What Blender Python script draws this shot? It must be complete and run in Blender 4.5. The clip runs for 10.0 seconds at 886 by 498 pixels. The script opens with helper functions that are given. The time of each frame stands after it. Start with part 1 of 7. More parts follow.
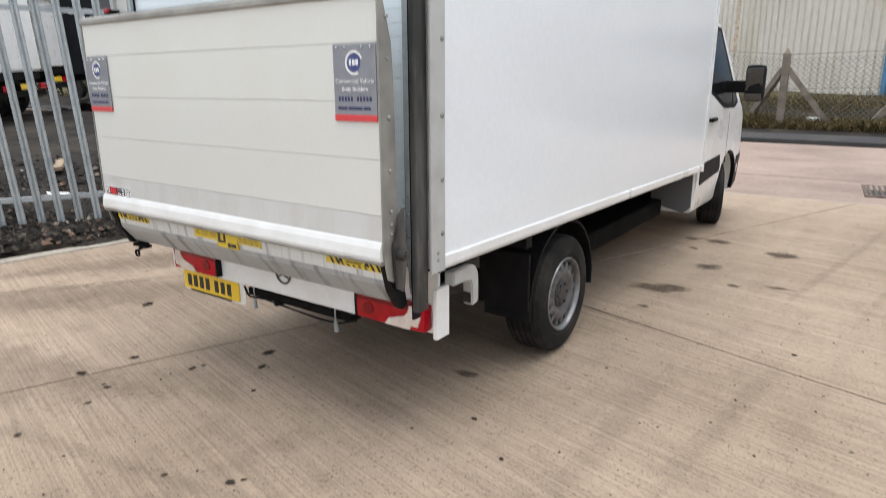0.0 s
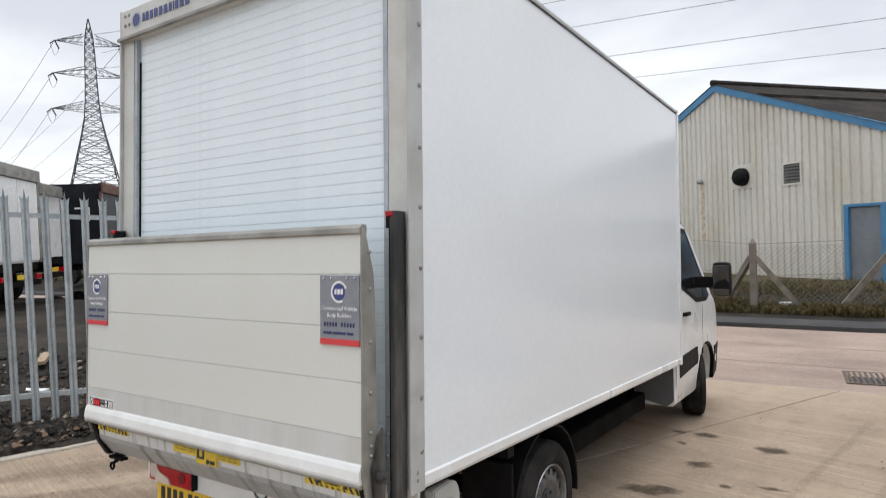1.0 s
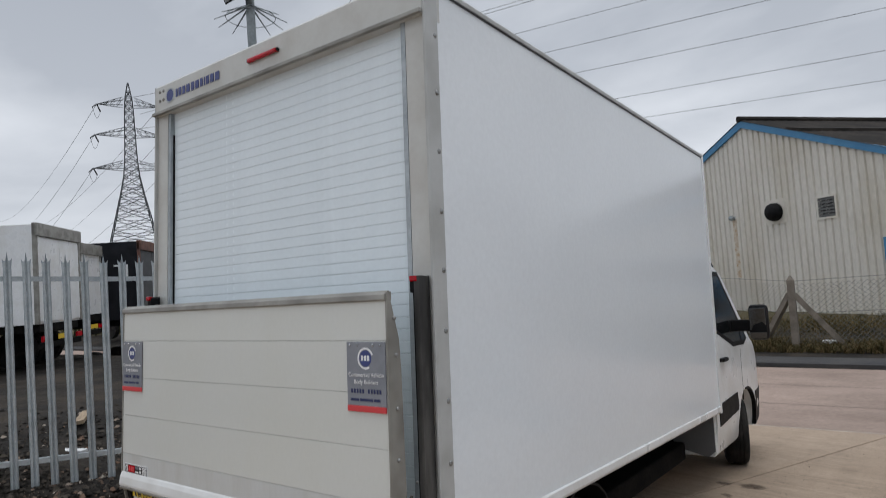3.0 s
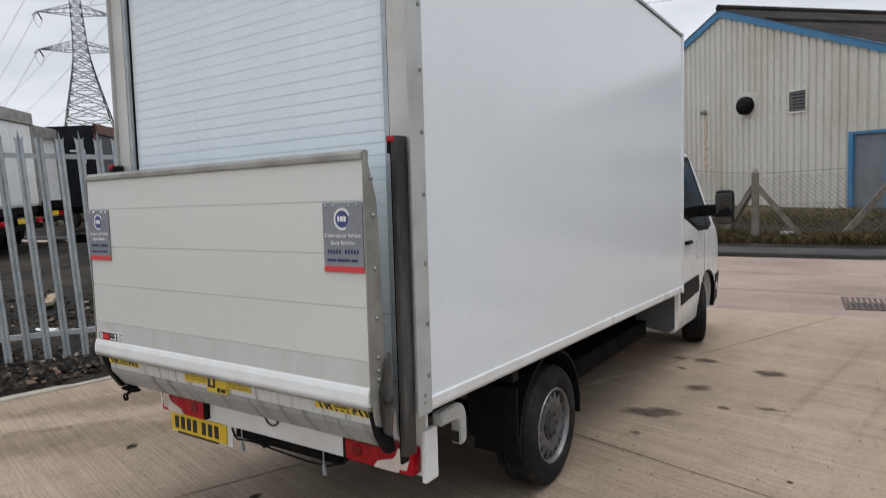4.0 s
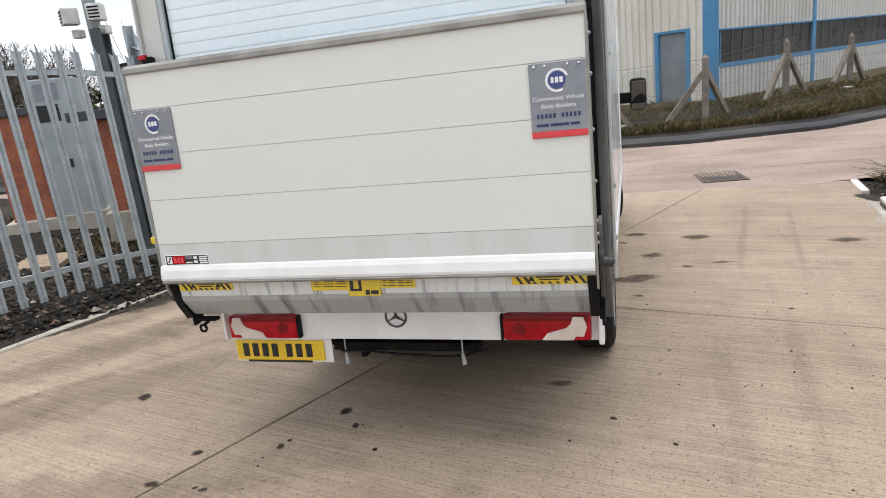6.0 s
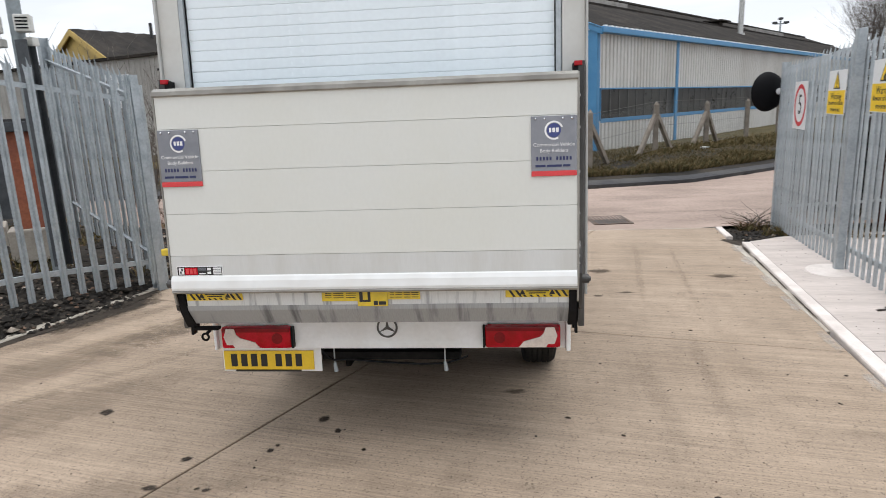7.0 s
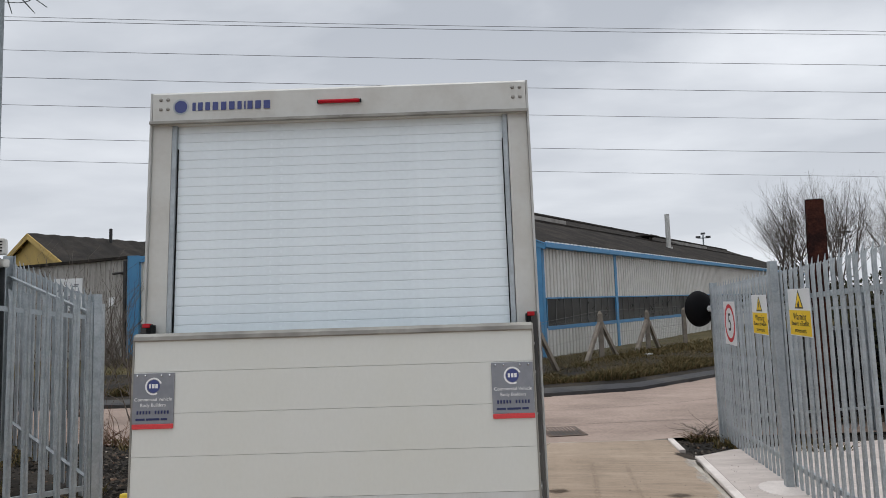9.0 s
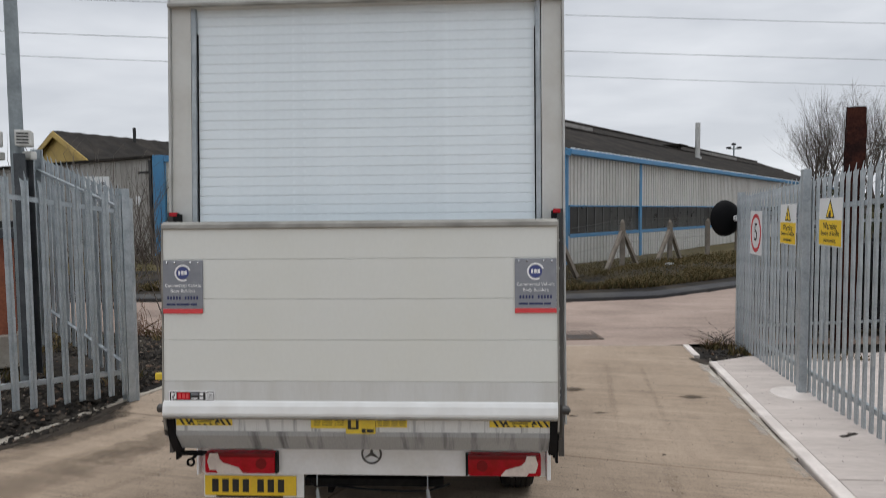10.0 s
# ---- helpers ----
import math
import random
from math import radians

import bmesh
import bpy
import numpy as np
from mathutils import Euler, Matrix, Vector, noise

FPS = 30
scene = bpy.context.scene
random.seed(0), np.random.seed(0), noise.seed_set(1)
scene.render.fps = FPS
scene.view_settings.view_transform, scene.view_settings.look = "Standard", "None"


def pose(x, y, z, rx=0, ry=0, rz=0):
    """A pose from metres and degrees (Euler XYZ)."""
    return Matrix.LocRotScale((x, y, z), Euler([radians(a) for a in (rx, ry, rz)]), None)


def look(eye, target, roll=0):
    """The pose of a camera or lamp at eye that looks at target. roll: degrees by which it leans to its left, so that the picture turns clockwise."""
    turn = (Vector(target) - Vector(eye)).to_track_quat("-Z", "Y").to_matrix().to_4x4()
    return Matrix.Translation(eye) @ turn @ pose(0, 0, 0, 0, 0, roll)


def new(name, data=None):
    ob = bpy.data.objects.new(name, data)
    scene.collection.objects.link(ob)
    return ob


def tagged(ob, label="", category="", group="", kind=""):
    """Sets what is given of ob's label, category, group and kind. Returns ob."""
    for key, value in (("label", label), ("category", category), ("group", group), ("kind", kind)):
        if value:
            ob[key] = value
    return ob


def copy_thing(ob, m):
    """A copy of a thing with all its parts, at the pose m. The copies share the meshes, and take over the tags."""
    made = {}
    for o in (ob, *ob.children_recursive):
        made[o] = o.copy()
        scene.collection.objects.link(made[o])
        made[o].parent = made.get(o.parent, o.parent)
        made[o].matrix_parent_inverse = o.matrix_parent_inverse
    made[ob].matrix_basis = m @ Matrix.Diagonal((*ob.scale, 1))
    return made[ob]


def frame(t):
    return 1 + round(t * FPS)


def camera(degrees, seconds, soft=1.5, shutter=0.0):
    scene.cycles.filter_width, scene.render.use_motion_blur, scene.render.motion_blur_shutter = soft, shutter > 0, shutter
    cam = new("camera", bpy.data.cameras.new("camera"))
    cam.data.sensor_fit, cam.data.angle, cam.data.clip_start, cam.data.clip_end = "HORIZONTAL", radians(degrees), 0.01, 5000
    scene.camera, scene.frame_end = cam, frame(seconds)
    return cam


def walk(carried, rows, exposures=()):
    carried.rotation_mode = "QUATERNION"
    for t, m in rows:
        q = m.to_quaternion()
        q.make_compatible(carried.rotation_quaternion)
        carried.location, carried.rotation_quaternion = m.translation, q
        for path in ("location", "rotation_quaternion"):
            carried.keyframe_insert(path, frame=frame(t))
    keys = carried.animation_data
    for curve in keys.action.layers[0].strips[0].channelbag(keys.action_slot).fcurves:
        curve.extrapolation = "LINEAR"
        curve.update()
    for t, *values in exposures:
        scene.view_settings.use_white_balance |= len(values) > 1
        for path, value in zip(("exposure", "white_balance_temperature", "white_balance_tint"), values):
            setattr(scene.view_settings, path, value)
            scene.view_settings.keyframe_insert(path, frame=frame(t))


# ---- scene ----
cam = camera(70.1, 10.0, soft=0.75, shutter=0.3)
PATH = [
    (0, (2.482, -1.721, 1.576), (1.371, -0.137, 1.07), -0.2),
    (0.5, (2.536, -1.761, 1.662), (1.376, -0.143, 1.473), -0.7),
    (1, (2.571, -1.787, 1.748), (1.458, -0.126, 1.799), -0.5),
    (1.5, (2.576, -1.799, 1.806), (1.54, -0.1, 2.006), -1.0),
    (2, (2.601, -1.835, 1.84), (1.579, -0.168, 2.263), -1.7),
    (2.5, (2.627, -1.844, 1.845), (1.523, -0.232, 2.275), -1.9),
    (2.7, (2.618, -1.821, 1.842), (1.471, -0.217, 2.176), -2.0),
    (3.8, (2.597, -1.768, 1.73), (1.441, -0.137, 1.677), -1.6),
    (4, (2.55, -1.777, 1.699), (1.435, -0.123, 1.554), -1.6),
    (4.5, (2.268, -1.927, 1.602), (1.228, -0.251, 1.273), -2.7),
    (4.7, (2.131, -1.984, 1.578), (1.112, -0.314, 1.159), -2.6),
    (5, (1.899, -2.044, 1.538), (0.973, -0.323, 1.113), -2.5),
    (5.2, (1.734, -2.075, 1.545), (0.789, -0.36, 1.137), -2.9),
    (5.5, (1.481, -2.164, 1.543), (0.746, -0.345, 1.157), -1.7),
    (5.7, (1.309, -2.238, 1.554), (0.657, -0.397, 1.124), -5.1),
    (6.8, (0.805, -2.811, 1.603), (0.513, -0.864, 1.254), -1.1),
    (7, (0.676, -2.902, 1.61), (0.479, -0.94, 1.279), -2.0),
    (7.2, (0.628, -2.946, 1.621), (0.476, -0.979, 1.291), -1.7),
    (7.5, (0.549, -3.018, 1.693), (0.494, -1.027, 1.505), -0.1),
    (8, (0.59, -3.069, 1.735), (0.594, -1.07, 1.710), -1.2),
    (8.5, (0.615, -3.107, 1.785), (0.547, -1.112, 1.929), -1.8),
    (9, (0.622, -3.137, 1.824), (0.597, -1.156, 2.113), -1.8),
    (9.5, (0.616, -3.144, 1.811), (0.534, -1.156, 2.027), -0.9),
    (10, (0.603, -3.096, 1.765), (0.504, -1.099, 1.762), -0.4),
]
SLOPE = pose(0, 0, 0, -3.15)  # the yard falls 5.5 % towards the gate, and the van stands on that fall
EXPOSURES = [(0, 0.77, 6400, 10), (1.0, 0.48, 6420, 10), (2.5, -0.12, 6220, 10), (4.0, 0.13, 6320, 10), (4.5, 0.48, 6380, 10), (5.5, 0.75, 6380, 10), (7.2, 0.60, 6380, 10), (8.0, 0.32, 6400, 10), (8.5, 0.23, 6380, 10), (9.5, -0.02, 6320, 10), (10, 0.06, 6380, 10)]
walk(cam, [(t, SLOPE @ look(eye, target, roll)) for t, eye, target, roll in PATH], EXPOSURES)

# ---- sky and light ----
world = bpy.data.worlds.new("sky")
scene.world = world
world.use_nodes = True
wn, wl = world.node_tree.nodes, world.node_tree.links
wn.clear()


def wnode(kind, **values):
    n = wn.new(kind)
    for k, v in values.items():
        n.inputs[k].default_value = v
    return n


sky = wn.new("ShaderNodeTexSky")
sky.sky_type, sky.sun_disc = "NISHITA", False
sky.sun_elevation, sky.sun_rotation = radians(82), radians(45)
coord = wn.new("ShaderNodeTexCoord")
split = wn.new("ShaderNodeSeparateXYZ")
wl.new(coord.outputs["Generated"], split.inputs[0])
lift = wn.new("ShaderNodeMath")
lift.operation = "ADD"
lift.inputs[1].default_value = 0.16
wl.new(split.outputs["Z"], lift.inputs[0])
bound = wn.new("ShaderNodeMath")
bound.operation = "MAXIMUM"
bound.inputs[1].default_value = 0.05
wl.new(lift.outputs[0], bound.inputs[0])
flat = wn.new("ShaderNodeVectorMath")
flat.operation = "DIVIDE"
wl.new(coord.outputs["Generated"], flat.inputs[0])
wl.new(bound.outputs[0], flat.inputs[1])
stretch = wn.new("ShaderNodeMapping")
stretch.inputs["Scale"].default_value = (0.6, 0.8, 0.3)
stretch.inputs["Location"].default_value = (3.1, 0.7, 0.0)
wl.new(flat.outputs[0], stretch.inputs[0])
clouds = wnode("ShaderNodeTexNoise", Scale=1.3, Detail=7.0, Roughness=0.5, Distortion=0.15)
wl.new(stretch.outputs[0], clouds.inputs["Vector"])
bank = wn.new("ShaderNodeValToRGB")
bank.color_ramp.elements[0].position, bank.color_ramp.elements[0].color = 0.38, (0.62, 0.65, 0.70, 1)
bank.color_ramp.elements[1].position, bank.color_ramp.elements[1].color = 0.64, (1.08, 1.10, 1.13, 1)
wl.new(clouds.outputs["Fac"], bank.inputs[0])
low = wn.new("ShaderNodeMapRange")
low.inputs["From Min"].default_value, low.inputs["From Max"].default_value = 0.0, 0.42
low.inputs["To Min"].default_value, low.inputs["To Max"].default_value = 0.70, 0.0
wl.new(split.outputs["Z"], low.inputs["Value"])
glow = wn.new("ShaderNodeMix")
glow.data_type = "RGBA"
glow.inputs[7].default_value = (0.93, 0.95, 0.985, 1)
wl.new(low.outputs[0], glow.inputs[0])
wl.new(bank.outputs[0], glow.inputs[6])
high = wn.new("ShaderNodeMapRange")  # an overcast sky is brightest overhead
high.inputs["From Min"].default_value, high.inputs["From Max"].default_value = 0.5, 1.0
high.inputs["To Min"].default_value, high.inputs["To Max"].default_value = 1.0, 2.1
wl.new(split.outputs["Z"], high.inputs["Value"])
over = wn.new("ShaderNodeVectorMath")
over.operation = "SCALE"
wl.new(glow.outputs[2], over.inputs[0])
wl.new(high.outputs[0], over.inputs["Scale"])
air = wn.new("ShaderNodeBackground")
air.inputs["Strength"].default_value = 0.06
wl.new(sky.outputs[0], air.inputs["Color"])
cover = wn.new("ShaderNodeBackground")
cover.inputs["Strength"].default_value = 0.82
wl.new(over.outputs[0], cover.inputs["Color"])
both = wn.new("ShaderNodeMixShader")
both.inputs[0].default_value = 0.92
wl.new(air.outputs[0], both.inputs[1])
wl.new(cover.outputs[0], both.inputs[2])
out = wn.new("ShaderNodeOutputWorld")
wl.new(both.outputs[0], out.inputs["Surface"])

sun = new("sun", bpy.data.lights.new("sun", "SUN"))
sun.data.energy, sun.data.angle, sun.data.color = 1.2, radians(50), (1.0, 0.96, 0.9)
sun.matrix_world = look((3, 3, 33), (0, 0, 0))


# ---- materials ----
def material(name, colour, rough=0.6, metal=0.0, second=None, mix=(0.42, 0.62), scale=2.0, fine=40.0, var=0.1, bump=0.15, stretch=(1, 1, 1), coat=0.0, spread=0.12, spec=0.5, wear=0.12):
    """A surface with patches at one scale, grain at another, uneven gloss and fine relief."""
    m = bpy.data.materials.new(name)
    m.use_nodes = True
    n, l = m.node_tree.nodes, m.node_tree.links
    b = n["Principled BSDF"]
    tc = n.new("ShaderNodeTexCoord")
    mp = n.new("ShaderNodeMapping")
    mp.inputs["Scale"].default_value = stretch
    l.new(tc.outputs["Object"], mp.inputs[0])
    big, small = n.new("ShaderNodeTexNoise"), n.new("ShaderNodeTexNoise")
    big.inputs["Scale"].default_value, big.inputs["Detail"].default_value, big.inputs["Roughness"].default_value = scale, 6, 0.6
    small.inputs["Scale"].default_value, small.inputs["Detail"].default_value = fine, 4
    l.new(mp.outputs[0], big.inputs["Vector"])
    l.new(mp.outputs[0], small.inputs["Vector"])
    patch = n.new("ShaderNodeMapRange")
    patch.inputs["From Min"].default_value, patch.inputs["From Max"].default_value = mix
    l.new(big.outputs["Fac"], patch.inputs["Value"])
    two = n.new("ShaderNodeMix")
    two.data_type = "RGBA"
    other = second or tuple(c * (1 - var) for c in colour)
    two.inputs[6].default_value, two.inputs[7].default_value = (*colour, 1), (*other, 1)
    l.new(patch.outputs[0], two.inputs[0])
    grain = n.new("ShaderNodeMapRange")
    grain.inputs["From Min"].default_value, grain.inputs["From Max"].default_value = 0.3, 0.7
    grain.inputs["To Min"].default_value, grain.inputs["To Max"].default_value = 1 - var, 1 + var
    l.new(small.outputs["Fac"], grain.inputs["Value"])
    tint = n.new("ShaderNodeVectorMath")
    tint.operation = "SCALE"
    l.new(two.outputs[2], tint.inputs[0])
    l.new(grain.outputs[0], tint.inputs["Scale"])
    info = n.new("ShaderNodeObjectInfo")
    each = n.new("ShaderNodeMapRange")
    each.inputs["To Min"].default_value, each.inputs["To Max"].default_value = 1 - spread / 2, 1 + spread / 2
    l.new(info.outputs["Random"], each.inputs["Value"])
    last = n.new("ShaderNodeVectorMath")
    last.operation = "SCALE"
    l.new(tint.outputs[0], last.inputs[0])
    l.new(each.outputs[0], last.inputs["Scale"])
    l.new(last.outputs[0], b.inputs["Base Color"])
    gloss = n.new("ShaderNodeMapRange")
    gloss.inputs["To Min"].default_value, gloss.inputs["To Max"].default_value = max(rough - wear, 0.02), min(rough + wear, 1)
    l.new(big.outputs["Fac"], gloss.inputs["Value"])
    l.new(gloss.outputs[0], b.inputs["Roughness"])
    b.inputs["Metallic"].default_value = metal
    b.inputs["Coat Weight"].default_value = coat
    b.inputs["Specular IOR Level"].default_value = spec
    b.inputs["Coat Roughness"].default_value = 0.05
    if bump:
        bp = n.new("ShaderNodeBump")
        bp.inputs["Strength"].default_value, bp.inputs["Distance"].default_value = bump, 0.01
        l.new(small.outputs["Fac"], bp.inputs["Height"])
        l.new(bp.outputs[0], b.inputs["Normal"])
    return m


def plain(name, colour, rough=0.5, metal=0.0):
    return material(name, colour, rough, metal, var=0.05, bump=0.03, fine=90, spread=0.03)


WHITE = material("white_gloss_panel", (0.80, 0.83, 0.85), 0.14, scale=0.8, var=0.02, bump=0.0, coat=0.0, spread=0.0)
WHITE_PAINT = material("white_paint", (0.81, 0.82, 0.82), 0.3, second=(0.74, 0.74, 0.72), scale=3, var=0.03, bump=0.02, coat=0.3, spread=0.0)
CREAM = material("off_white_frame_paint", (0.55, 0.55, 0.52), 0.42, second=(0.50, 0.49, 0.455), scale=4, var=0.02, bump=0.04, spread=0.0)
# lowest board: darker and greyer than BOARD
BOARD_LOW = material("darker_platform_board", (0.56, 0.565, 0.55), 0.34, second=(0.50, 0.495, 0.465), mix=(0.42, 0.7), scale=2.2, fine=40, var=0.02, bump=0.01, stretch=(3, 1, 0.5), wear=0.04)
BOARD = material("anodised_platform_board", (0.66, 0.67, 0.645), 0.26, second=(0.625, 0.625, 0.555), mix=(0.30, 0.85), scale=0.7, stretch=(1.3, 1, 0.7), fine=50, var=0.012, bump=0.01, spread=0.03, wear=0.02)
LIP = material("white_aluminium_lip", (0.75, 0.76, 0.75), 0.4, second=(0.68, 0.68, 0.66), scale=5, var=0.03, bump=0.03)
SLAT = material("pale_blue_white_slat", (0.77, 0.84, 0.875), 0.24, second=(0.74, 0.81, 0.845), scale=3, var=0.02, bump=0.02, spread=0.03)
# lower band: darker base than BAND_LIGHT, with streaks
BAND = material("dark_streaked_aluminium", (0.34, 0.35, 0.35), 0.45, second=(0.10, 0.105, 0.11), mix=(0.52, 0.70), scale=1.6, fine=30, var=0.08, stretch=(9, 1, 1), bump=0.05)
BAND_LIGHT = material("streaked_aluminium", (0.60, 0.61, 0.60), 0.45, second=(0.27, 0.28, 0.29), mix=(0.54, 0.70), scale=2.0, fine=30, var=0.06, stretch=(14, 1, 1), bump=0.05)
GALV = material("galvanised_steel", (0.42, 0.455, 0.475), 0.45, 0.35, second=(0.33, 0.365, 0.385), scale=6, fine=45, var=0.1, bump=0.06, spread=0.16)
ALU = material("dull_aluminium", (0.52, 0.52, 0.50), 0.42, 0.4, second=(0.42, 0.42, 0.40), scale=8, fine=60, var=0.07, bump=0.05)
MAST = material("weathered_steel_mast", (0.042, 0.040, 0.038), 0.42, 0.3, second=(0.14, 0.135, 0.125), mix=(0.48, 0.72), scale=5, fine=30, var=0.16, stretch=(1, 1, 0.25), bump=0.1)
FLANGE = material("grey_steel_flange", (0.31, 0.30, 0.27), 0.45, 0.3, second=(0.20, 0.19, 0.17), scale=5, fine=40, var=0.1, bump=0.08)
BLACK = material("black_plastic", (0.006, 0.006, 0.007), 0.55, second=(0.011, 0.011, 0.012), scale=6, fine=120, var=0.15, bump=0.1, spec=0.12)
RUBBER = material("tyre_rubber", (0.013, 0.013, 0.013), 0.8, second=(0.034, 0.031, 0.028), scale=5, fine=60, var=0.2, bump=0.15, spec=0.15)
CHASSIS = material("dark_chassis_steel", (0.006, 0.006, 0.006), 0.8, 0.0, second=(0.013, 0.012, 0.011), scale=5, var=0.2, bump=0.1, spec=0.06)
RIM = material("silver_painted_rim", (0.24, 0.245, 0.25), 0.36, 0.5, second=(0.16, 0.16, 0.16), scale=8, var=0.08, bump=0.03)
DISC = material("dull_grey_disc", (0.135, 0.137, 0.14), 0.45, 0.4, second=(0.085, 0.083, 0.08), scale=9, var=0.1, bump=0.04)
DARK_CAP = plain("dark_grey_cap", (0.032, 0.033, 0.036), 0.45)
RED_LENS = material("red_lens", (0.44, 0.003, 0.014), 0.14, second=(0.33, 0.003, 0.007), scale=14, fine=120, var=0.12, bump=0.05, coat=0.1, spec=0.25)
CLEAR_LENS = material("pale_lens", (0.74, 0.66, 0.60), 0.2, second=(0.62, 0.53, 0.48), scale=12, fine=120, var=0.08, bump=0.05, coat=0.5)
RED_STRIP = plain("red_strip", (0.62, 0.05, 0.055), 0.45)
YELLOW = material("yellow_sticker", (0.72, 0.52, 0.03), 0.5, second=(0.55, 0.40, 0.06), scale=9, var=0.06, bump=0.02)
PLATE = plain("yellow_plate", (0.80, 0.54, 0.03), 0.35)
INK = plain("black_ink", (0.015, 0.015, 0.015), 0.5)
NAVY = plain("navy_ink", (0.045, 0.06, 0.20), 0.5)
SIGN_GREY = material("grey_sign_board", (0.20, 0.21, 0.235), 0.5, second=(0.24, 0.25, 0.275), scale=6, var=0.04, bump=0.02)
SIGN_WHITE = plain("white_print", (0.78, 0.78, 0.78), 0.5)
CHROME = plain("chrome", (0.55, 0.56, 0.57), 0.18, 1.0)
GLASS = material("dark_window_glass", (0.008, 0.009, 0.010), 0.10, var=0.05, bump=0.0)
MIRROR = plain("mirror_glass", (0.13, 0.14, 0.15), 0.06, 1.0)
MARK_BLACK = material("matt_black_shell", (0.006, 0.006, 0.007), 0.7, var=0.1, bump=0.05, spec=0.08)
# CREAM made greyer: shade on the side faces is put into this paint
GREYED_CREAM = material("cream_greyed_for_shade", (0.47, 0.475, 0.46), 0.4, second=(0.39, 0.39, 0.37), scale=5, var=0.03, bump=0.04, spread=0.0)
# white skirt under the cab, its shade put into a grey base colour
SHADED_SKIRT = plain("white_skirt_in_shade", (0.13, 0.13, 0.13), 0.6)
RED_DARK = material("dark_red_lens", (0.20, 0.003, 0.007), 0.2, scale=14, fine=160, var=0.2, bump=0.08, spec=0.3)
RIVET = plain("dull_rivet", (0.30, 0.30, 0.29), 0.35, 0.8)
NAVY_DARK = plain("dark_navy_ink", (0.02, 0.028, 0.10), 0.5)
ORANGE = plain("orange_lens", (0.75, 0.20, 0.02), 0.3)


# ---- mesh helpers ----
def box(bm, lo, hi, bevel=0.0):
    """A box between two corners, its edges rounded by bevel."""
    m = Matrix.LocRotScale([(a + b) / 2 for a, b in zip(lo, hi)], None, [abs(b - a) for a, b in zip(lo, hi)])
    vs = bmesh.ops.create_cube(bm, size=1, matrix=m)["verts"]
    if bevel:
        es = list({e for v in vs for e in v.link_edges})
        bmesh.ops.bevel(bm, geom=es, offset=bevel, segments=2, affect="EDGES", profile=0.6)


def tube(bm, a, b, r, r2=None, seg=10):
    a, b = Vector(a), Vector(b)
    d = b - a
    m = Matrix.Translation((a + b) / 2) @ d.to_track_quat("Z", "Y").to_matrix().to_4x4()
    bmesh.ops.create_cone(bm, cap_ends=True, segments=seg, radius1=r, radius2=r if r2 is None else r2, depth=d.length, matrix=m)


def prism(bm, pts, axis, lo, hi):
    """A polygon of (u, v) pairs drawn out along an axis: x takes (y, z), y takes (x, z), z takes (x, y)."""
    def at(u, v, w):
        return {"x": (w, u, v), "y": (u, w, v), "z": (u, v, w)}[axis]
    a = [bm.verts.new(at(u, v, lo)) for u, v in pts]
    b = [bm.verts.new(at(u, v, hi)) for u, v in pts]
    fs = [bm.faces.new(a), bm.faces.new(b[::-1])]
    for i in range(len(pts)):
        j = (i + 1) % len(pts)
        fs.append(bm.faces.new((a[i], b[i], b[j], a[j])))
    bmesh.ops.recalc_face_normals(bm, faces=fs)


def lathe(bm, prof, centre, seg=40):
    """Turns (along, radius) pairs about the x axis."""
    cx, cy, cz = centre
    rings = []
    for a, r in prof:
        rings.append([bm.verts.new((cx + a, cy + r * math.cos(2 * math.pi * k / seg), cz + r * math.sin(2 * math.pi * k / seg))) for k in range(seg)])
    fs = []
    for p, q in zip(rings, rings[1:]):
        for k in range(seg):
            j = (k + 1) % seg
            fs.append(bm.faces.new((p[k], p[j], q[j], q[k])))
    bmesh.ops.recalc_face_normals(bm, faces=fs)


def link(name, bm, mat, parent=None, label="", smooth=0.0):
    me = bpy.data.meshes.new(name)
    bm.to_mesh(me)
    bm.free()
    me.materials.append(mat)
    if smooth:
        me.shade_smooth()
        me.set_sharp_from_angle(angle=radians(smooth))
    ob = new(name, me)
    if parent:
        ob.parent = parent
    if label:
        ob["label"] = label
    return ob


def part(name, bm, mat, parent, label="", smooth=0.0):
    """One mesh object under a thing or under a part."""
    return link(name, bm, mat, parent, label, smooth)


def block(name, lo, hi, mat, parent, bevel=0.004, label=""):
    bm = bmesh.new()
    box(bm, lo, hi, bevel)
    return part(name, bm, mat, parent, label)


def same(name, mesh, parent, m):
    """One more object on a mesh that is there already."""
    ob = new(name, mesh)
    ob.parent = parent
    ob.matrix_local = m
    return ob


def thing(name, label, category, m=None, group="", kind=""):
    ob = new(name)
    ob.empty_display_size = 0.1
    if m is not None:
        ob.matrix_world = m
    return tagged(ob, label, category, group, kind)


def words(name, text, size, mat, parent, m, align="CENTER"):
    cu = bpy.data.curves.new(name, "FONT")
    cu.body, cu.size, cu.align_x, cu.align_y, cu.extrude = text, size, align, "CENTER", 0.0006
    tmp = new("lettering_source", cu)
    me = bpy.data.meshes.new_from_object(tmp.evaluated_get(bpy.context.evaluated_depsgraph_get()))
    bpy.data.objects.remove(tmp)
    bpy.data.curves.remove(cu)
    me.name = name
    me.materials.clear()
    me.materials.append(mat)
    ob = new(name, me)
    ob.parent = parent
    ob.matrix_local = m
    return ob


# ---- lie of the land ----
KERB_X = [-200, -60, -3, 0, 2.5, 5.4, 8.6, 12, 20, 40, 400]
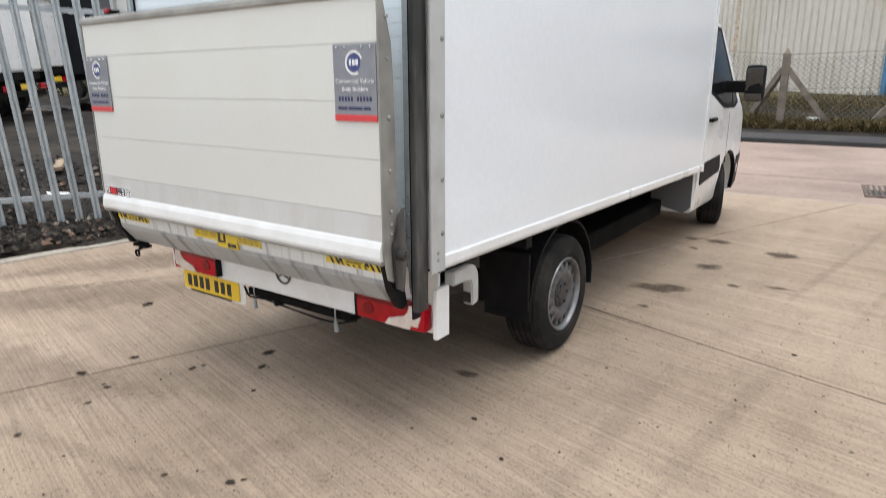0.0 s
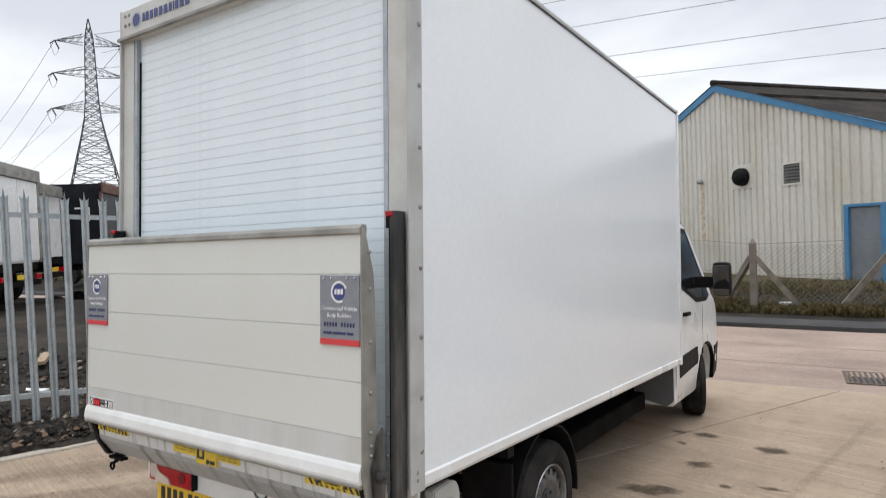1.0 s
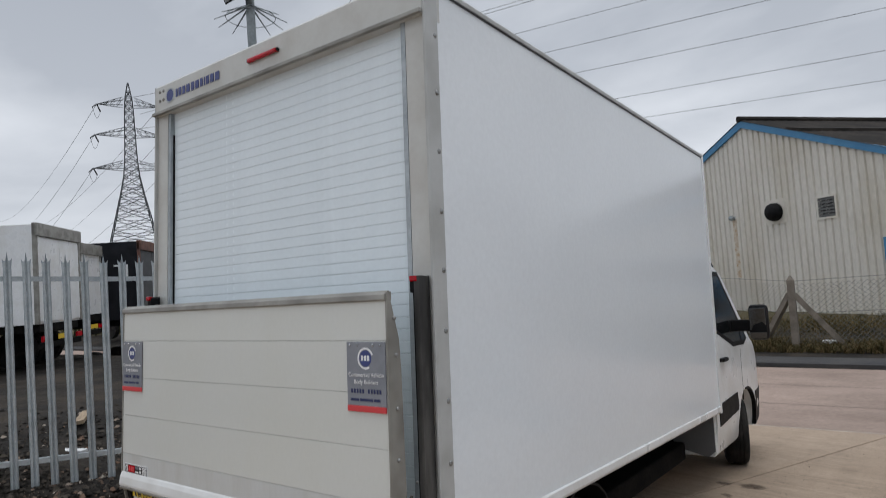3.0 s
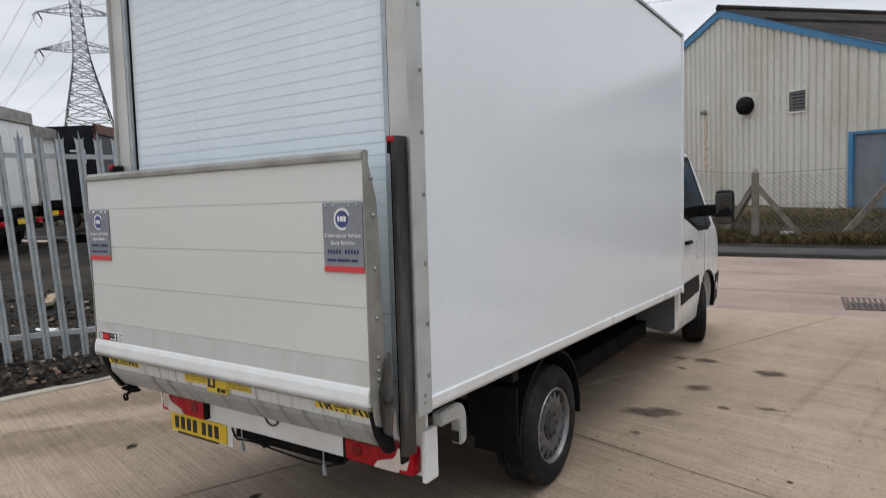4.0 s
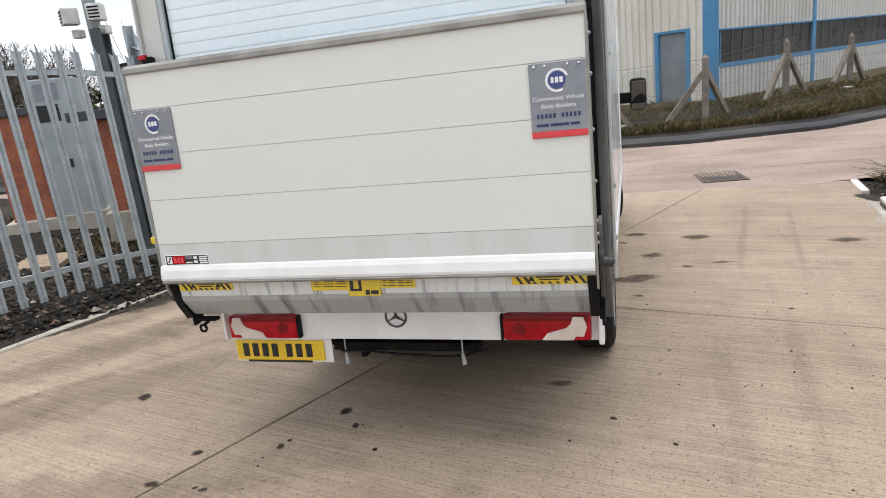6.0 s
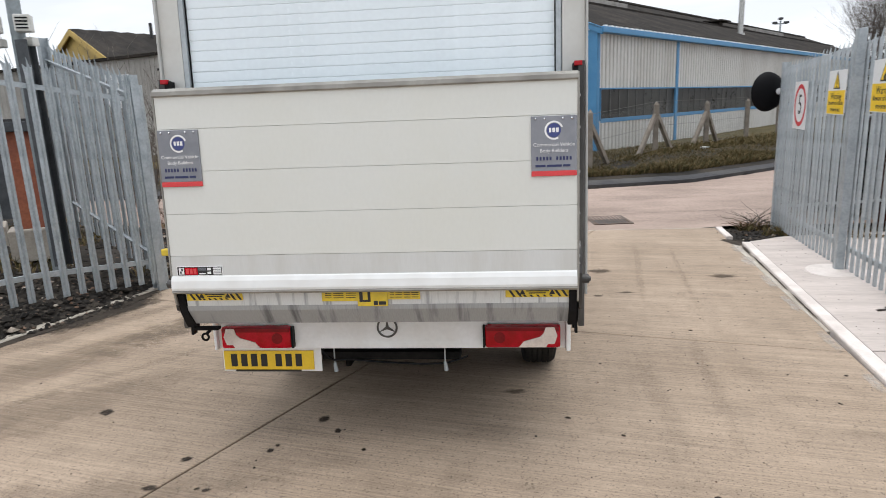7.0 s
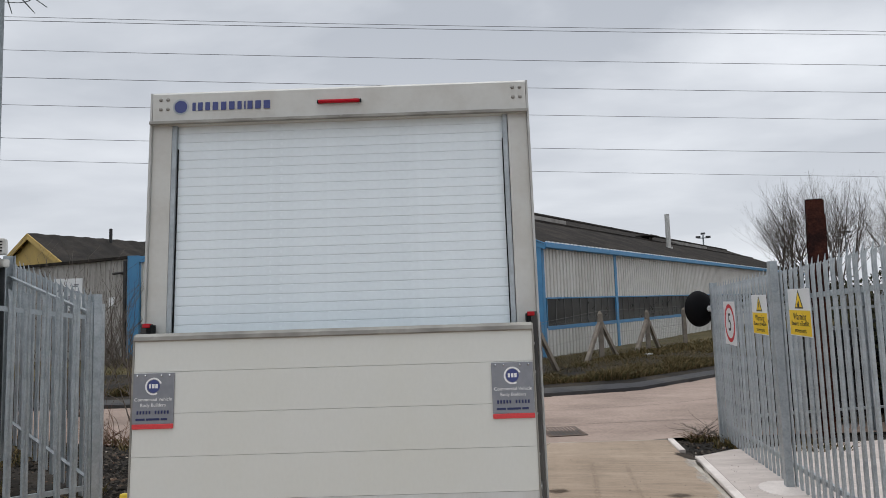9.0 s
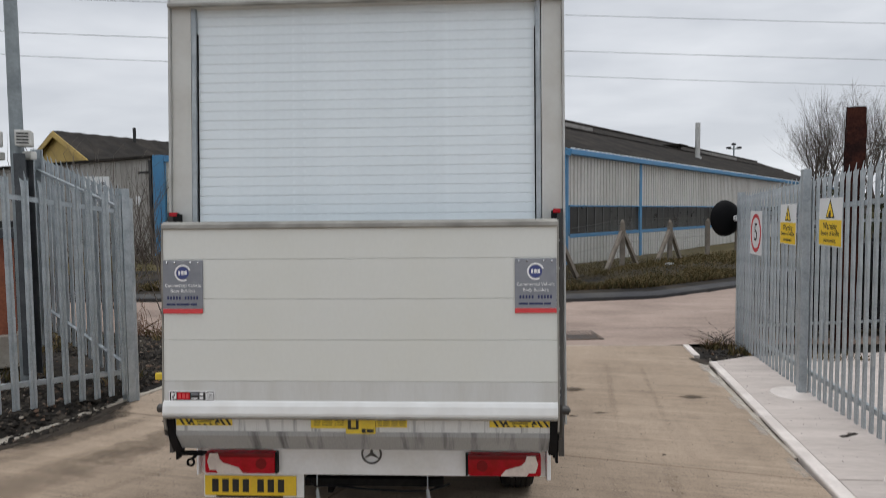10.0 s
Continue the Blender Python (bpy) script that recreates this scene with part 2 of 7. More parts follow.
KERB_Y = [15, 13.9, 13.4, 13.2, 13.1, 13.8, 16.3, 19.7, 28, 49, 420]


def far_kerb(x):
    return float(np.interp(x, KERB_X, KERB_Y))


def left_kerb(y):
    return -4.07 + 0.15 * y


def right_kerb(y):
    return 2.85 + 0.173 * y


def near_kerb(y):
    return 2.83 + 0.196 * y


def land(x, y):
    """Height of the ground: the yard's fall, the road, the verge and the rubble bank."""
    k = far_kerb(x)
    if y <= 8.4:
        z = -0.055 * max(y, -20)
    elif y < k:
        z = -0.462 + (y - 8.4) / (k - 8.4) * 0.09
    else:
        z = -0.27 + min((y - k) / 3.4, 1) * 0.36
    if y < 9.5:
        fade = min(max((9.5 - y) / 2.5, 0), 1)
        e = left_kerb(min(y, 6)) - x
        if e > 0:
            z += fade * (0.12 * min(e / 0.25, 1) + 0.38 * min(max((e - 0.6) / 2.5, 0), 1)) + (0.055 * max(y, -20) * min(max((e - 3) / 6, 0), 1) if y < 8.4 else 0)
        e = x - right_kerb(min(y, 8.4))
        if e > 0:
            z += fade * 0.05 * min(e / 0.2, 1)
    return z


# ---- the van ----
VAN = thing("box_van", "white box van with raised tail lift, parked on concrete yard", "van", SLOPE)
XL, XR = -1.018, 1.067  # outer faces of the box


def van_box():
    body = block("body_shell", (XL + 0.03, 0.36, 0.89), (XR - 0.03, 4.56, 3.20), WHITE, VAN, 0.0, "white box body")
    # side panels
    for name, a, b in (("side_panel", XR - 0.03, XR - 0.006), ("side_panel", XL + 0.006, XL + 0.03)):
        p = block(name, (a, 0.297, 0.905), (b, 4.585, 3.205), WHITE, VAN, 0.002, "glossy white side panel")
        for v in p.data.vertices:
            if v.co.z < 1.0:
                v.co.z -= (v.co.y - 0.3) * 0.0175
    for s, x in ((1, XR), (-1, XL)):
        # bottom rail with its light lip
        bm = bmesh.new()
        prism(bm, [(x, 0.905), (x + s * 0.006, 0.90), (x + s * 0.006, 0.862), (x - s * 0.002, 0.846), (x - s * 0.05, 0.846), (x - s * 0.05, 0.86), (x - s * 0.012, 0.86), (x - s * 0.012, 0.905)], "y", 0.297, 4.60)
        for v in bm.verts:  # the lower edge drops a little towards the cab
            v.co.z -= (v.co.y - 0.3) * 0.0175
        part("bottom_rail", bm, WHITE_PAINT, VAN)
        # top cant rail, rounded
        bm = bmesh.new()
        prism(bm, [(x - s * 0.012, 3.204), (x + s * 0.004, 3.204), (x + s * 0.006, 3.222), (x - s * 0.004, 3.235), (x - s * 0.03, 3.246), (x - s * 0.09, 3.246), (x - s * 0.09, 3.21), (x - s * 0.012, 3.21)], "y", 0.301, 4.60)
        part("cant_rail", bm, GREYED_CREAM, VAN, "off-white roof edge rail, greyed for shade")
        # thin ink-black block drawn as the shadow gap below the rail
        block("rail_seal", (x - s * 0.006, 0.305, 3.196), (x + s * 0.002, 4.55, 3.203), INK, VAN, 0.0, "dark line standing for the shadow under the roof rail")
        # front corner post
        bm = bmesh.new()
        prism(bm, [(x + s * 0.004, 4.555), (x + s * 0.006, 4.60), (x - s * 0.01, 4.625), (x - s * 0.06, 4.632), (x - s * 0.06, 4.60), (x - s * 0.01, 4.555)], "z", 0.765, 3.24)
        part("front_corner_post", bm, WHITE_PAINT, VAN)
        # rear corner post: painted face and a return down the side with rivets
        bm = bmesh.new()
        inner = x - s * 0.108
        prism(bm, [(x - s * 0.004, 0.226), (x + s * 0.004, 0.236), (x + s * 0.006, 0.296), (x - s * 0.01, 0.296), (x - s * 0.01, 0.29), (inner, 0.29), (inner, 0.226)], "z", 0.86, 3.07)
        post = part("rear_corner_post", bm, CREAM, VAN, "off-white riveted corner post")
        block("side_return", (x - s * 0.002, 0.208, 0.845), (x + s * 0.010, 0.300, 3.246), GREYED_CREAM, post, 0.003, "off-white return strip, greyed for shade")
        bm = bmesh.new()
        bmesh.ops.create_uvsphere(bm, u_segments=10, v_segments=6, radius=0.0115)
        bmesh.ops.scale(bm, vec=(0.5, 1, 1), verts=bm.verts)
        first = part("rivet", bm, RIVET, post, smooth=60)
        first.location = (x + s * 0.010, 0.278, 2.98)
        for z in (2.731, 2.48, 2.228, 1.985, 1.739, 1.46, 1.217, 1.003):
            same("rivet", first.data, post, Matrix.Translation((x + s * 0.011, 0.278, z)))
        for z in (0.925, 0.895):
            same("rivet", first.data, post, Matrix.Translation((x + s * 0.010, 0.25, z)) @ Matrix.Scale(0.7, 4))
    bm = bmesh.new()
    prism(bm, [(XL + 0.05, 3.243), (XR - 0.05, 3.243), (XR - 0.3, 3.262), (XL + 0.3, 3.262)], "y", 0.33, 4.60)
    part("roof", bm, WHITE_PAINT, VAN)
    block("front_bulkhead", (XL + 0.05, 4.57, 0.86), (XR - 0.05, 4.615, 3.235), WHITE_PAINT, VAN, 0.004)
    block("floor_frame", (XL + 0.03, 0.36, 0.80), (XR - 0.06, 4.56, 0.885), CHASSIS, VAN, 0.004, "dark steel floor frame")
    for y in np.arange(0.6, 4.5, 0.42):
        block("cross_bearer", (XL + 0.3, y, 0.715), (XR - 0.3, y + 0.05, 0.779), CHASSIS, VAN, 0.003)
    # header over the shutter
    bm = bmesh.new()
    prism(bm, [(0.21, 3.075), (0.207, 3.235), (0.215, 3.247), (0.335, 3.247), (0.335, 3.06), (0.215, 3.06)], "x", XL + 0.004, XR - 0.004)
    head = part("header", bm, CREAM, VAN, "off-white header rail with a drip lip")
    block("drip_lip", (XL - 0.004, 0.186, 3.058), (XR + 0.002, 0.206, 3.076), FLANGE, head, 0.003)
    bm = bmesh.new()
    bmesh.ops.create_uvsphere(bm, u_segments=10, v_segments=6, radius=0.011)
    bmesh.ops.scale(bm, vec=(1, 0.5, 1), verts=bm.verts)
    first = part("bolt", bm, FLANGE, head, smooth=60)
    first.location = (XL + 0.05, 0.207, 3.205)
    for x in (XL + 0.05, XL + 0.09, XR - 0.035, XR - 0.075):
        for z in (3.205, 3.15):
            if (x, z) != (XL + 0.05, 3.205):
                same("bolt", first.data, head, Matrix.Translation((x, 0.207, z)))
    for x in (-0.45, 0.04, 0.52):
        same("bolt", first.data, head, Matrix.Translation((x, 0.186, 3.067)) @ Matrix.Scale(0.5, 4))
    bm = bmesh.new()
    box(bm, (-0.085, 0.186, 3.148), (0.145, 0.208, 3.168), 0.008)
    lamp = part("high_level_lamp", bm, RED_LENS, head, "long red brake lamp")
    for x in (-0.092, 0.145):
        block("end_cap", (x, 0.190, 3.149), (x + 0.008, 0.206, 3.167), BLACK, head, 0.002)
    # printed mark and writing on the header, as plain shapes
    bm = bmesh.new()
    bmesh.ops.create_circle(bm, cap_ends=True, segments=28, radius=0.036, matrix=pose(-0.855, 0.2058, 3.16, 90))
    part("round_mark", bm, NAVY, head, "navy blue disc")
    bm = bmesh.new()
    ring(bm, (-0.855, 0.2052, 3.16), 0.038, 0.045)
    part("mark_ring", bm, GALV, head)
    x = -0.79
    for w in (0.022, 0.032, 0.032, 0.038, 0.036, 0.038, 0.028, 0.010, 0.034, 0.038, 0.044):
        block("writing_bar", (x, 0.204, 3.135), (x + w * 0.8, 0.2066, 3.182), NAVY, head, 0.0, "navy blue bar of writing")
        x += w + 0.009


def ring(bm, c, r0, r1, seg=36, a0=0.0, a1=360.0):
    """A flat ring that faces -y."""
    full = a1 - a0 >= 360
    n = seg if full else seg + 1
    ins, outs = [], []
    for k in range(n):
        a = radians(a0 + (a1 - a0) * k / seg)
        ins.append(bm.verts.new((c[0] + r0 * math.cos(a), c[1], c[2] + r0 * math.sin(a))))
        outs.append(bm.verts.new((c[0] + r1 * math.cos(a), c[1], c[2] + r1 * math.sin(a))))
    for k in range(seg):
        j = (k + 1) % n
        bm.faces.new((ins[k], ins[j], outs[j], outs[k]))


def shutter():
    door = block("roller_shutter", (-0.93, 0.270, 0.88), (0.975, 0.280, 3.09), FLANGE, VAN, 0.0, "pale blue-white roller shutter, closed")
    bm = bmesh.new()
    h = 0.0508
    prism(bm, [(0.2570, 0.0003), (0.2556, 0.0018), (0.2550, 0.0060), (0.2550, h - 0.0024), (0.2555, h - 0.0008), (0.2570, h - 0.0003), (0.271, h - 0.0003), (0.271, 0.0003)], "x", -0.92, 0.97)
    first = part("slat", bm, SLAT, door)
    first.location = (0, 0, 0.885)
    for k in range(1, 43):
        same("slat", first.data, door, Matrix.Translation((0, 0, 0.885 + h * k)))
    for s, x, mat in ((1, -0.896, BLACK), (-1, 0.941, GALV)):
        bm = bmesh.new()
        prism(bm, [(x - s * 0.013, 0.229), (x + s * 0.011, 0.229), (x + s * 0.011, 0.254), (x + s * 0.007, 0.254), (x + s * 0.007, 0.234), (x - s * 0.013, 0.234)], "z", 0.88, 3.06)
        part("guide_rail", bm, GALV, door, "galvanised guide channel")
        block("brush_seal", (min(x + s * 0.0115, x + s * 0.0165), 0.246, 0.9), (max(x + s * 0.0115, x + s * 0.0165), 0.2545, 2.93), BLACK, door, 0.0, "black brush seal")


def sign(x0):
    z1, z0 = 1.712, 1.47
    w = 0.202
    bm = bmesh.new()
    box(bm, (x0, -0.0068, z0), (x0 + w, -0.002, z1), 0.001)
    b = part("advert_sign", bm, SIGN_GREY, VAN, "grey printed sign with a red strip along its foot")
    block("foot_strip", (x0, -0.009, z0 - 0.024), (x0 + w, -0.003, z0 - 0.0005), RED_STRIP, b, 0.003, "red strip")
    y = -0.0078
    cx, cz = x0 + w / 2, z1 - 0.063
    bm = bmesh.new()
    ring(bm, (cx, y, cz), 0.034, 0.042, 40, 20, 300)
    part("mark_ring", bm, SIGN_WHITE, b)
    bm = bmesh.new()
    bmesh.ops.create_circle(bm, cap_ends=True, segments=30, radius=0.031, matrix=pose(cx, y, cz, 90))
    part("round_mark", bm, NAVY, b, "navy disc")
    for dx, ww in ((-0.022, 0.010), (-0.007, 0.012), (0.009, 0.012)):
        block("mark_bar", (cx + dx, y - 0.0012, cz - 0.009), (cx + dx + ww, y - 0.0002, cz + 0.011), SIGN_WHITE, b, 0.0)
    words("lettering", "Commercial Vehicle", 0.0225, SIGN_WHITE, b, pose(cx, y, z1 - 0.126, 90))
    words("lettering", "Body Builders", 0.0225, SIGN_WHITE, b, pose(cx, y, z1 - 0.153, 90))
    xx = x0 + 0.022
    for k in range(11):
        if k != 5:
            block("plain_bar", (xx, y - 0.0006, z1 - 0.195), (xx + 0.0085, y + 0.0004, z1 - 0.179), NAVY_DARK, b, 0.0)
        xx += 0.0148
    xx = x0 + 0.018
    for ww in (0.045, 0.066, 0.032):
        block("plain_bar", (xx, y - 0.0006, z1 - 0.225), (xx + ww, y + 0.0004, z1 - 0.215), NAVY_DARK, b, 0.0)
        xx += ww + 0.006
    for k in (0.02, 0.06, 0.14, 0.18):
        bm = bmesh.new()
        bmesh.ops.create_uvsphere(bm, u_segments=8, v_segments=5, radius=0.0055, matrix=Matrix.Translation((x0 + k, y, z1 - 0.012)))
        part("fixing", bm, CHROME, b)


def tail_lift():
    global LIFT
    x0, x1 = -0.957, 1.005
    # the platform stands on edge: extruded boards, thin at the top
    LIFT = block("tail_lift_platform", (x0 + 0.004, 0.012, 1.02), (x1 - 0.004, 0.03, 1.86), BOARD, VAN, 0.002, "off-white aluminium tail lift platform, folded upright")
    for a, b in ((1.006, 1.108), (1.108, 1.313), (1.313, 1.517), (1.517, 1.716), (1.716, 1.868)):
        block("board", (x0, 0.0, a + 0.0007), (x1, 0.02, b - 0.0007), BOARD_LOW if a < 1.1 else BOARD, LIFT, 0.0012)
    bm = bmesh.new()
    prism(bm, [(-0.008, 1.866), (-0.012, 1.872), (-0.010, 1.89), (0.012, 1.905), (0.03, 1.90), (0.03, 1.866)], "x", x0 - 0.004, x1 + 0.002)
    part("top_edge", bm, FLANGE, LIFT, "bare aluminium top edge, scuffed")
    bm = bmesh.new()
    prism(bm, [(-0.001, 1.010), (-0.006, 1.004), (-0.014, 0.985), (-0.018, 0.950), (-0.015, 0.938), (0.02, 0.934), (0.07, 0.94), (0.07, 1.0)], "x", x0 - 0.002, x1 - 0.002)
    part("foot_lip", bm, LIP, LIFT, "white rounded lip")
    bm = bmesh.new()
    prism(bm, [(-0.013, 0.937), (-0.016, 0.930), (-0.008, 0.92), (0.06, 0.92), (0.06, 0.9335), (0.02, 0.9335)], "x", x0 - 0.002, x1 - 0.002)
    part("lip_underside", bm, FLANGE, LIFT)
    # fixed part below: light upper band and sloping lower band
    bm = bmesh.new()
    prism(bm, [(0.035, 0.921), (0.045, 0.845), (0.075, 0.845), (0.075, 0.921)], "x", -0.918, 0.972)
    upper = part("upper_band", bm, BAND_LIGHT, LIFT, "streaked aluminium band")
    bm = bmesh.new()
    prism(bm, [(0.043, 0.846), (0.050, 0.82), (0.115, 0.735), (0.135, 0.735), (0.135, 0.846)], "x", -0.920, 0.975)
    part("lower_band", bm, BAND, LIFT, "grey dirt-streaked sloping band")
    # side flanges of the platform with rivets
    for s, x in ((1, x1), (-1, x0)):
        bm = bmesh.new()
        a, b = sorted((x, x + s * 0.008))
        prism(bm, [(-0.004, 0.96), (-0.004, 1.86), (0.0, 1.90), (0.014, 1.885), (0.062, 1.72), (0.070, 1.60), (0.082, 1.06), (0.094, 0.98), (0.07, 0.90), (0.05, 0.845), (0.02, 0.86)], "x", a, b)
        fl = part("side_flange", bm, FLANGE, VAN, "grey steel side flange with rivets")
        bm = bmesh.new()
        bmesh.ops.create_uvsphere(bm, u_segments=8, v_segments=5, radius=0.009)
        first = part("rivet", bm, RIVET, fl, smooth=60)
        first.location = (x + s * 0.009, 0.035, 1.80)
        for z in (1.66, 1.46, 1.27, 1.12, 1.07, 1.035):
            same("rivet", first.data, fl, Matrix.Translation((x + s * 0.009, 0.04, z)))
        # pivot and link plates
        bm = bmesh.new()
        tube(bm, (x, 0.065, 0.955), (x + s * 0.06, 0.065, 0.955), 0.022, seg=14)
        tube(bm, (x + s * 0.06, 0.065, 0.955), (x + s * 0.068, 0.065, 0.955), 0.012, seg=6)
        part("pivot_pin", bm, MAST, fl)
        bm = bmesh.new()
        a, b = sorted((x + s * 0.012, x + s * 0.026))
        prism(bm, [(0.035, 0.99), (0.05, 1.02), (0.07, 1.10), (0.095, 1.13), (0.11, 0.93), (0.09, 0.80), (0.055, 0.82), (0.04, 0.90)], "x", a, b)
        part("link_plate", bm, MAST, fl, "dark worn link plate")
        bm = bmesh.new()
        a, b = sorted((x - s * 0.035, x + s * 0.002))
        prism(bm, [(0.02, 0.91), (0.09, 0.95), (0.12, 0.80), (0.135, 0.725), (0.10, 0.72), (0.05, 0.80)], "x", a, b)
        part("hanger_arm", bm, BLACK, LIFT, "dark worn hanger arm")
        # mast: a C section up the corner post, with a lamp on top
        xm = x + s * 0.030
        bm = bmesh.new()
        w = 0.021
        prism(bm, [(xm - s * 0.010, 0.147), (xm + s * (w - 0.012), 0.144), (xm + s * (w - 0.004), 0.147), (xm + s * w, 0.156), (xm + s * w, 0.205), (xm + s * (w - 0.004), 0.214), (xm + s * (w - 0.012), 0.217), (xm - s * 0.012, 0.217), (xm - s * 0.012, 0.210), (xm + s * 0.008, 0.210), (xm + s * 0.011, 0.206), (xm + s * 0.011, 0.156), (xm + s * 0.008, 0.153), (xm - s * 0.010, 0.153)], "z", 0.70, 1.962)
        mast = part("mast", bm, MAST, VAN, "weathered steel lift mast", 40)
        bm = bmesh.new()
        a, b = sorted((xm - s * 0.046, xm - s * 0.037))
        prism(bm, [(0.178, 0.76), (0.170, 0.80), (0.170, 1.84), (0.190, 1.90), (0.215, 1.90), (0.215, 0.76)], "x", a, b)
        c, d = sorted((xm - s * 0.047, xm - s * 0.026))
        prism(bm, [(c, 0.164), (d, 0.164), (d, 0.169), (c, 0.169)], "z", 0.86, 1.86)
        part("inner_rail", bm, GALV, mast, "grey inner rail")
        # black filling between the inner rail and the mast
        bm = bmesh.new()
        a, b = sorted((xm - s * 0.034, xm - s * 0.024))
        box(bm, (a, 0.180, 0.68), (b, 0.212, 1.90))
        c, d = sorted((xm - s * 0.024, xm - s * 0.012))
        box(bm, (c, 0.158, 0.66), (d, 0.20, 1.93))
        part("slide_strip", bm, BLACK, mast, "black strip between inner rail and mast")
        a, b = sorted((xm - s * 0.034, xm + s * 0.009))
        block("lamp_body", (a, 0.150, 1.895), (b, 0.208, 1.955), BLACK, mast, 0.004)
        a, b = sorted((xm - s * 0.030, xm + s * 0.008))
        block("marker_lamp", (a, 0.142, 1.940), (b, 0.165, 1.9625), RED_LENS, mast, 0.004, "small red marker lamp")
        for zz in (0.92, 1.0, 1.085, 1.16):
            same("bolt", first.data, mast, Matrix.Translation((xm - s * 0.037, 0.163, zz)) @ Matrix.Rotation(math.pi / 2, 4, "Z") @ Matrix.Scale(0.8, 4))
    # yellow warning strips
    def strip(x0, x1, z0, z1, stripes):
        y = 0.0375
        st = block("warning_strip", (x0, y - 0.0045, z0), (x1, y + 0.004, z1), YELLOW, VAN, 0.001, "yellow and black warning strip")
        bm = bmesh.new()
        if stripes:
            n = 9
            for k in range(n):
                x = x0 + 0.01 + (x1 - x0 - 0.05) * k / (n - 1)
                if k in (0, 1, n - 2, n - 1):
                    prism(bm, [(x, z1 - 0.003), (x + 0.012, z1 - 0.003), (x + 0.038, z0 + 0.003), (x + 0.026, z0 + 0.003)], "y", y - 0.0062, y - 0.005)
                else:
                    prism(bm, [(x + 0.01, z0 + 0.012), (x + 0.02, z0 + 0.012), (x + 0.03, z0 + 0.003), (x + 0.018, z0 + 0.003)], "y", y - 0.0062, y - 0.005)
            for k in (0.27, 0.74):
                x = x0 + (x1 - x0) * k
                prism(bm, [(x - 0.014, z0 + 0.014), (x + 0.014, z0 + 0.014), (x, z1 - 0.004)], "y", y - 0.0062, y - 0.005)
            for zz, a, b in ((z1 - 0.010, 0.33, 0.69), (z1 - 0.020, 0.37, 0.64)):
                box(bm, (x0 + (x1 - x0) * a, y - 0.0062, zz - 0.005), (x0 + (x1 - x0) * b, y - 0.005, zz))
        else:
            for a, b in ((0.07, 0.2), (0.24, 0.45), (0.5, 0.7), (0.74, 0.96)):
                for zz in (z1 - 0.012, z1 - 0.022, z1 - 0.034):
                    box(bm, (x0 + (x1 - x0) * a, y - 0.0062, zz - 0.003), (x0 + (x1 - x0) * b, y - 0.005, zz))
        part("print", bm, INK, st)
        return st
    strip(-0.912, -0.625, 0.876, 0.919, True)
    strip(0.672, 0.968, 0.876, 0.919, True)
    strip(-0.222, 0.02, 0.866, 0.919, False)
    strip(0.105, 0.262, 0.872, 0.919, False)
    mid = block("warning_label", (-0.045, 0.031, 0.84), (0.104, 0.042, 0.919), YELLOW, VAN, 0.001, "yellow safety label")
    bm = bmesh.new()
    for lo, hi in (((-0.035, 0.03, 0.862), (-0.018, 0.031, 0.915)), ((-0.018, 0.03, 0.862), (0.02, 0.031, 0.872)), ((0.006, 0.03, 0.872), (0.02, 0.031, 0.915)), ((0.035, 0.03, 0.845), (0.055, 0.031, 0.866)), ((0.06, 0.03, 0.847), (0.095, 0.031, 0.864))):
        box(bm, lo, hi)
    part("print", bm, INK, mid)
    lab = block("maker_label", (-0.928, -0.003, 1.012), (-0.698, 0.001, 1.055), INK, VAN, 0.0008, "black maker's label with red and white blocks")
    for lo, hi in (((-0.930, 1.0095), (-0.696, 1.0125)), ((-0.930, 1.0545), (-0.696, 1.0575)), ((-0.930, 1.0125), (-0.927, 1.0545)), ((-0.699, 1.0125), (-0.696, 1.0545))):
        block("white_border", (lo[0], -0.004, lo[1]), (hi[0], 0.001, hi[1]), SIGN_WHITE, lab, 0.0)
    for x0, x1, z0, z1 in ((-0.919, -0.893, 1.018, 1.049), (-0.774, -0.756, 1.037, 1.049), (-0.774, -0.756, 1.018, 1.030), (-0.744, -0.703, 1.043, 1.050), (-0.744, -0.703, 1.034, 1.040), (-0.744, -0.703, 1.025, 1.031), (-0.744, -0.703, 1.016, 1.022)):
        block("white_block", (x0, -0.0045, z0), (x1, -0.0032, z1), SIGN_WHITE, lab, 0.0)
    for x0, x1, z0, z1 in ((-0.913, -0.905, 1.022, 1.033), (-0.906, -0.898, 1.034, 1.044)):
        block("black_mark", (x0, -0.0052, z0), (x1, -0.0047, z1), INK, lab, 0.0)
    for k in range(3):
        block("grey_line", (-0.818, -0.0045, 1.037 + k * 0.005), (-0.780, -0.0032, 1.040 + k * 0.005), SIGN_GREY, lab, 0.0)
    block("grey_line", (-0.816, -0.0045, 1.018), (-0.784, -0.0032, 1.024), SIGN_WHITE, lab, 0.0)
    bm = bmesh.new()
    box(bm, (-0.888, -0.0045, 1.016), (-0.824, -0.0032, 1.051))
    red = part("red_block", bm, RED_LENS, lab)
    for k in range(3):
        block("red_bar", (-0.882 + k * 0.019, -0.0052, 1.021), (-0.868 + k * 0.019, -0.0047, 1.046), RED_STRIP, red, 0.0)
    # shackle and small yellow latch on the near-side edge
    bm = bmesh.new()
    box(bm, (-0.93, 0.10, 0.70), (-0.80, 0.14, 0.716), 0.004)
    tube(bm, (-0.845, 0.11, 0.70), (-0.855, 0.09, 0.69), 0.008)
    part("tow_hook_plate", bm, CHASSIS, LIFT)
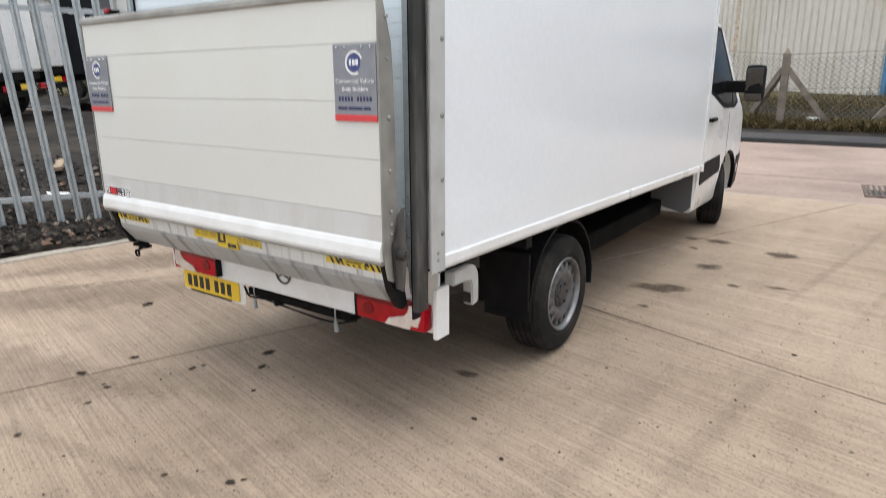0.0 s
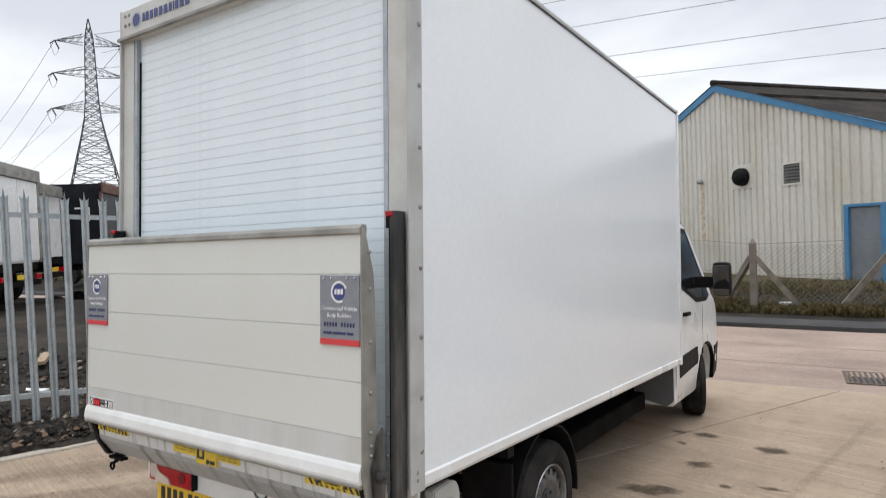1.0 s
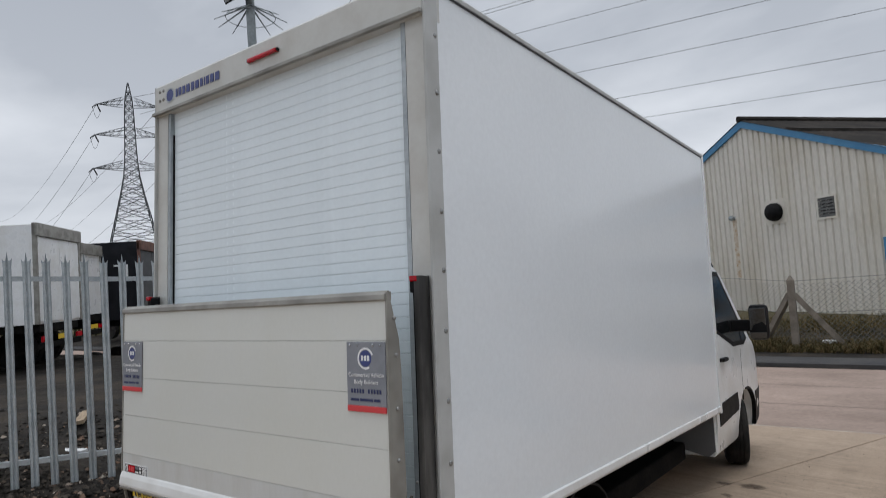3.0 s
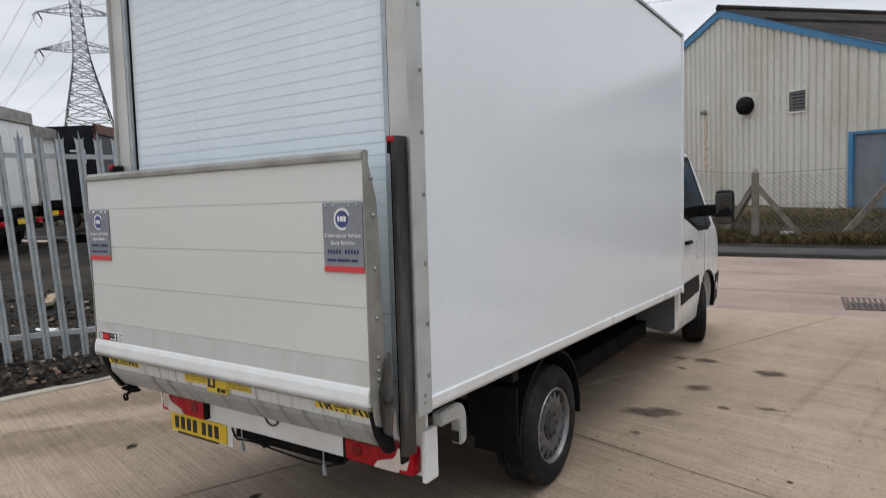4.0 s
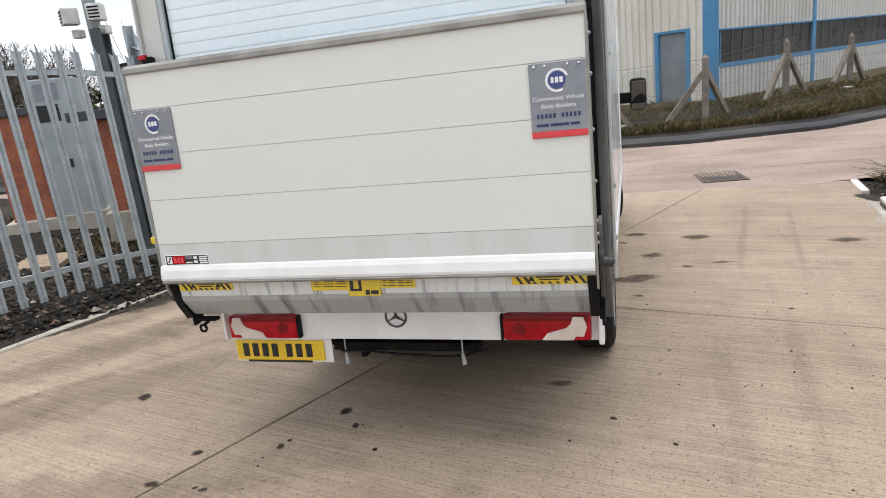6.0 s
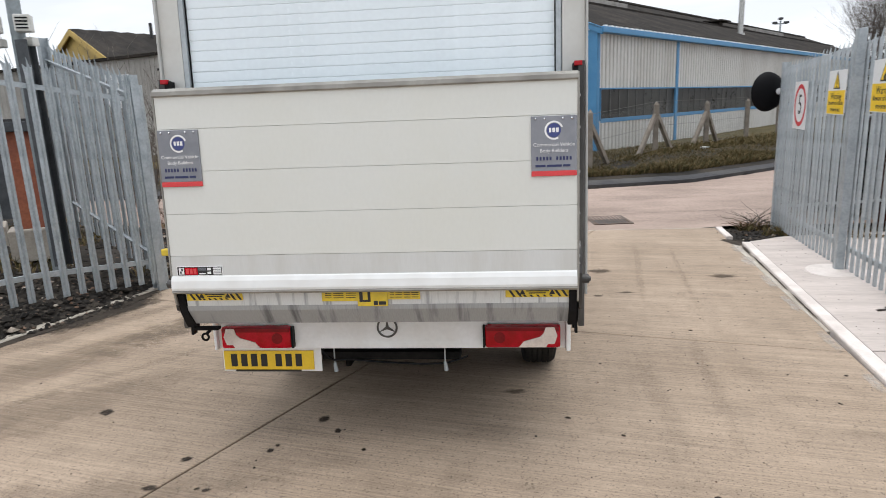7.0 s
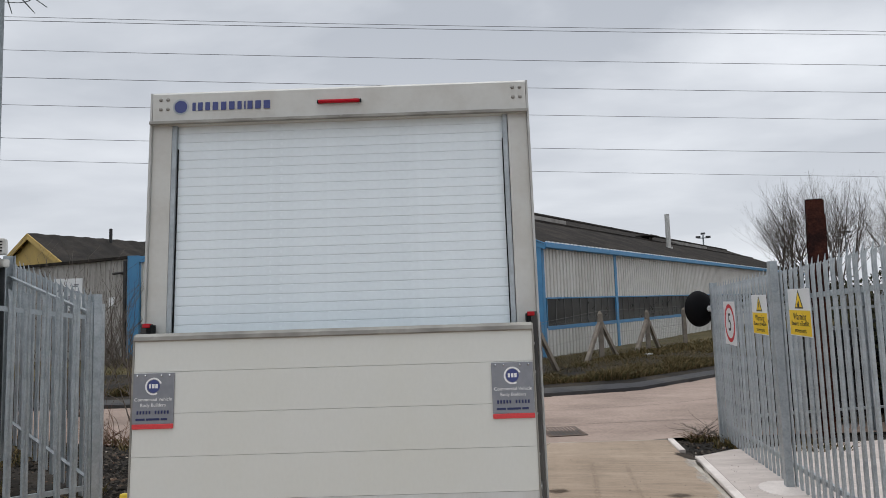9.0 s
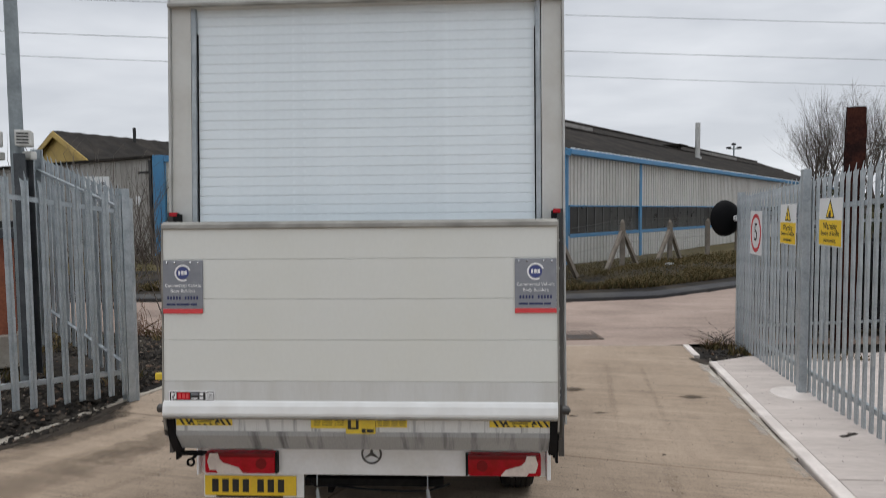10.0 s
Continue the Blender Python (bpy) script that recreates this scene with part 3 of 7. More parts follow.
    cu = bmesh.new()
    torus(cu, (-0.862, 0.085, 0.672), 0.017, 0.006)
    part("shackle_ring", cu, CHASSIS, LIFT, smooth=60)
    block("yellow_latch", (-1.022, 0.03, 1.105), (-0.966, 0.065, 1.14), YELLOW, LIFT, 0.008, "small yellow latch")


def torus(bm, c, R, r, n=18, k=8):
    """A ring of round section that faces -y."""
    g = [[bm.verts.new((c[0] + (R + r * math.cos(2 * math.pi * j / k)) * math.cos(2 * math.pi * i / n), c[1] + r * math.sin(2 * math.pi * j / k), c[2] + (R + r * math.cos(2 * math.pi * j / k)) * math.sin(2 * math.pi * i / n))) for j in range(k)] for i in range(n)]
    for i in range(n):
        for j in range(k):
            bm.faces.new((g[i][j], g[(i + 1) % n][j], g[(i + 1) % n][(j + 1) % k], g[i][(j + 1) % k]))


def rear_end():
    beam = block("rear_beam", (-0.52, 0.35, 0.518), (0.575, 0.39, 0.80), WHITE_PAINT, VAN, 0.006, "white rear beam with road dirt")
    for s, a, b in ((-1, -0.935, -0.52), (1, 0.575, 0.985)):
        block("beam_end", (a, 0.375, 0.512), (b, 0.395, 0.80), WHITE_PAINT, VAN, 0.006)
    block("end_plate", (0.985, 0.335, 0.505), (1.008, 0.43, 0.735), WHITE_PAINT, VAN, 0.006, "white folded end plate")
    block("end_plate", (-0.950, 0.345, 0.51), (-0.934, 0.43, 0.735), WHITE_PAINT, VAN, 0.006)
    # tail lamps
    for s, c in ((-1, -0.694), (1, 0.757)):
        bm = bmesh.new()
        box(bm, (c - 0.198, 0.314, 0.530), (c + 0.198, 0.376, 0.652), 0.016)
        lamp = part("tail_lamp", bm, RED_LENS, VAN, "red tail lamp with a pale lower lens", 40)
        bm = bmesh.new()
        pts = [(-0.12, 0.0), (0.02, 0.0), (-0.005, 0.035), (-0.05, 0.05), (-0.09, 0.062), (-0.11, 0.085), (-0.12, 0.12), (-0.165, 0.12), (-0.18, 0.07), (-0.165, 0.02), (-0.13, 0.02)]
        prism(bm, [(c - s * u, 0.536 + v * 0.9) for u, v in pts], "y", 0.308, 0.34)
        part("pale_lens", bm, CLEAR_LENS, lamp, "pale reversing and indicator lens")
        bm = bmesh.new()
        tube(bm, (c - s * 0.12, 0.3105, 0.588), (c - s * 0.12, 0.33, 0.588), 0.03, seg=20)
        part("round_reflector", bm, RED_DARK, lamp, "round dark red reflector")
        bm = bmesh.new()
        box(bm, (c - 0.19, 0.3115, 0.622), (c + 0.19, 0.33, 0.648), 0.006)
        part("upper_lens", bm, RED_DARK, lamp)
        block("inner_cap", (c - s * 0.203 - 0.006, 0.316, 0.532), (c - s * 0.203 + 0.006, 0.374, 0.65), BLACK, lamp, 0.003)
    # number plate on a white backing
    back = block("plate_backing", (-0.928, 0.394, 0.372), (-0.357, 0.399, 0.545), WHITE_PAINT, VAN, 0.002, "white plate holder")
    pl = block("number_plate", (-0.920, 0.385, 0.384), (-0.400, 0.393, 0.495), PLATE, VAN, 0.003, "yellow number plate")
    xx = -0.878
    for k in range(7):
        block("plain_bar", (xx, 0.3832, 0.404), (xx + 0.036, 0.3856, 0.477), INK, pl, 0.0, "plain black bar")
        xx += 0.058 + (0.026 if k == 3 else 0)
    block("plate_footer", (-0.855, 0.3825, 0.374), (-0.475, 0.389, 0.3835), INK, pl, 0.0)
    # round badge
    bm = bmesh.new()
    torus(bm, (0.032, 0.345, 0.638), 0.052, 0.0055, 36)
    for a in (90, 210, 330):
        u, v = math.cos(radians(a)), math.sin(radians(a))
        prism(bm, [(0.032 + 0.052 * u, 0.638 + 0.052 * v), (0.032 + 0.009 * v, 0.638 - 0.009 * u), (0.032 - 0.009 * v, 0.638 + 0.009 * u)], "y", 0.342, 0.348)
    part("round_badge", bm, MAST, VAN, "round grey metal ring badge with three spokes", 40)
    # frame, axle and parts below
    for x in (-0.42, 0.44):
        block("chassis_rail", (x - 0.035, 0.38, 0.56), (x + 0.035, 5.2, 0.715), CHASSIS, VAN, 0.006, "dark chassis rail")
    for a, b in (((-0.36, 0.42, 0.43), (0.42, 0.50, 0.475)), ((-0.40, 0.7, 0.47), (0.46, 0.76, 0.55)), ((-0.25, 0.5, 0.36), (-0.22, 1.2, 0.40))):
        block("cross_member", a, b, CHASSIS, VAN, 0.006)
    bm = bmesh.new()
    prism(bm, [(-0.30, 0.47), (-0.22, 0.40), (0.34, 0.395), (0.42, 0.46)], "y", 0.55, 1.1)
    part("spare_wheel_carrier", bm, CHASSIS, VAN)
    bm = bmesh.new()
    tube(bm, (-0.85, 1.64, 0.36), (0.86, 1.64, 0.36), 0.055)
    bmesh.ops.create_uvsphere(bm, u_segments=14, v_segments=8, radius=0.15, matrix=Matrix.Translation((0, 1.64, 0.36)))
    part("rear_axle", bm, CHASSIS, VAN)
    for x, z in ((-0.285, 0.37), (0.335, 0.375)):
        bm = bmesh.new()
        tube(bm, (x, 0.40, 0.51), (x, 0.40, z + 0.04), 0.004, seg=6)
        tube(bm, (x, 0.40, z + 0.05), (x + 0.006, 0.40, z), 0.009, 0.012, seg=8)
        part("hanging_stud", bm, GALV, VAN)
    bm = bmesh.new()
    pts = [(-0.345, 0.385, 0.49), (-0.31, 0.372, 0.466), (-0.285, 0.37, 0.447), (-0.2, 0.40, 0.44), (0.0, 0.42, 0.415), (0.2, 0.42, 0.405), (0.34, 0.42, 0.41), (0.46, 0.42, 0.45)]
    for p, q in zip(pts, pts[1:]):
        tube(bm, p, q, 0.006, seg=6)
    part("hanging_cable", bm, BLACK, VAN)
    # hooked bracket behind the end plate
    bm = bmesh.new()
    prism(bm, [(0.43, 0.79), (0.54, 0.80), (0.58, 0.795), (0.61, 0.78), (0.628, 0.755), (0.635, 0.72), (0.635, 0.615), (0.622, 0.60), (0.585, 0.595), (0.578, 0.605), (0.578, 0.69), (0.57, 0.715), (0.55, 0.728), (0.43, 0.728)], "x", 0.978, 1.03)
    bmesh.ops.bevel(bm, geom=[e for e in bm.edges], offset=0.006, segments=2, affect="EDGES")
    hook = part("hook_bracket", bm, GREYED_CREAM, VAN, "off-white hooked bracket", 40)
    block("bracket_slot", (0.985, 0.5735, 0.61), (1.023, 0.579, 0.66), INK, hook, 0.0)
    # mudguards, flaps and marker
    for s, x in ((1, 0.86), (-1, -0.82)):
        bm = bmesh.new()
        pts, back_ = [], []
        for k in range(15):
            a = radians(-8 + 196 * k / 14)
            pts.append((1.64 + 0.425 * math.cos(a), 0.37 + 0.425 * math.sin(a)))
            back_.append((1.64 + 0.44 * math.cos(a), 0.37 + 0.44 * math.sin(a)))
        prism(bm, pts + back_[::-1], "x", x - 0.14, x + 0.145)
        part("mudguard", bm, BLACK, VAN, "black plastic mudguard", 40)
        bm = bmesh.new()
        box(bm, (x - 0.16, 1.17, 0.385), (x + 0.15, 1.19, 0.70), 0.006)
        box(bm, (x - 0.16, 1.13, 0.74), (x + 0.15, 1.20, 0.80), 0.006)
        part("mud_flap", bm, BLACK, VAN, "black rubber mud flap")
        block("side_marker", (x + s * 0.14 - 0.02, 2.42, 0.785), (x + s * 0.14 + 0.02, 2.52, 0.825), ORANGE, VAN, 0.006, "small orange side marker")
    bm = bmesh.new()
    prism(bm, [(0.60, 0.84), (0.60, 0.42), (0.92, 0.345), (0.985, 0.40), (0.985, 0.84)], "y", 4.585, 4.63)
    part("cab_rear_skirt", bm, SHADED_SKIRT, VAN, "white rear skirt below the cab, coloured grey for shade")
    # near-black plate added over the white cab back to stand for shade
    block("rear_cross_panel", (-0.97, 4.59, 0.335), (0.60, 4.615, 0.86), CHASSIS, VAN, 0.004, "dark plate added as shade over the cab's back")
    # tray, shaft and silencer are added, unseen, to keep light from under the van
    block("undertray", (-0.90, 2.20, 0.31), (0.72, 4.56, 0.47), CHASSIS, VAN, 0.02, "dark tray added to block light under the van")
    bm = bmesh.new()
    tube(bm, (0.05, 1.75, 0.40), (0.05, 4.5, 0.42), 0.05, seg=12)
    part("propeller_shaft", bm, CHASSIS, VAN)
    bm = bmesh.new()
    tube(bm, (-0.62, 0.75, 0.50), (-0.62, 1.15, 0.50), 0.13, seg=18)
    part("silencer", bm, CHASSIS, VAN)
    block("fuel_tank", (-0.95, 3.2, 0.36), (-0.5, 4.3, 0.72), CHASSIS, VAN, 0.03)


def wheel(x, y, r, s, steer=0.0):
    """A road wheel whose outer face looks along s * x."""
    hub = new("wheel")
    hub.empty_display_size = 0.1
    hub.parent = VAN
    hub.matrix_local = pose(x, y, r, 0, 0, steer) @ Matrix.Diagonal((s, 1, 1, 1))
    w = 0.118
    prof = [(-w + 0.01, 0.215), (-w, 0.24), (-w - 0.004, 0.29), (-w + 0.008, r - 0.022), (-w + 0.03, r - 0.004)]
    for g in (-0.055, -0.018, 0.018, 0.055):
        prof += [(g - 0.006, r), (g - 0.004, r - 0.009), (g + 0.004, r - 0.009), (g + 0.006, r)]
    prof += [(w - 0.03, r - 0.004), (w - 0.008, r - 0.022), (w + 0.004, 0.29), (w + 0.001, 0.245), (w - 0.004, 0.24), (w - 0.006, 0.225), (w - 0.012, 0.215)]
    bm = bmesh.new()
    lathe(bm, prof, (0, 0, 0), 56)
    part("tyre", bm, RUBBER, hub, "worn black tyre", 28)
    bm = bmesh.new()
    lathe(bm, [(-w + 0.012, 0.214), (w - 0.02, 0.212), (w - 0.006, 0.223), (w + 0.001, 0.219), (w - 0.002, 0.212), (w - 0.014, 0.206), (w - 0.030, 0.203), (w - 0.075, 0.194), (w - 0.09, 0.192)], (0, 0, 0), 48)
    part("rim", bm, RIM, hub, "silver steel rim", 35)
    # backing disc: the shade seen through the slots is put into its near-black colour
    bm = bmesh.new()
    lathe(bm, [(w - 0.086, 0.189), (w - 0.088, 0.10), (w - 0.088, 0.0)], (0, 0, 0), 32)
    part("brake_shadow", bm, CHASSIS, hub, "near-black disc as shade behind the slots")
    # pressed disc with a notched edge
    bm = bmesh.new()
    n, rows = 128, []
    for a, r in ((w - 0.032, 0.078), (w - 0.030, 0.092), (w - 0.018, 0.112), (w - 0.012, 0.130), (w - 0.014, 0.144), (w - 0.024, 0.0), (w - 0.040, 0.0)):
        row = []
        for k in range(n):
            f = (k % 8) / 8
            edge = 0.193 if f < 0.5 else 0.157
            rr = r or edge
            t = 2 * math.pi * k / n
            row.append(bm.verts.new((a, rr * math.cos(t), rr * math.sin(t))))
        rows.append(row)
    for p, q in zip(rows, rows[1:]):
        for k in range(n):
            j = (k + 1) % n
            bm.faces.new((p[k], p[j], q[j], q[k]))
    bmesh.ops.recalc_face_normals(bm, faces=bm.faces)
    part("wheel_disc", bm, DISC, hub, "silver pressed steel disc with a notched edge", 35)
    bm = bmesh.new()
    lathe(bm, [(w - 0.052, 0.085), (w - 0.026, 0.083), (w - 0.020, 0.074), (w - 0.020, 0.05), (w - 0.014, 0.044), (w - 0.012, 0.0)], (0, 0, 0), 24)
    part("hub_cap", bm, DARK_CAP, hub, "dark grey hub cap", 40)
    bm = bmesh.new()
    tube(bm, (w - 0.03, 0, 0), (w - 0.008, 0, 0), 0.011, 0.009, 8)
    nut = part("wheel_nut", bm, DARK_CAP, hub)
    for k in range(6):
        t = 2 * math.pi * k / 6
        m = Matrix.Translation((0, 0.063 * math.cos(t), 0.063 * math.sin(t)))
        if k:
            same("wheel_nut", nut.data, hub, m)
        else:
            nut.matrix_local = m
    return hub


ARCH_Y = 5.965


def cab_x(y, z):
    """Half width of the cab's skin."""
    t = max(0, (y - 6.2) / 0.77)
    full = 0.995 - 0.07 * t * t
    return full - max(0, z - 1.3) * 0.13 - (max(0, 0.62 - z) * 0.10)


def cab_top(y):
    return float(np.interp(y, [4.62, 4.8, 5.45, 5.62, 6.36, 6.5, 6.85, 6.97], [2.28, 2.32, 2.29, 2.21, 1.38, 1.32, 1.12, 0.86]))


def cab():
    ys = sorted(set([4.62, 4.8, 5.0, 5.2, 5.36, 5.45, 5.53] + [round(ARCH_Y + 0.45 * math.cos(radians(180 - a)), 4) for a in range(0, 181, 9)] + [6.5, 6.6, 6.7, 6.8, 6.9, 6.97]))
    bm = bmesh.new()
    cols = []
    for y in ys:
        dy = y - ARCH_Y
        zb = 0.345 if abs(dy) > 0.4495 else max(0.345, 0.37 + math.sqrt(max(0.2025 - dy * dy, 0)))
        zt = cab_top(y)
        belt = min(1.30, zt - 0.08)
        zs = [zb + (belt - zb) * f for f in (0, 0.04, 0.3, 0.55, 0.8, 1)] + [belt + (zt - belt) * f for f in (0.3, 0.6, 0.85)]
        half = [(cab_x(y, z) - (0.02 if k == 0 else 0), z) for k, z in enumerate(zs)]
        half += [(cab_x(y, zt) - 0.09, zt - 0.01), (cab_x(y, zt) - 0.3, zt + 0.005)]
        ring_ = [bm.verts.new((0.02 + x, y, z)) for x, z in half] + [bm.verts.new((0.02 - x, y, z)) for x, z in half[::-1]]
        cols.append(ring_)
    for p, q in zip(cols, cols[1:]):
        for k in range(len(p)):
            j = (k + 1) % len(p)
            bm.faces.new((p[k], p[j], q[j], q[k]))
    bm.faces.new(cols[0])
    bm.faces.new(cols[-1][::-1])
    bmesh.ops.recalc_face_normals(bm, faces=bm.faces)
    skin = part("cab", bm, WHITE_PAINT, VAN, "white van cab", 30)

    def plate(name, pts, mat, lift, label="", deep=0.012, host=skin, side=1):
        m = bmesh.new()
        a = [m.verts.new((0.02 + side * (cab_x(y, z) + lift), y, z)) for y, z in pts]
        b = [m.verts.new((0.02 + side * (cab_x(y, z) - deep), y, z)) for y, z in pts]
        m.faces.new(a)
        m.faces.new(b[::-1])
        for i in range(len(pts)):
            j = (i + 1) % len(pts)
            m.faces.new((a[i], b[i], b[j], a[j]))
        bmesh.ops.recalc_face_normals(m, faces=m.faces)
        return part(name, m, mat, host, label)
    for side in (1, -1):
        plate("window_surround", [(4.80, 1.52), (4.86, 2.12), (5.47, 2.12), (6.20, 1.37), (6.0, 1.31), (5.5, 1.32), (5.2, 1.41)], BLACK, 0.004, "black window surround", side=side)
        plate("side_window", [(4.85, 1.555), (4.90, 2.07), (5.43, 2.07), (5.88, 1.60), (5.86, 1.365), (5.5, 1.37), (5.2, 1.45)], GLASS, 0.007, "dark side window", side=side)
        plate("quarter_window", [(5.92, 1.57), (6.12, 1.39), (6.0, 1.355), (5.90, 1.36)], GLASS, 0.007, side=side)
        plate("rub_panel", [(4.72, 0.61), (4.71, 0.81), (5.50, 0.84), (5.53, 0.70), (5.50, 0.66)], BLACK, 0.008, "dark plastic rubbing panel", side=side)
        # wheel arch lip and bumper end
        arc = [(ARCH_Y + 0.47 * math.cos(radians(a)), 0.375 + 0.47 * math.sin(radians(a))) for a in range(-2, 100, 12)]
        arc2 = [(ARCH_Y + 0.445 * math.cos(radians(a)), 0.375 + 0.445 * math.sin(radians(a))) for a in range(-2, 100, 12)]
        plate("arch_trim", arc + arc2[::-1], BLACK, 0.012, "black arch trim", deep=0.03, side=side)
        plate("bumper_end", [(6.44, 0.36), (6.44, 0.74), (6.93, 0.74), (6.95, 0.38)], BLACK, 0.012, "dark bumper", side=side)
        for ys_ in (4.735, 5.80):
            z1 = 1.38 if ys_ < 5 else 1.27
            plate("door_seam", [(ys_, 0.42 if ys_ < 5 else 0.72), (ys_, z1), (ys_ + 0.007, z1), (ys_ + 0.007, 0.42 if ys_ < 5 else 0.72)], INK, 0.0015, side=side)
        x = 0.02 + side * (cab_x(5.1, 1.22) + 0.002)
        m = bmesh.new()
        box(m, (min(x, x + side * 0.04), 4.90, 1.205), (max(x, x + side * 0.04), 5.08, 1.245), 0.014)
        bmesh.ops.create_uvsphere(m, u_segments=10, v_segments=6, radius=0.022, matrix=Matrix.Translation((x, 4.90, 1.225)))
        part("door_handle", m, BLACK, skin, "black door handle")
        # mirror
        mx = 0.02 + side
        m = bmesh.new()
        box(m, (mx + 0.16 if side > 0 else mx - 0.345, 5.49, 1.385), (mx + 0.345 if side > 0 else mx - 0.16, 5.63, 1.755), 0.05)
        mir = part("door_mirror", m, BLACK, VAN, "black door mirror on an arm", 50)
        gl_ = block("mirror_glass", (-0.078, -0.004, -0.115), (0.078, 0.004, 0.115), MIRROR, mir, 0.003, "mirror glass")
        gl_.matrix_local = pose(mx + side * 0.253, 5.486, 1.605, 10, 0, side * 4)
        gl_ = block("wide_mirror_glass", (-0.078, -0.004, -0.035), (0.078, 0.004, 0.035), MIRROR, mir, 0.003)
        gl_.matrix_local = pose(mx + side * 0.253, 5.486, 1.435, 16, 0, side * 8)
        m = bmesh.new()
        box(m, (min(mx - side * 0.08, mx + side * 0.20), 5.53, 1.475), (max(mx - side * 0.08, mx + side * 0.20), 5.60, 1.60), 0.02)
        box(m, (min(mx - side * 0.10, mx - side * 0.02), 5.46, 1.36), (max(mx - side * 0.10, mx - side * 0.02), 5.66, 1.60), 0.02)
        part("mirror_arm", m, BLACK, mir)
    m = bmesh.new()
    prism(m, [(5.60, 2.23), (6.36, 1.405), (6.35, 1.38), (5.58, 2.20)], "x", -0.80, 0.84)
    part("windscreen", m, GLASS, skin, "dark windscreen")
    # inner wheel houses keep the arches dark
    for side in (1, -1):
        m = bmesh.new()
        a, b = sorted((0.02 + side * 0.35, 0.02 + side * 0.60))
        box(m, (a, 5.5, 0.35), (b, 6.45, 0.95), 0.03)
        part("wheel_house", m, CHASSIS, skin)
    block("cab_back_skirt", (0.93, 4.60, 0.37), (0.998, 4.68, 0.86), WHITE_PAINT, skin, 0.02, "white lower corner of the cab")


van_box()
shutter()
tail_lift()
sign(0.799)
sign(-0.955)
rear_end()
for x, y, s, st in ((0.90, 1.64, 1, 0), (-0.86, 1.64, -1, 0), (0.86, ARCH_Y, 1, 16), (-0.82, ARCH_Y, -1, 16)):
    wheel(x, y, 0.355, s, st)
cab()


# ---- ground, yard and road ----
RUBBLE = material("dark_rubble_ground", (0.022, 0.020, 0.018), 0.95, second=(0.048, 0.040, 0.032), scale=0.9, fine=28, var=0.35, bump=0.8, spec=0.12)

def concrete():
    """Brushed, stained yard concrete: broom lines, tyre dust, blotches and pits."""
    m = material("brushed_concrete", (0.368, 0.286, 0.213), 0.75, second=(0.285, 0.218, 0.159), mix=(0.38, 0.68), scale=0.5, fine=55, var=0.07, bump=0.3, spread=0.05, spec=0.25)
    n, l = m.node_tree.nodes, m.node_tree.links
    b = n["Principled BSDF"]
    old = b.inputs["Base Color"].links[0].from_socket
    tc = n.new("ShaderNodeTexCoord")

    def layer(scale, rot, noise_scale, detail, lo, hi, a, c, last):
        turned = n.new("ShaderNodeMapping")
        turned.inputs["Rotation"].default_value = (0, 0, radians(rot))
        l.new(tc.outputs["Object"], turned.inputs[0])
        mp = n.new("ShaderNodeMapping")
        mp.inputs["Scale"].default_value = scale
        l.new(turned.outputs[0], mp.inputs[0])
        t = n.new("ShaderNodeTexNoise")
        t.inputs["Scale"].default_value, t.inputs["Detail"].default_value, t.inputs["Roughness"].default_value = noise_scale, detail, 0.65
        l.new(mp.outputs[0], t.inputs["Vector"])
        r = n.new("ShaderNodeMapRange")
        r.inputs["From Min"].default_value, r.inputs["From Max"].default_value = lo, hi
        r.inputs["To Min"].default_value, r.inputs["To Max"].default_value = a, c
        l.new(t.outputs["Fac"], r.inputs["Value"])
        v = n.new("ShaderNodeVectorMath")
        v.operation = "SCALE"
        l.new(last, v.inputs[0])
        l.new(r.outputs[0], v.inputs["Scale"])
        return v.outputs[0], t
    out_, broom = layer((0.55, 34, 1), 13, 1.9, 5, 0.30, 0.70, 0.76, 1.22, old)
    out_, _ = layer((0.25, 7, 1), 13, 1.3, 3, 0.30, 0.70, 0.92, 1.07, out_)
    out_, _ = layer((3.2, 0.35, 1), 6, 1.2, 5, 0.50, 0.72, 1.0, 0.89, out_)
    out_, _ = layer((1, 1, 1), 0, 3.5, 8, 0.50, 0.76, 1.03, 0.82, out_)
    out_, _ = layer((1, 1, 1), 0, 22, 2, 0.66, 0.74, 1.0, 0.62, out_)
    out_, _ = layer((1, 1, 1), 0, 75, 2, 0.60, 0.67, 1.0, 0.50, out_)
    out_, _ = layer((0.6, 1.6, 1), 13, 120, 3, 0.34, 0.66, 0.88, 1.09, out_)
    l.new(out_, b.inputs["Base Color"])
    bp = n.new("ShaderNodeBump")
    bp.inputs["Strength"].default_value, bp.inputs["Distance"].default_value = 0.35, 0.006
    l.new(broom.outputs["Fac"], bp.inputs["Height"])
    old_bump = b.inputs["Normal"].links[0].from_socket
    l.new(old_bump, bp.inputs["Normal"])
    l.new(bp.outputs[0], b.inputs["Normal"])
    return m


CONCRETE = concrete()
WHITE_CONCRETE = material("white_kerb_concrete", (0.72, 0.655, 0.61), 0.8, second=(0.58, 0.52, 0.48), scale=2, fine=40, var=0.05, bump=0.2)
PALE_CONCRETE = material("pale_new_concrete", (0.53, 0.468, 0.43), 0.8, second=(0.42, 0.368, 0.335), mix=(0.38, 0.66), scale=1.1, fine=16, var=0.09, bump=0.2, stretch=(0.5, 3.0, 1), spec=0.25)
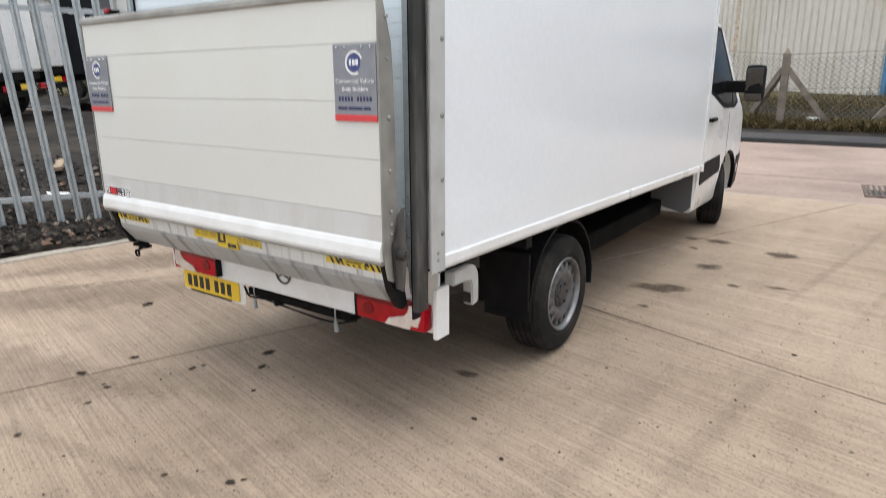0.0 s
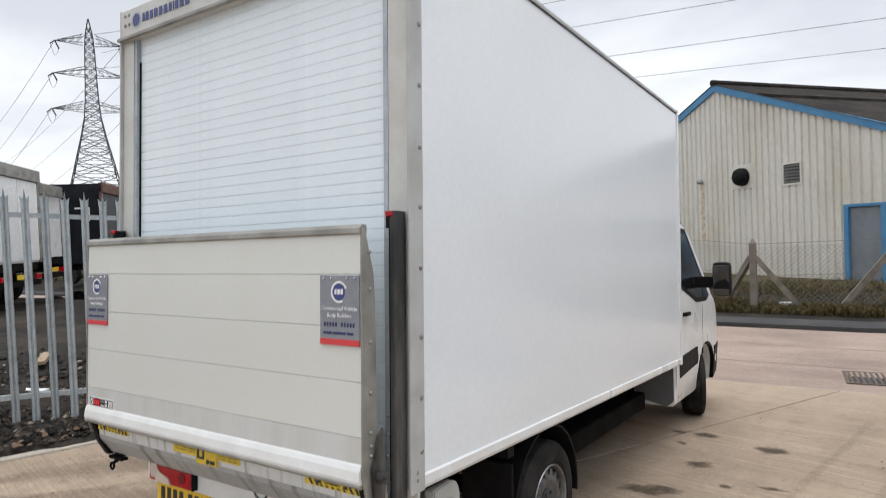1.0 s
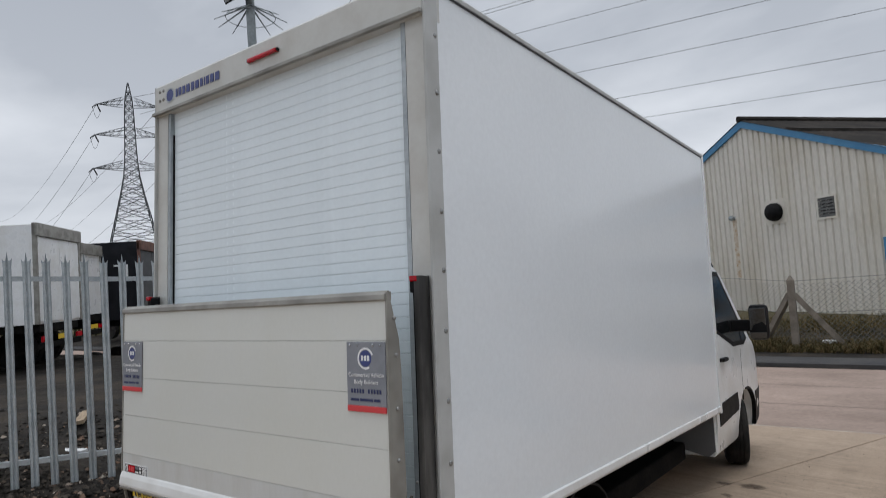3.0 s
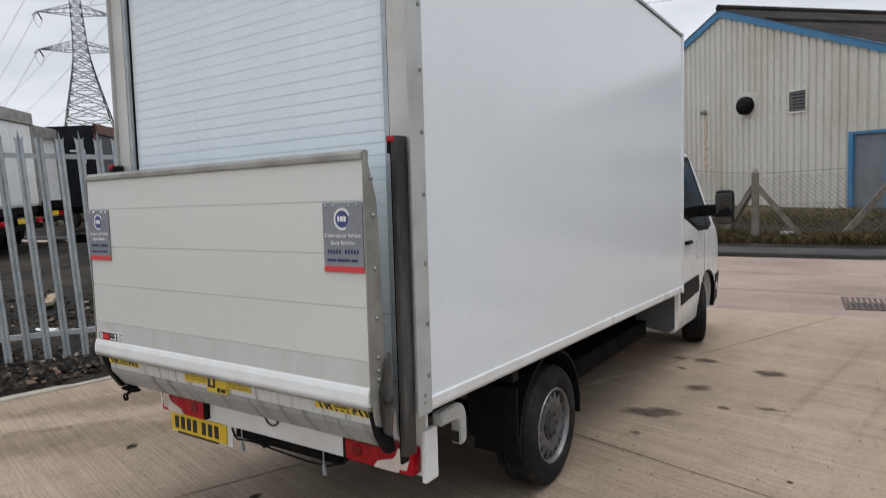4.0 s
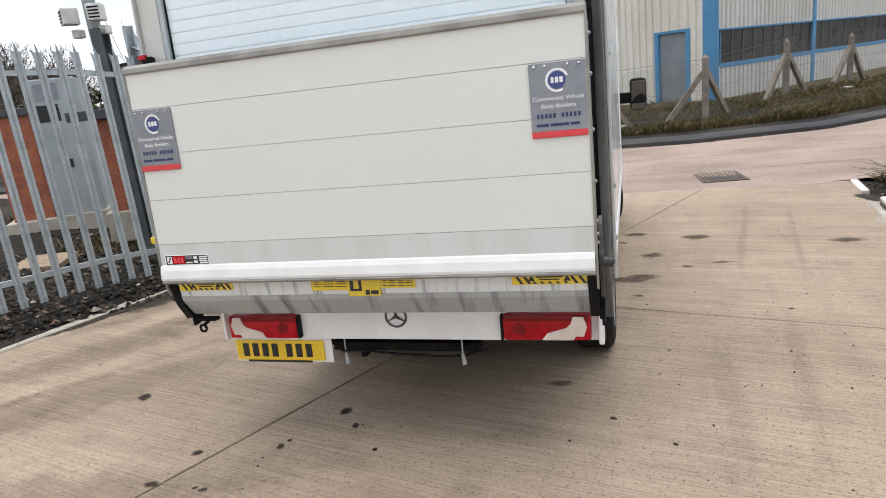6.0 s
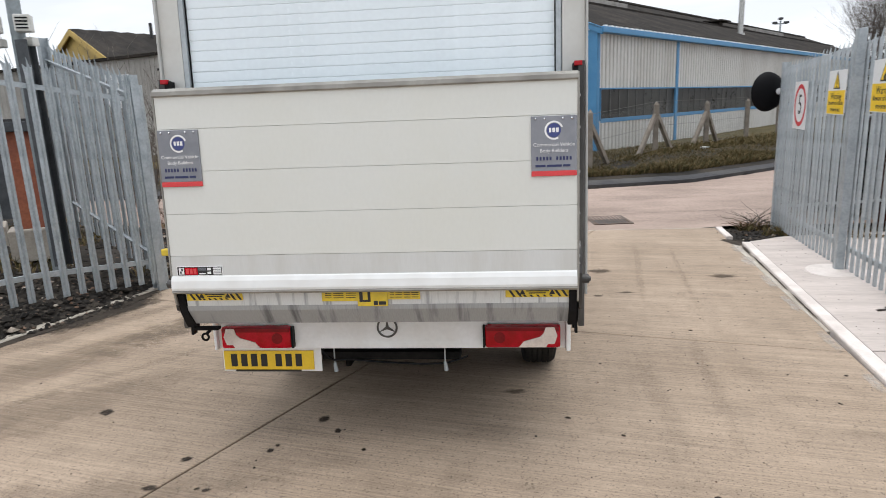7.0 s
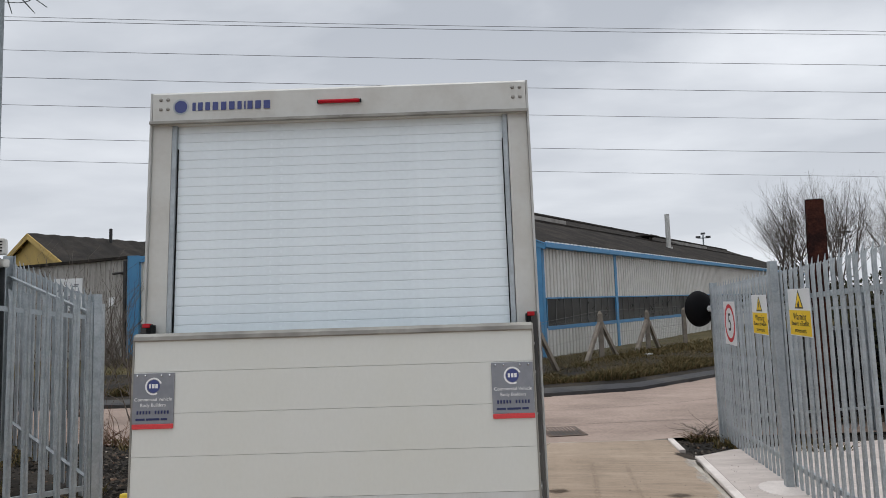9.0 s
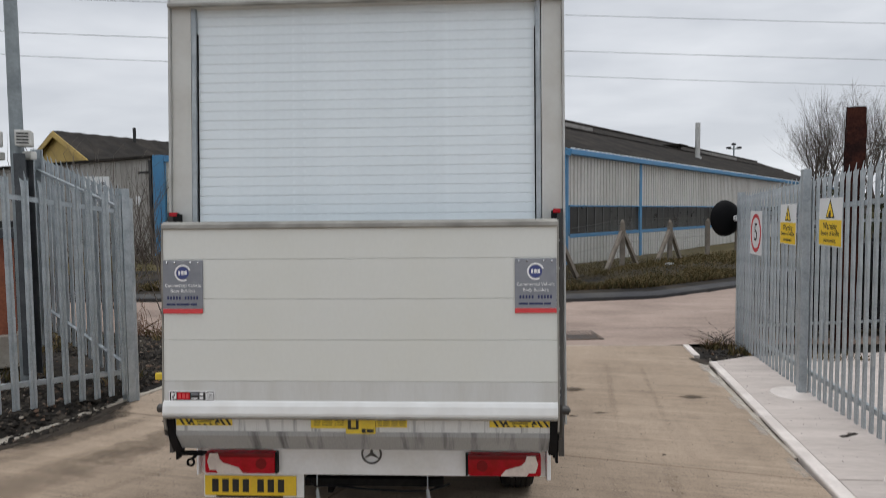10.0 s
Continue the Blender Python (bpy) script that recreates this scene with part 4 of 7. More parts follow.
ROAD = material("reddish_road_concrete", (0.36, 0.275, 0.228), 0.75, second=(0.25, 0.19, 0.157), mix=(0.36, 0.66), scale=0.7, fine=22, var=0.16, bump=0.4, stretch=(0.7, 1.6, 1), spec=0.25)
TARMAC = material("dark_tarmac", (0.052, 0.052, 0.055), 0.85, second=(0.075, 0.073, 0.07), scale=0.8, fine=60, var=0.2, bump=0.4, spec=0.12)
TURF = material("dull_turf", (0.075, 0.065, 0.032), 0.95, second=(0.12, 0.095, 0.05), scale=1.4, fine=30, var=0.3, bump=0.8, spec=0.12)
KERB = material("kerb_concrete", (0.44, 0.40, 0.34), 0.8, second=(0.34, 0.30, 0.25), scale=2, fine=40, var=0.1, bump=0.3)
JOINT = plain("joint_sealant", (0.16, 0.13, 0.11), 0.85)


def sheet(name, xs, ys, height, mat, drop=0.0, skip=None):
    """A sheet over a grid that follows a height."""
    bm = bmesh.new()
    g = [[bm.verts.new((x, y, height(x, y) - drop)) for x in xs] for y in ys]
    for j in range(len(ys) - 1):
        for i in range(len(xs) - 1):
            if not skip or not skip((xs[i] + xs[i + 1]) / 2, (ys[j] + ys[j + 1]) / 2):
                bm.faces.new((g[j][i], g[j][i + 1], g[j + 1][i + 1], g[j + 1][i]))
    loose = [v for v in bm.verts if not v.link_faces]
    bmesh.ops.delete(bm, geom=loose, context="VERTS")
    return link(name, bm, mat)


def spread_out(lo, hi, fine_lo, fine_hi, step, grow=1.35):
    v = list(np.arange(fine_lo, fine_hi + 1e-6, step))
    d, a = step, fine_hi
    while a < hi:
        d *= grow
        a = min(a + d, hi)
        v.append(a)
    d, a = step, fine_lo
    while a > lo:
        d *= grow
        a = max(a - d, lo)
        v.insert(0, a)
    return [float(q) for q in v]


def lumpy(x, y):
    k = far_kerb(x)
    z = land(x, y)
    yard = left_kerb(y) - 0.09 < x < right_kerb(y) + 0.1 and y < 8.5
    road = 8.2 <= y <= k + 1.6
    if yard or road:
        return z - 0.06
    if x < -4:
        z += 0.05 * noise.noise((x * 0.9, y * 0.9, 0)) + 0.03 * noise.noise((x * 2.7, y * 2.7, 4))
    if x > right_kerb(min(y, 8.4)) and y < 8.3:
        z -= 0.05
    return z


ground = sheet("ground", spread_out(-900, 900, -14, 16, 0.25), spread_out(-300, 900, -6, 24, 0.25), lumpy, RUBBLE)
tagged(ground, "dark rubble and earth ground sheet reaching the horizon", "ground", kind="structure")


def poly_slab(name, pts, mat, parent, thick=0.05, raise_=0.0):
    """A slab with straight edges on the yard's fall."""
    bm = bmesh.new()
    top = [bm.verts.new((x, y, -0.055 * y + raise_)) for x, y in pts]
    low = [bm.verts.new((x, y, -0.055 * y + raise_ - thick)) for x, y in pts]
    fs = [bm.faces.new(top)]
    for i in range(len(pts)):
        j = (i + 1) % len(pts)
        fs.append(bm.faces.new((top[i], low[i], low[j], top[j])))
    bmesh.ops.recalc_face_normals(bm, faces=fs)
    if fs[0].normal.z < 0:
        bmesh.ops.reverse_faces(bm, faces=fs)
    es = [e for e in bm.edges if fs[0] in e.link_faces]
    bmesh.ops.bevel(bm, geom=es, offset=0.004, segments=1, affect="EDGES")
    return link(name, bm, mat, parent)


def long_joint(y):
    return -0.96 + 0.385 * y


def cross_joint(x):
    return 2.68 - 0.283 * x


yard = thing("yard", "tan brushed concrete yard of large slabs with stains", "yard", kind="structure")


def yard_slabs():
    g = 0.008

    def meet(fx):
        # where the cross joint meets a line x = fx(y)
        y = 2.5
        for _ in range(30):
            y = cross_joint(fx(y))
        return y
    back, front = -14.0, 8.3
    yl, ym, yr = meet(left_kerb), meet(long_joint), meet(right_kerb)
    ykl = (-4.07 + 0.96) / (0.385 - 0.15)
    a = [(left_kerb(ykl) + g, ykl), (long_joint(ym) - g, ym - g), (left_kerb(yl), yl - g)]
    b = [(left_kerb(back), back), (right_kerb(back), back), (right_kerb(yr), yr - g), (long_joint(ym) + g, ym - g), (left_kerb(ykl) + 3 * g, ykl)]
    G = 0.007
    c = [(left_kerb(yl), yl + G), (long_joint(ym) - g, ym + G), (long_joint(front) - g, front), (left_kerb(front), front)]
    d = [(long_joint(ym) + g, ym + G), (right_kerb(yr), yr + G), (right_kerb(front), front), (long_joint(front) + g, front)]
    for p in (a, b, c, d):
        poly_slab("slab", p, CONCRETE, yard)


yard_slabs()


def worn_patch(name, colour, rough, strength, cut, scale):
    """A stain that soaks away at its edge: it thins out with the depth stored in the mesh and with two noises."""
    m = material(name, colour, rough, scale=7, fine=60, var=0.2, bump=0.1, spec=0.06)
    n, l = m.node_tree.nodes, m.node_tree.links
    at = n.new("ShaderNodeAttribute")
    at.attribute_name = "soak"
    tc = n.new("ShaderNodeTexCoord")
    acc = at.outputs["Fac"]
    for sc, amount in ((scale, 1.1), (scale * 5, 0.7)):
        t = n.new("ShaderNodeTexNoise")
        t.inputs["Scale"].default_value, t.inputs["Detail"].default_value = sc, 5
        l.new(tc.outputs["Object"], t.inputs["Vector"])
        a = n.new("ShaderNodeMath")
        a.operation = "MULTIPLY_ADD"
        a.inputs[1].default_value = amount
        l.new(t.outputs["Fac"], a.inputs[0])
        l.new(acc, a.inputs[2])
        acc = a.outputs[0]
    r = n.new("ShaderNodeMapRange")
    r.inputs["From Min"].default_value, r.inputs["From Max"].default_value = cut, cut + 0.6
    r.inputs["To Max"].default_value = strength
    l.new(acc, r.inputs["Value"])
    l.new(r.outputs[0], n["Principled BSDF"].inputs["Alpha"])
    return m


STAIN = worn_patch("oil_stain", (0.085, 0.065, 0.05), 0.6, 0.6, 1.2, 7)
SPOT = worn_patch("dark_spot", (0.04, 0.032, 0.027), 0.7, 0.85, 1.0, 40)
SMEAR = worn_patch("pale_mortar_smear", (0.60, 0.56, 0.51), 0.85, 0.45, 1.3, 9)
DIRT_SHADE = worn_patch("brown_dirt_with_shade", (0.13, 0.10, 0.075), 0.85, 0.24, 1.2, 5)
SOIL = worn_patch("spilled_soil", (0.055, 0.046, 0.038), 0.95, 0.95, 0.95, 8)
TYRE_DUST = worn_patch("tyre_mark", (0.20, 0.16, 0.125), 0.8, 0.13, 1.25, 5)


def blot(x, y, rx, ry, turn, mat, seed, n=26, rough=0.35, label="dark oil stain", lift=0.0):
    """A stain with an uneven outline that lies on the slabs."""
    rng = random.Random(seed)
    bm = bmesh.new()
    soak = bm.verts.layers.float.new("soak")
    rings = []
    for f0, deep in ((0.0, 1.0), (0.5, 0.75), (1.0, 0.0)):
        ring_ = []
        for k in range(n if f0 else 1):
            a = 2 * math.pi * k / n
            f = f0 * (1 + rough * noise.noise((math.cos(a) * 1.4 + seed, math.sin(a) * 1.4, seed * 0.7)))
            u, v = rx * 1.25 * f * math.cos(a), ry * 1.25 * f * math.sin(a)
            px = x + u * math.cos(radians(turn)) - v * math.sin(radians(turn))
            py = y + u * math.sin(radians(turn)) + v * math.cos(radians(turn))
            w = bm.verts.new((px, py, -0.055 * py + 0.002 + 0.00002 * seed + lift))
            w[soak] = deep
            ring_.append(w)
        rings.append(ring_)
    for k in range(n):
        j = (k + 1) % n
        bm.faces.new((rings[0][0], rings[1][k], rings[1][j]))
        bm.faces.new((rings[1][k], rings[2][k], rings[2][j], rings[1][j]))
    ob = link("stain", bm, mat, yard, label)
    return ob


for k, q in enumerate(((1.15, 3.17, 0.24, 0.12, 20), (1.32, 4.02, 0.12, 0.10, 30), (1.19, 5.03, 0.11, 0.14, 70), (0.92, 5.02, 0.05, 0.09, 70), (1.05, 4.62, 0.05, 0.08, 50), (1.18, 2.68, 0.05, 0.04, 0), (1.62, 3.55, 0.06, 0.05, 0), (0.72, 1.01, 0.09, 0.045, 10), (3.11, 4.42, 0.17, 0.12, 5), (1.81, 4.80, 0.17, 0.14, 60), (1.92, 3.68, 0.12, 0.05, 5))):
    blot(*q, STAIN, k + 1)
for k, (x, y, r) in enumerate(((-1.07, -0.215, 0.030), (-1.03, 0.071, 0.026), (-0.425, 0.581, 0.036), (-0.30, 0.42, 0.024), (-1.854, 0.648, 0.042), (2.2, 2.33, 0.016), (-0.78, -0.22, 0.018), (-0.83, -0.21, 0.013), (-0.69, -0.37, 0.014), (-0.61, 0.18, 0.022), (-0.59, 0.24, 0.014), (-0.65, -0.71, 0.02), (0.47, -0.37, 0.02), (0.5, -0.33, 0.012), (1.34, 1.53, 0.011), (2.19, 2.33, 0.012), (1.3, 0.4, 0.012), (1.02, 0.62, 0.015), (1.6, -0.2, 0.011), (2.9, 1.3, 0.014), (0.2, -0.5, 0.012), (-0.1, 0.2, 0.014))):
    blot(x, y, r * 1.25, r * 0.9, 30 * k + 11, SPOT, 40 + k, 14)
for k, q in enumerate(((3.16, 2.05, 0.30, 0.06, 80), (3.36, 3.2, 0.42, 0.06, 80), (3.53, 4.15, 0.45, 0.07, 79), (3.74, 5.3, 0.5, 0.09, 79), (3.92, 6.2, 0.4, 0.10, 79), (3.02, 1.2, 0.25, 0.05, 80))):
    blot(*q, SMEAR, 60 + k, label="pale mortar smear along the kerb")
for k, q in enumerate(((2.02, 1.3, 1.3, 0.07, 82), (1.60, 1.0, 0.9, 0.09, 88), (-0.2, -0.6, 1.9, 0.05, 12), (-2.3, 1.2, 1.6, 0.08, 55), (2.3, 4.9, 2.2, 0.05, 80), (2.75, 4.7, 2.2, 0.045, 80))):
    blot(*q, TYRE_DUST, 80 + k, 34, label="faint tyre mark")
# brown dirt on the left, with the darker shade of that side painted in
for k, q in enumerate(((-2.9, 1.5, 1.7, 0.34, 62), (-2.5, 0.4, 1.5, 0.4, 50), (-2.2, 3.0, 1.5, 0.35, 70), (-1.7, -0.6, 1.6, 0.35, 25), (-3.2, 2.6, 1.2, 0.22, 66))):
    blot(*q, DIRT_SHADE, 95 + k, 34, label="brown dirt film with shade painted in")
for k, q in enumerate(((-3.50, 3.0, 0.85, 0.24, 78), (-3.72, 2.1, 0.5, 0.10, 74), (-3.48, 3.75, 0.5, 0.13, 92))):
    blot(*q, SOIL, 110 + k, 30, label="dark soil spilled over the edge")
for k, q in enumerate(((4.05, 6.75, 0.34, 0.10, 100), (3.99, 6.05, 0.40, 0.022, 79), (3.82, 5.15, 0.5, 0.011, 79), (3.64, 4.2, 0.5, 0.008, 79), (3.43, 3.1, 0.5, 0.007, 79))):
    blot(*q, SOIL, 120 + k, 30, rough=0.6, label="dark crack with soil along the kerb")

for k, q in enumerate(((3.94, 2.80, 0.05, 0.03, 30), (4.05, 2.87, 0.06, 0.035, 25), (4.0, 2.82, 0.12, 0.02, 28))):
    blot(*q, SPOT, 130 + k, 18, label="dark mark on the pale apron", lift=0.032)

# kerbs: a flush edge on the rubble side, a battered one on the other
def kerb_run(name, edge, w, y0, y1, up, out, mat, label):
    k = thing(name, label, "kerb", kind="structure")
    n = max(1, int((y1 - y0) / 2.9))
    for i in range(n):
        a, b = y0 + (y1 - y0) * i / n + 0.003, y0 + (y1 - y0) * (i + 1) / n - 0.003
        bm = bmesh.new()
        rows = []
        for y in (a, b):
            x, z = edge(y), -0.055 * y
            rows.append([bm.verts.new((x + dx * out, y, z + dz)) for dx, dz in ((0.003, -0.05), (0.003, 0.004), (0.006, up * 0.9), (0.014, 0.006 + up), (w, 0.006 + up), (w, -0.06))])
        p, q = rows
        for j in range(5):
            bm.faces.new((p[j], q[j], q[j + 1], p[j + 1]))
        bm.faces.new(p)
        bm.faces.new(q[::-1])
        bmesh.ops.recalc_face_normals(bm, faces=bm.faces)
        link("kerbstone", bm, mat, k)
    return k


kerb_run("kerb_left", left_kerb, 0.11, -6.0, 5.9, 0.015, -1, KERB, "pale concrete edging along the rubble bank")
kerb_run("kerb_right", near_kerb, 0.115, -6.0, 6.62, 0.022, 1, WHITE_CONCRETE, "pale concrete kerb below the palisade fence")
kerb_run("kerb_gate", right_kerb, 0.10, 7.15, 8.28, 0.02, 1, WHITE_CONCRETE, "short pale concrete kerb beside the dirt patch")
# crumbled mortar fills the wedge between the yard and its kerb
poly_slab("mortar_strip", [(right_kerb(2.3) + 0.001, 2.3), (near_kerb(2.3) + 0.002, 2.3), (near_kerb(6.62) + 0.004, 6.62), (right_kerb(6.9) + 0.001, 6.9)], KERB, yard, 0.05, -0.003)

slab = thing("pale_apron", "pale new concrete apron beside the yard", "apron", kind="structure")
poly_slab("slab", [(near_kerb(-8) + 0.118, -8), (14, -8), (14, 1.51), (near_kerb(1.7) + 0.118, 1.7)], PALE_CONCRETE, slab, 0.1, 0.032)
poly_slab("slab", [(near_kerb(1.72) + 0.118, 1.72), (14, 1.53), (14, 8.6), (4.9, 7.05), (near_kerb(6.62) + 0.118, 6.62)], PALE_CONCRETE, slab, 0.1, 0.032)

poly_slab("slab_edge", [(left_kerb(8.3), 8.30), (right_kerb(8.3), 8.30), (right_kerb(8.34), 8.34), (left_kerb(8.34), 8.34)], KERB, yard, 0.05, 0.004)

road_x = spread_out(-160, 160, -6, 14, 0.5, 1.4)
bm = bmesh.new()
grid = []
for x in road_x:
    k = far_kerb(x)
    grid.append([bm.verts.new((x, 8.32 + (k - 8.32) * f, land(x, 8.32 + (k - 8.32) * f - 0.001) + 0.004)) for f in np.linspace(0, 1, 16)])
for p, q in zip(grid, grid[1:]):
    for j in range(15):
        bm.faces.new((p[j], q[j], q[j + 1], p[j + 1]))
road = tagged(link("road", bm, ROAD), "reddish worn concrete road outside the gate", "road", kind="structure")
for f in (0.30, 0.62):
    bm = bmesh.new()
    prev = None
    for x in road_x:
        if -40 < x < 14:
            y = 8.32 + (far_kerb(x) - 8.32) * f
            z = land(x, y) + 0.008
            pair = (bm.verts.new((x, y, z)), bm.verts.new((x, y + 0.016, z)))
            if prev:
                bm.faces.new((prev[0], pair[0], pair[1], prev[1]))
            prev = pair
    link("road_joint", bm, JOINT, road)


def along_kerb(name, d0, d1, z0, z1, mat, label, category, step=None, x0=-60, x1=34):
    """A strip that follows the far kerb, d0 to d1 metres beyond it."""
    bm = bmesh.new()
    prev = None
    for x in spread_out(x0, x1, -6, 14, 0.5, 1.3):
        k = far_kerb(x)
        e = 0.05
        t = Vector((2 * e, far_kerb(x + e) - far_kerb(x - e), 0)).normalized()
        nrm = Vector((-t.y, t.x, 0))
        row = []
        for d, z in ((d0, z0 - 0.15), (d0, z0), ((d0 + d1) / 2, (z0 + z1) / 2), (d1, z1)):
            p = Vector((x, k, 0)) + nrm * d
            row.append(bm.verts.new((p.x, p.y, z)))
        if prev:
            for j in range(3):
                bm.faces.new((prev[j], row[j], row[j + 1], prev[j + 1]))
        prev = row
    bmesh.ops.recalc_face_normals(bm, faces=bm.faces)
    return tagged(link(name, bm, mat), label, category, kind="structure")


along_kerb("road_kerb", 0.0, 0.14, -0.28, -0.275, TARMAC, "low dark road kerb", "kerb")
along_kerb("footpath", 0.14, 1.2, -0.272, -0.235, TARMAC, "dark tarmac footpath", "pavement")


def verge_z(d):
    return -0.22 + 0.34 * min(max(d - 1.35, 0) / 2.6, 1)


bm = bmesh.new()
prev = None
for x in spread_out(-60, 34, -8, 14, 0.4, 1.3):
    k = far_kerb(x)
    row = [bm.verts.new((x, k + d, verge_z(d) + 0.04 * noise.noise((x * 1.3, d * 1.3, 2)))) for d in (1.3, 1.6, 2.0, 2.5, 3.0, 3.6, 4.4, 6.0, 9.0, 14.0)]
    if prev:
        for j in range(9):
            bm.faces.new((prev[j], row[j], row[j + 1], prev[j + 1]))
    prev = row
verge = tagged(link("verge", bm, TURF), "rough grass verge in front of the factory unit", "verge", kind="structure")

DRAIN = material("rusty_grate_iron", (0.09, 0.07, 0.06), 0.7, 0.4, second=(0.14, 0.10, 0.075), scale=8, var=0.2, bump=0.3)
drain = thing("drain_grate", "dark iron drain grate set in the road", "drain grate", Matrix.Translation((2.62, 9.21, land(2.62, 9.21))) @ pose(0, 0, 0, 0, 0, 6))
bm = bmesh.new()
for lo, hi in (((-0.36, -0.42, -0.03), (0.36, -0.37, 0.012)), ((-0.36, 0.37, -0.03), (0.36, 0.42, 0.012)), ((-0.36, -0.37, -0.03), (-0.31, 0.37, 0.012)), ((0.31, -0.37, -0.03), (0.36, 0.37, 0.012))):
    box(bm, lo, hi)
part("grate_frame", bm, DRAIN, drain)
block("well", (-0.31, -0.37, -0.05), (0.31, 0.37, 0.005), INK, drain, 0.0)
for k in range(9):
    x = -0.28 + 0.07 * k
    block("bar", (x - 0.018, -0.37, -0.02), (x + 0.018, 0.37, 0.011), DRAIN, drain, 0.0)


# ---- palisade fences ----
def paling_mesh(h, wide=1.0):
    """A galvanised W section with a splayed triple point."""
    bm = bmesh.new()
    prof = [(-0.036, 0.0), (-0.027, 0.017), (-0.013, 0.017), (0.0, 0.003), (0.013, 0.017), (0.027, 0.017), (0.036, 0.0)]
    prof = [(x * wide, y) for x, y in prof]
    tops = [h - 0.015, h - 0.04, h - 0.045, h + 0.05, h - 0.045, h - 0.04, h - 0.015]
    flare = [(-0.007, 0.010), (-0.002, 0), (0, 0), (0, 0.006), (0, 0), (0.002, 0), (0.007, 0.010)]
    levels = []
    for back in (0, 0.0045):
        lev = [[bm.verts.new((x, y - back, -0.05)) for x, y in prof], [bm.verts.new((x, y - back, h - 0.11)) for x, y in prof],
               [bm.verts.new((x + fx, y - back - fy, t)) for (x, y), t, (fx, fy) in zip(prof, tops, flare)]]
        levels.append(lev)
    f, b = levels
    for lev in levels:
        for p, q in zip(lev, lev[1:]):
            for i in range(6):
                bm.faces.new((p[i], p[i + 1], q[i + 1], q[i]))
    for k in range(2):
        for i in (0, 6):
            bm.faces.new((f[k][i], f[k + 1][i], b[k + 1][i], b[k][i]))
    for i in range(6):
        bm.faces.new((f[2][i], f[2][i + 1], b[2][i + 1], b[2][i]))
    bmesh.ops.recalc_face_normals(bm, faces=bm.faces)
    me = bpy.data.meshes.new("paling")
    bm.to_mesh(me)
    bm.free()
    me.materials.append(GALV)
    return me


PALE = paling_mesh(2.30)


def angle_rail(bm, a, b, leg=-1):
    a, b = Vector(a), Vector(b)
    d = (b - a).normalized()
    side = Vector((-d.y, d.x, 0)).normalized()
    up = d.cross(side) * -1
    if up.z < 0:
        up = -up
    for off, wide in ((side * 0.0, None),):
        for lo, hi in (((0.0, -0.025), (0.005, 0.025)), ((0.045 * leg, 0.020), (0.0, 0.025))):
            vs = []
            for p in (a, b):
                for s, u in ((lo[0], lo[1]), (hi[0], lo[1]), (hi[0], hi[1]), (lo[0], hi[1])):
                    vs.append(bm.verts.new(p + side * s + up * u))
            for q in ((0, 1, 2, 3), (7, 6, 5, 4), (0, 4, 5, 1), (1, 5, 6, 2), (2, 6, 7, 3), (3, 7, 4, 0)):
                bm.faces.new([vs[i] for i in q])


def fence_bay(fence, a, b, face, pitch=0.155, mesh=None, h=2.30, skip_post=False, post_h=2.35, post_w=0.10, rails=(0.27, 2.04)):
    """Palings and two rails from a to b, (x, y, z) at their feet. face: +1 or -1, the side that the palings' ridges look to."""
    a, b = Vector(a), Vector(b)
    run = (b - a)
    n = max(1, round(run.xy.length / pitch))
    ang = math.atan2(run.y, run.x) + (0 if face > 0 else math.pi)
    rng = random.Random(round(a.x * 100) + 7)
    for k in range(n):
        p = a + run * ((k + 0.5) / n)
        m = Matrix.Translation(p + Vector((0, 0, rng.uniform(-0.006, 0.006)))) @ Matrix.Rotation(ang, 4, "Z") @ Matrix.Rotation(radians(rng.uniform(-0.4, 0.4)), 4, "Y")
        same("paling", mesh or PALE, fence, m)
    off = Vector((-run.y, run.x, 0)).normalized() * (0.006 * face)
    for z in rails:
        bm = bmesh.new()
        angle_rail(bm, a - off + Vector((0, 0, z)), b - off + Vector((0, 0, z)), -face)
        bmesh.ops.recalc_face_normals(bm, faces=bm.faces)
        link("rail", bm, GALV, fence)
    if not skip_post:
        fence_post(fence, b - off * 6, ang, post_h, post_w)


def fence_post(fence, p, ang, h, w=0.10, d=0.055, foot=0.3):
    bm = bmesh.new()
    t, v, e = 0.0035, w / 2, d - 0.007
    prism(bm, [(-v, -d), (v, -d), (v, -e), (t, -e), (t, e), (v, e), (v, d), (-v, d), (-v, e), (-t, e), (-t, -e), (-v, -e)], "z", -foot, h)
    ob = link("post", bm, GALV, fence)
    ob.matrix_local = Matrix.Translation(p) @ Matrix.Rotation(ang, 4, "Z")


FL = [(-6.9, -4.2, 0.50), (-5.75, -1.6, 0.38), (-4.83, 0.6, 0.22), (-4.36, 1.7, 0.15), (-3.92, 2.8, 0.10), (-3.40, 4.08, -0.07)]
PALE_SHORT = paling_mesh(2.27)
fence_left = thing("palisade_fence", "galvanised steel palisade fence along the rubble bank", "fence", group="palisade fences")
for k, (a, b) in enumerate(zip(FL, FL[1:])):
    fence_bay(fence_left, a, b, -1, pitch=0.17, mesh=PALE_SHORT, post_h=2.32, skip_post=k in (2, 3), rails=(0.20, 2.05))
bm = bmesh.new()
box(bm, (-0.065, -0.03, -0.15), (0.065, 0.03, 2.36), 0.006)
ob = link("end_post", bm, GALV, fence_left, "flat galvanised end post")
ob.matrix_local = Matrix.Translation((-3.41, 4.13, -0.22)) @ Matrix.Rotation(radians(20), 4, "Z")
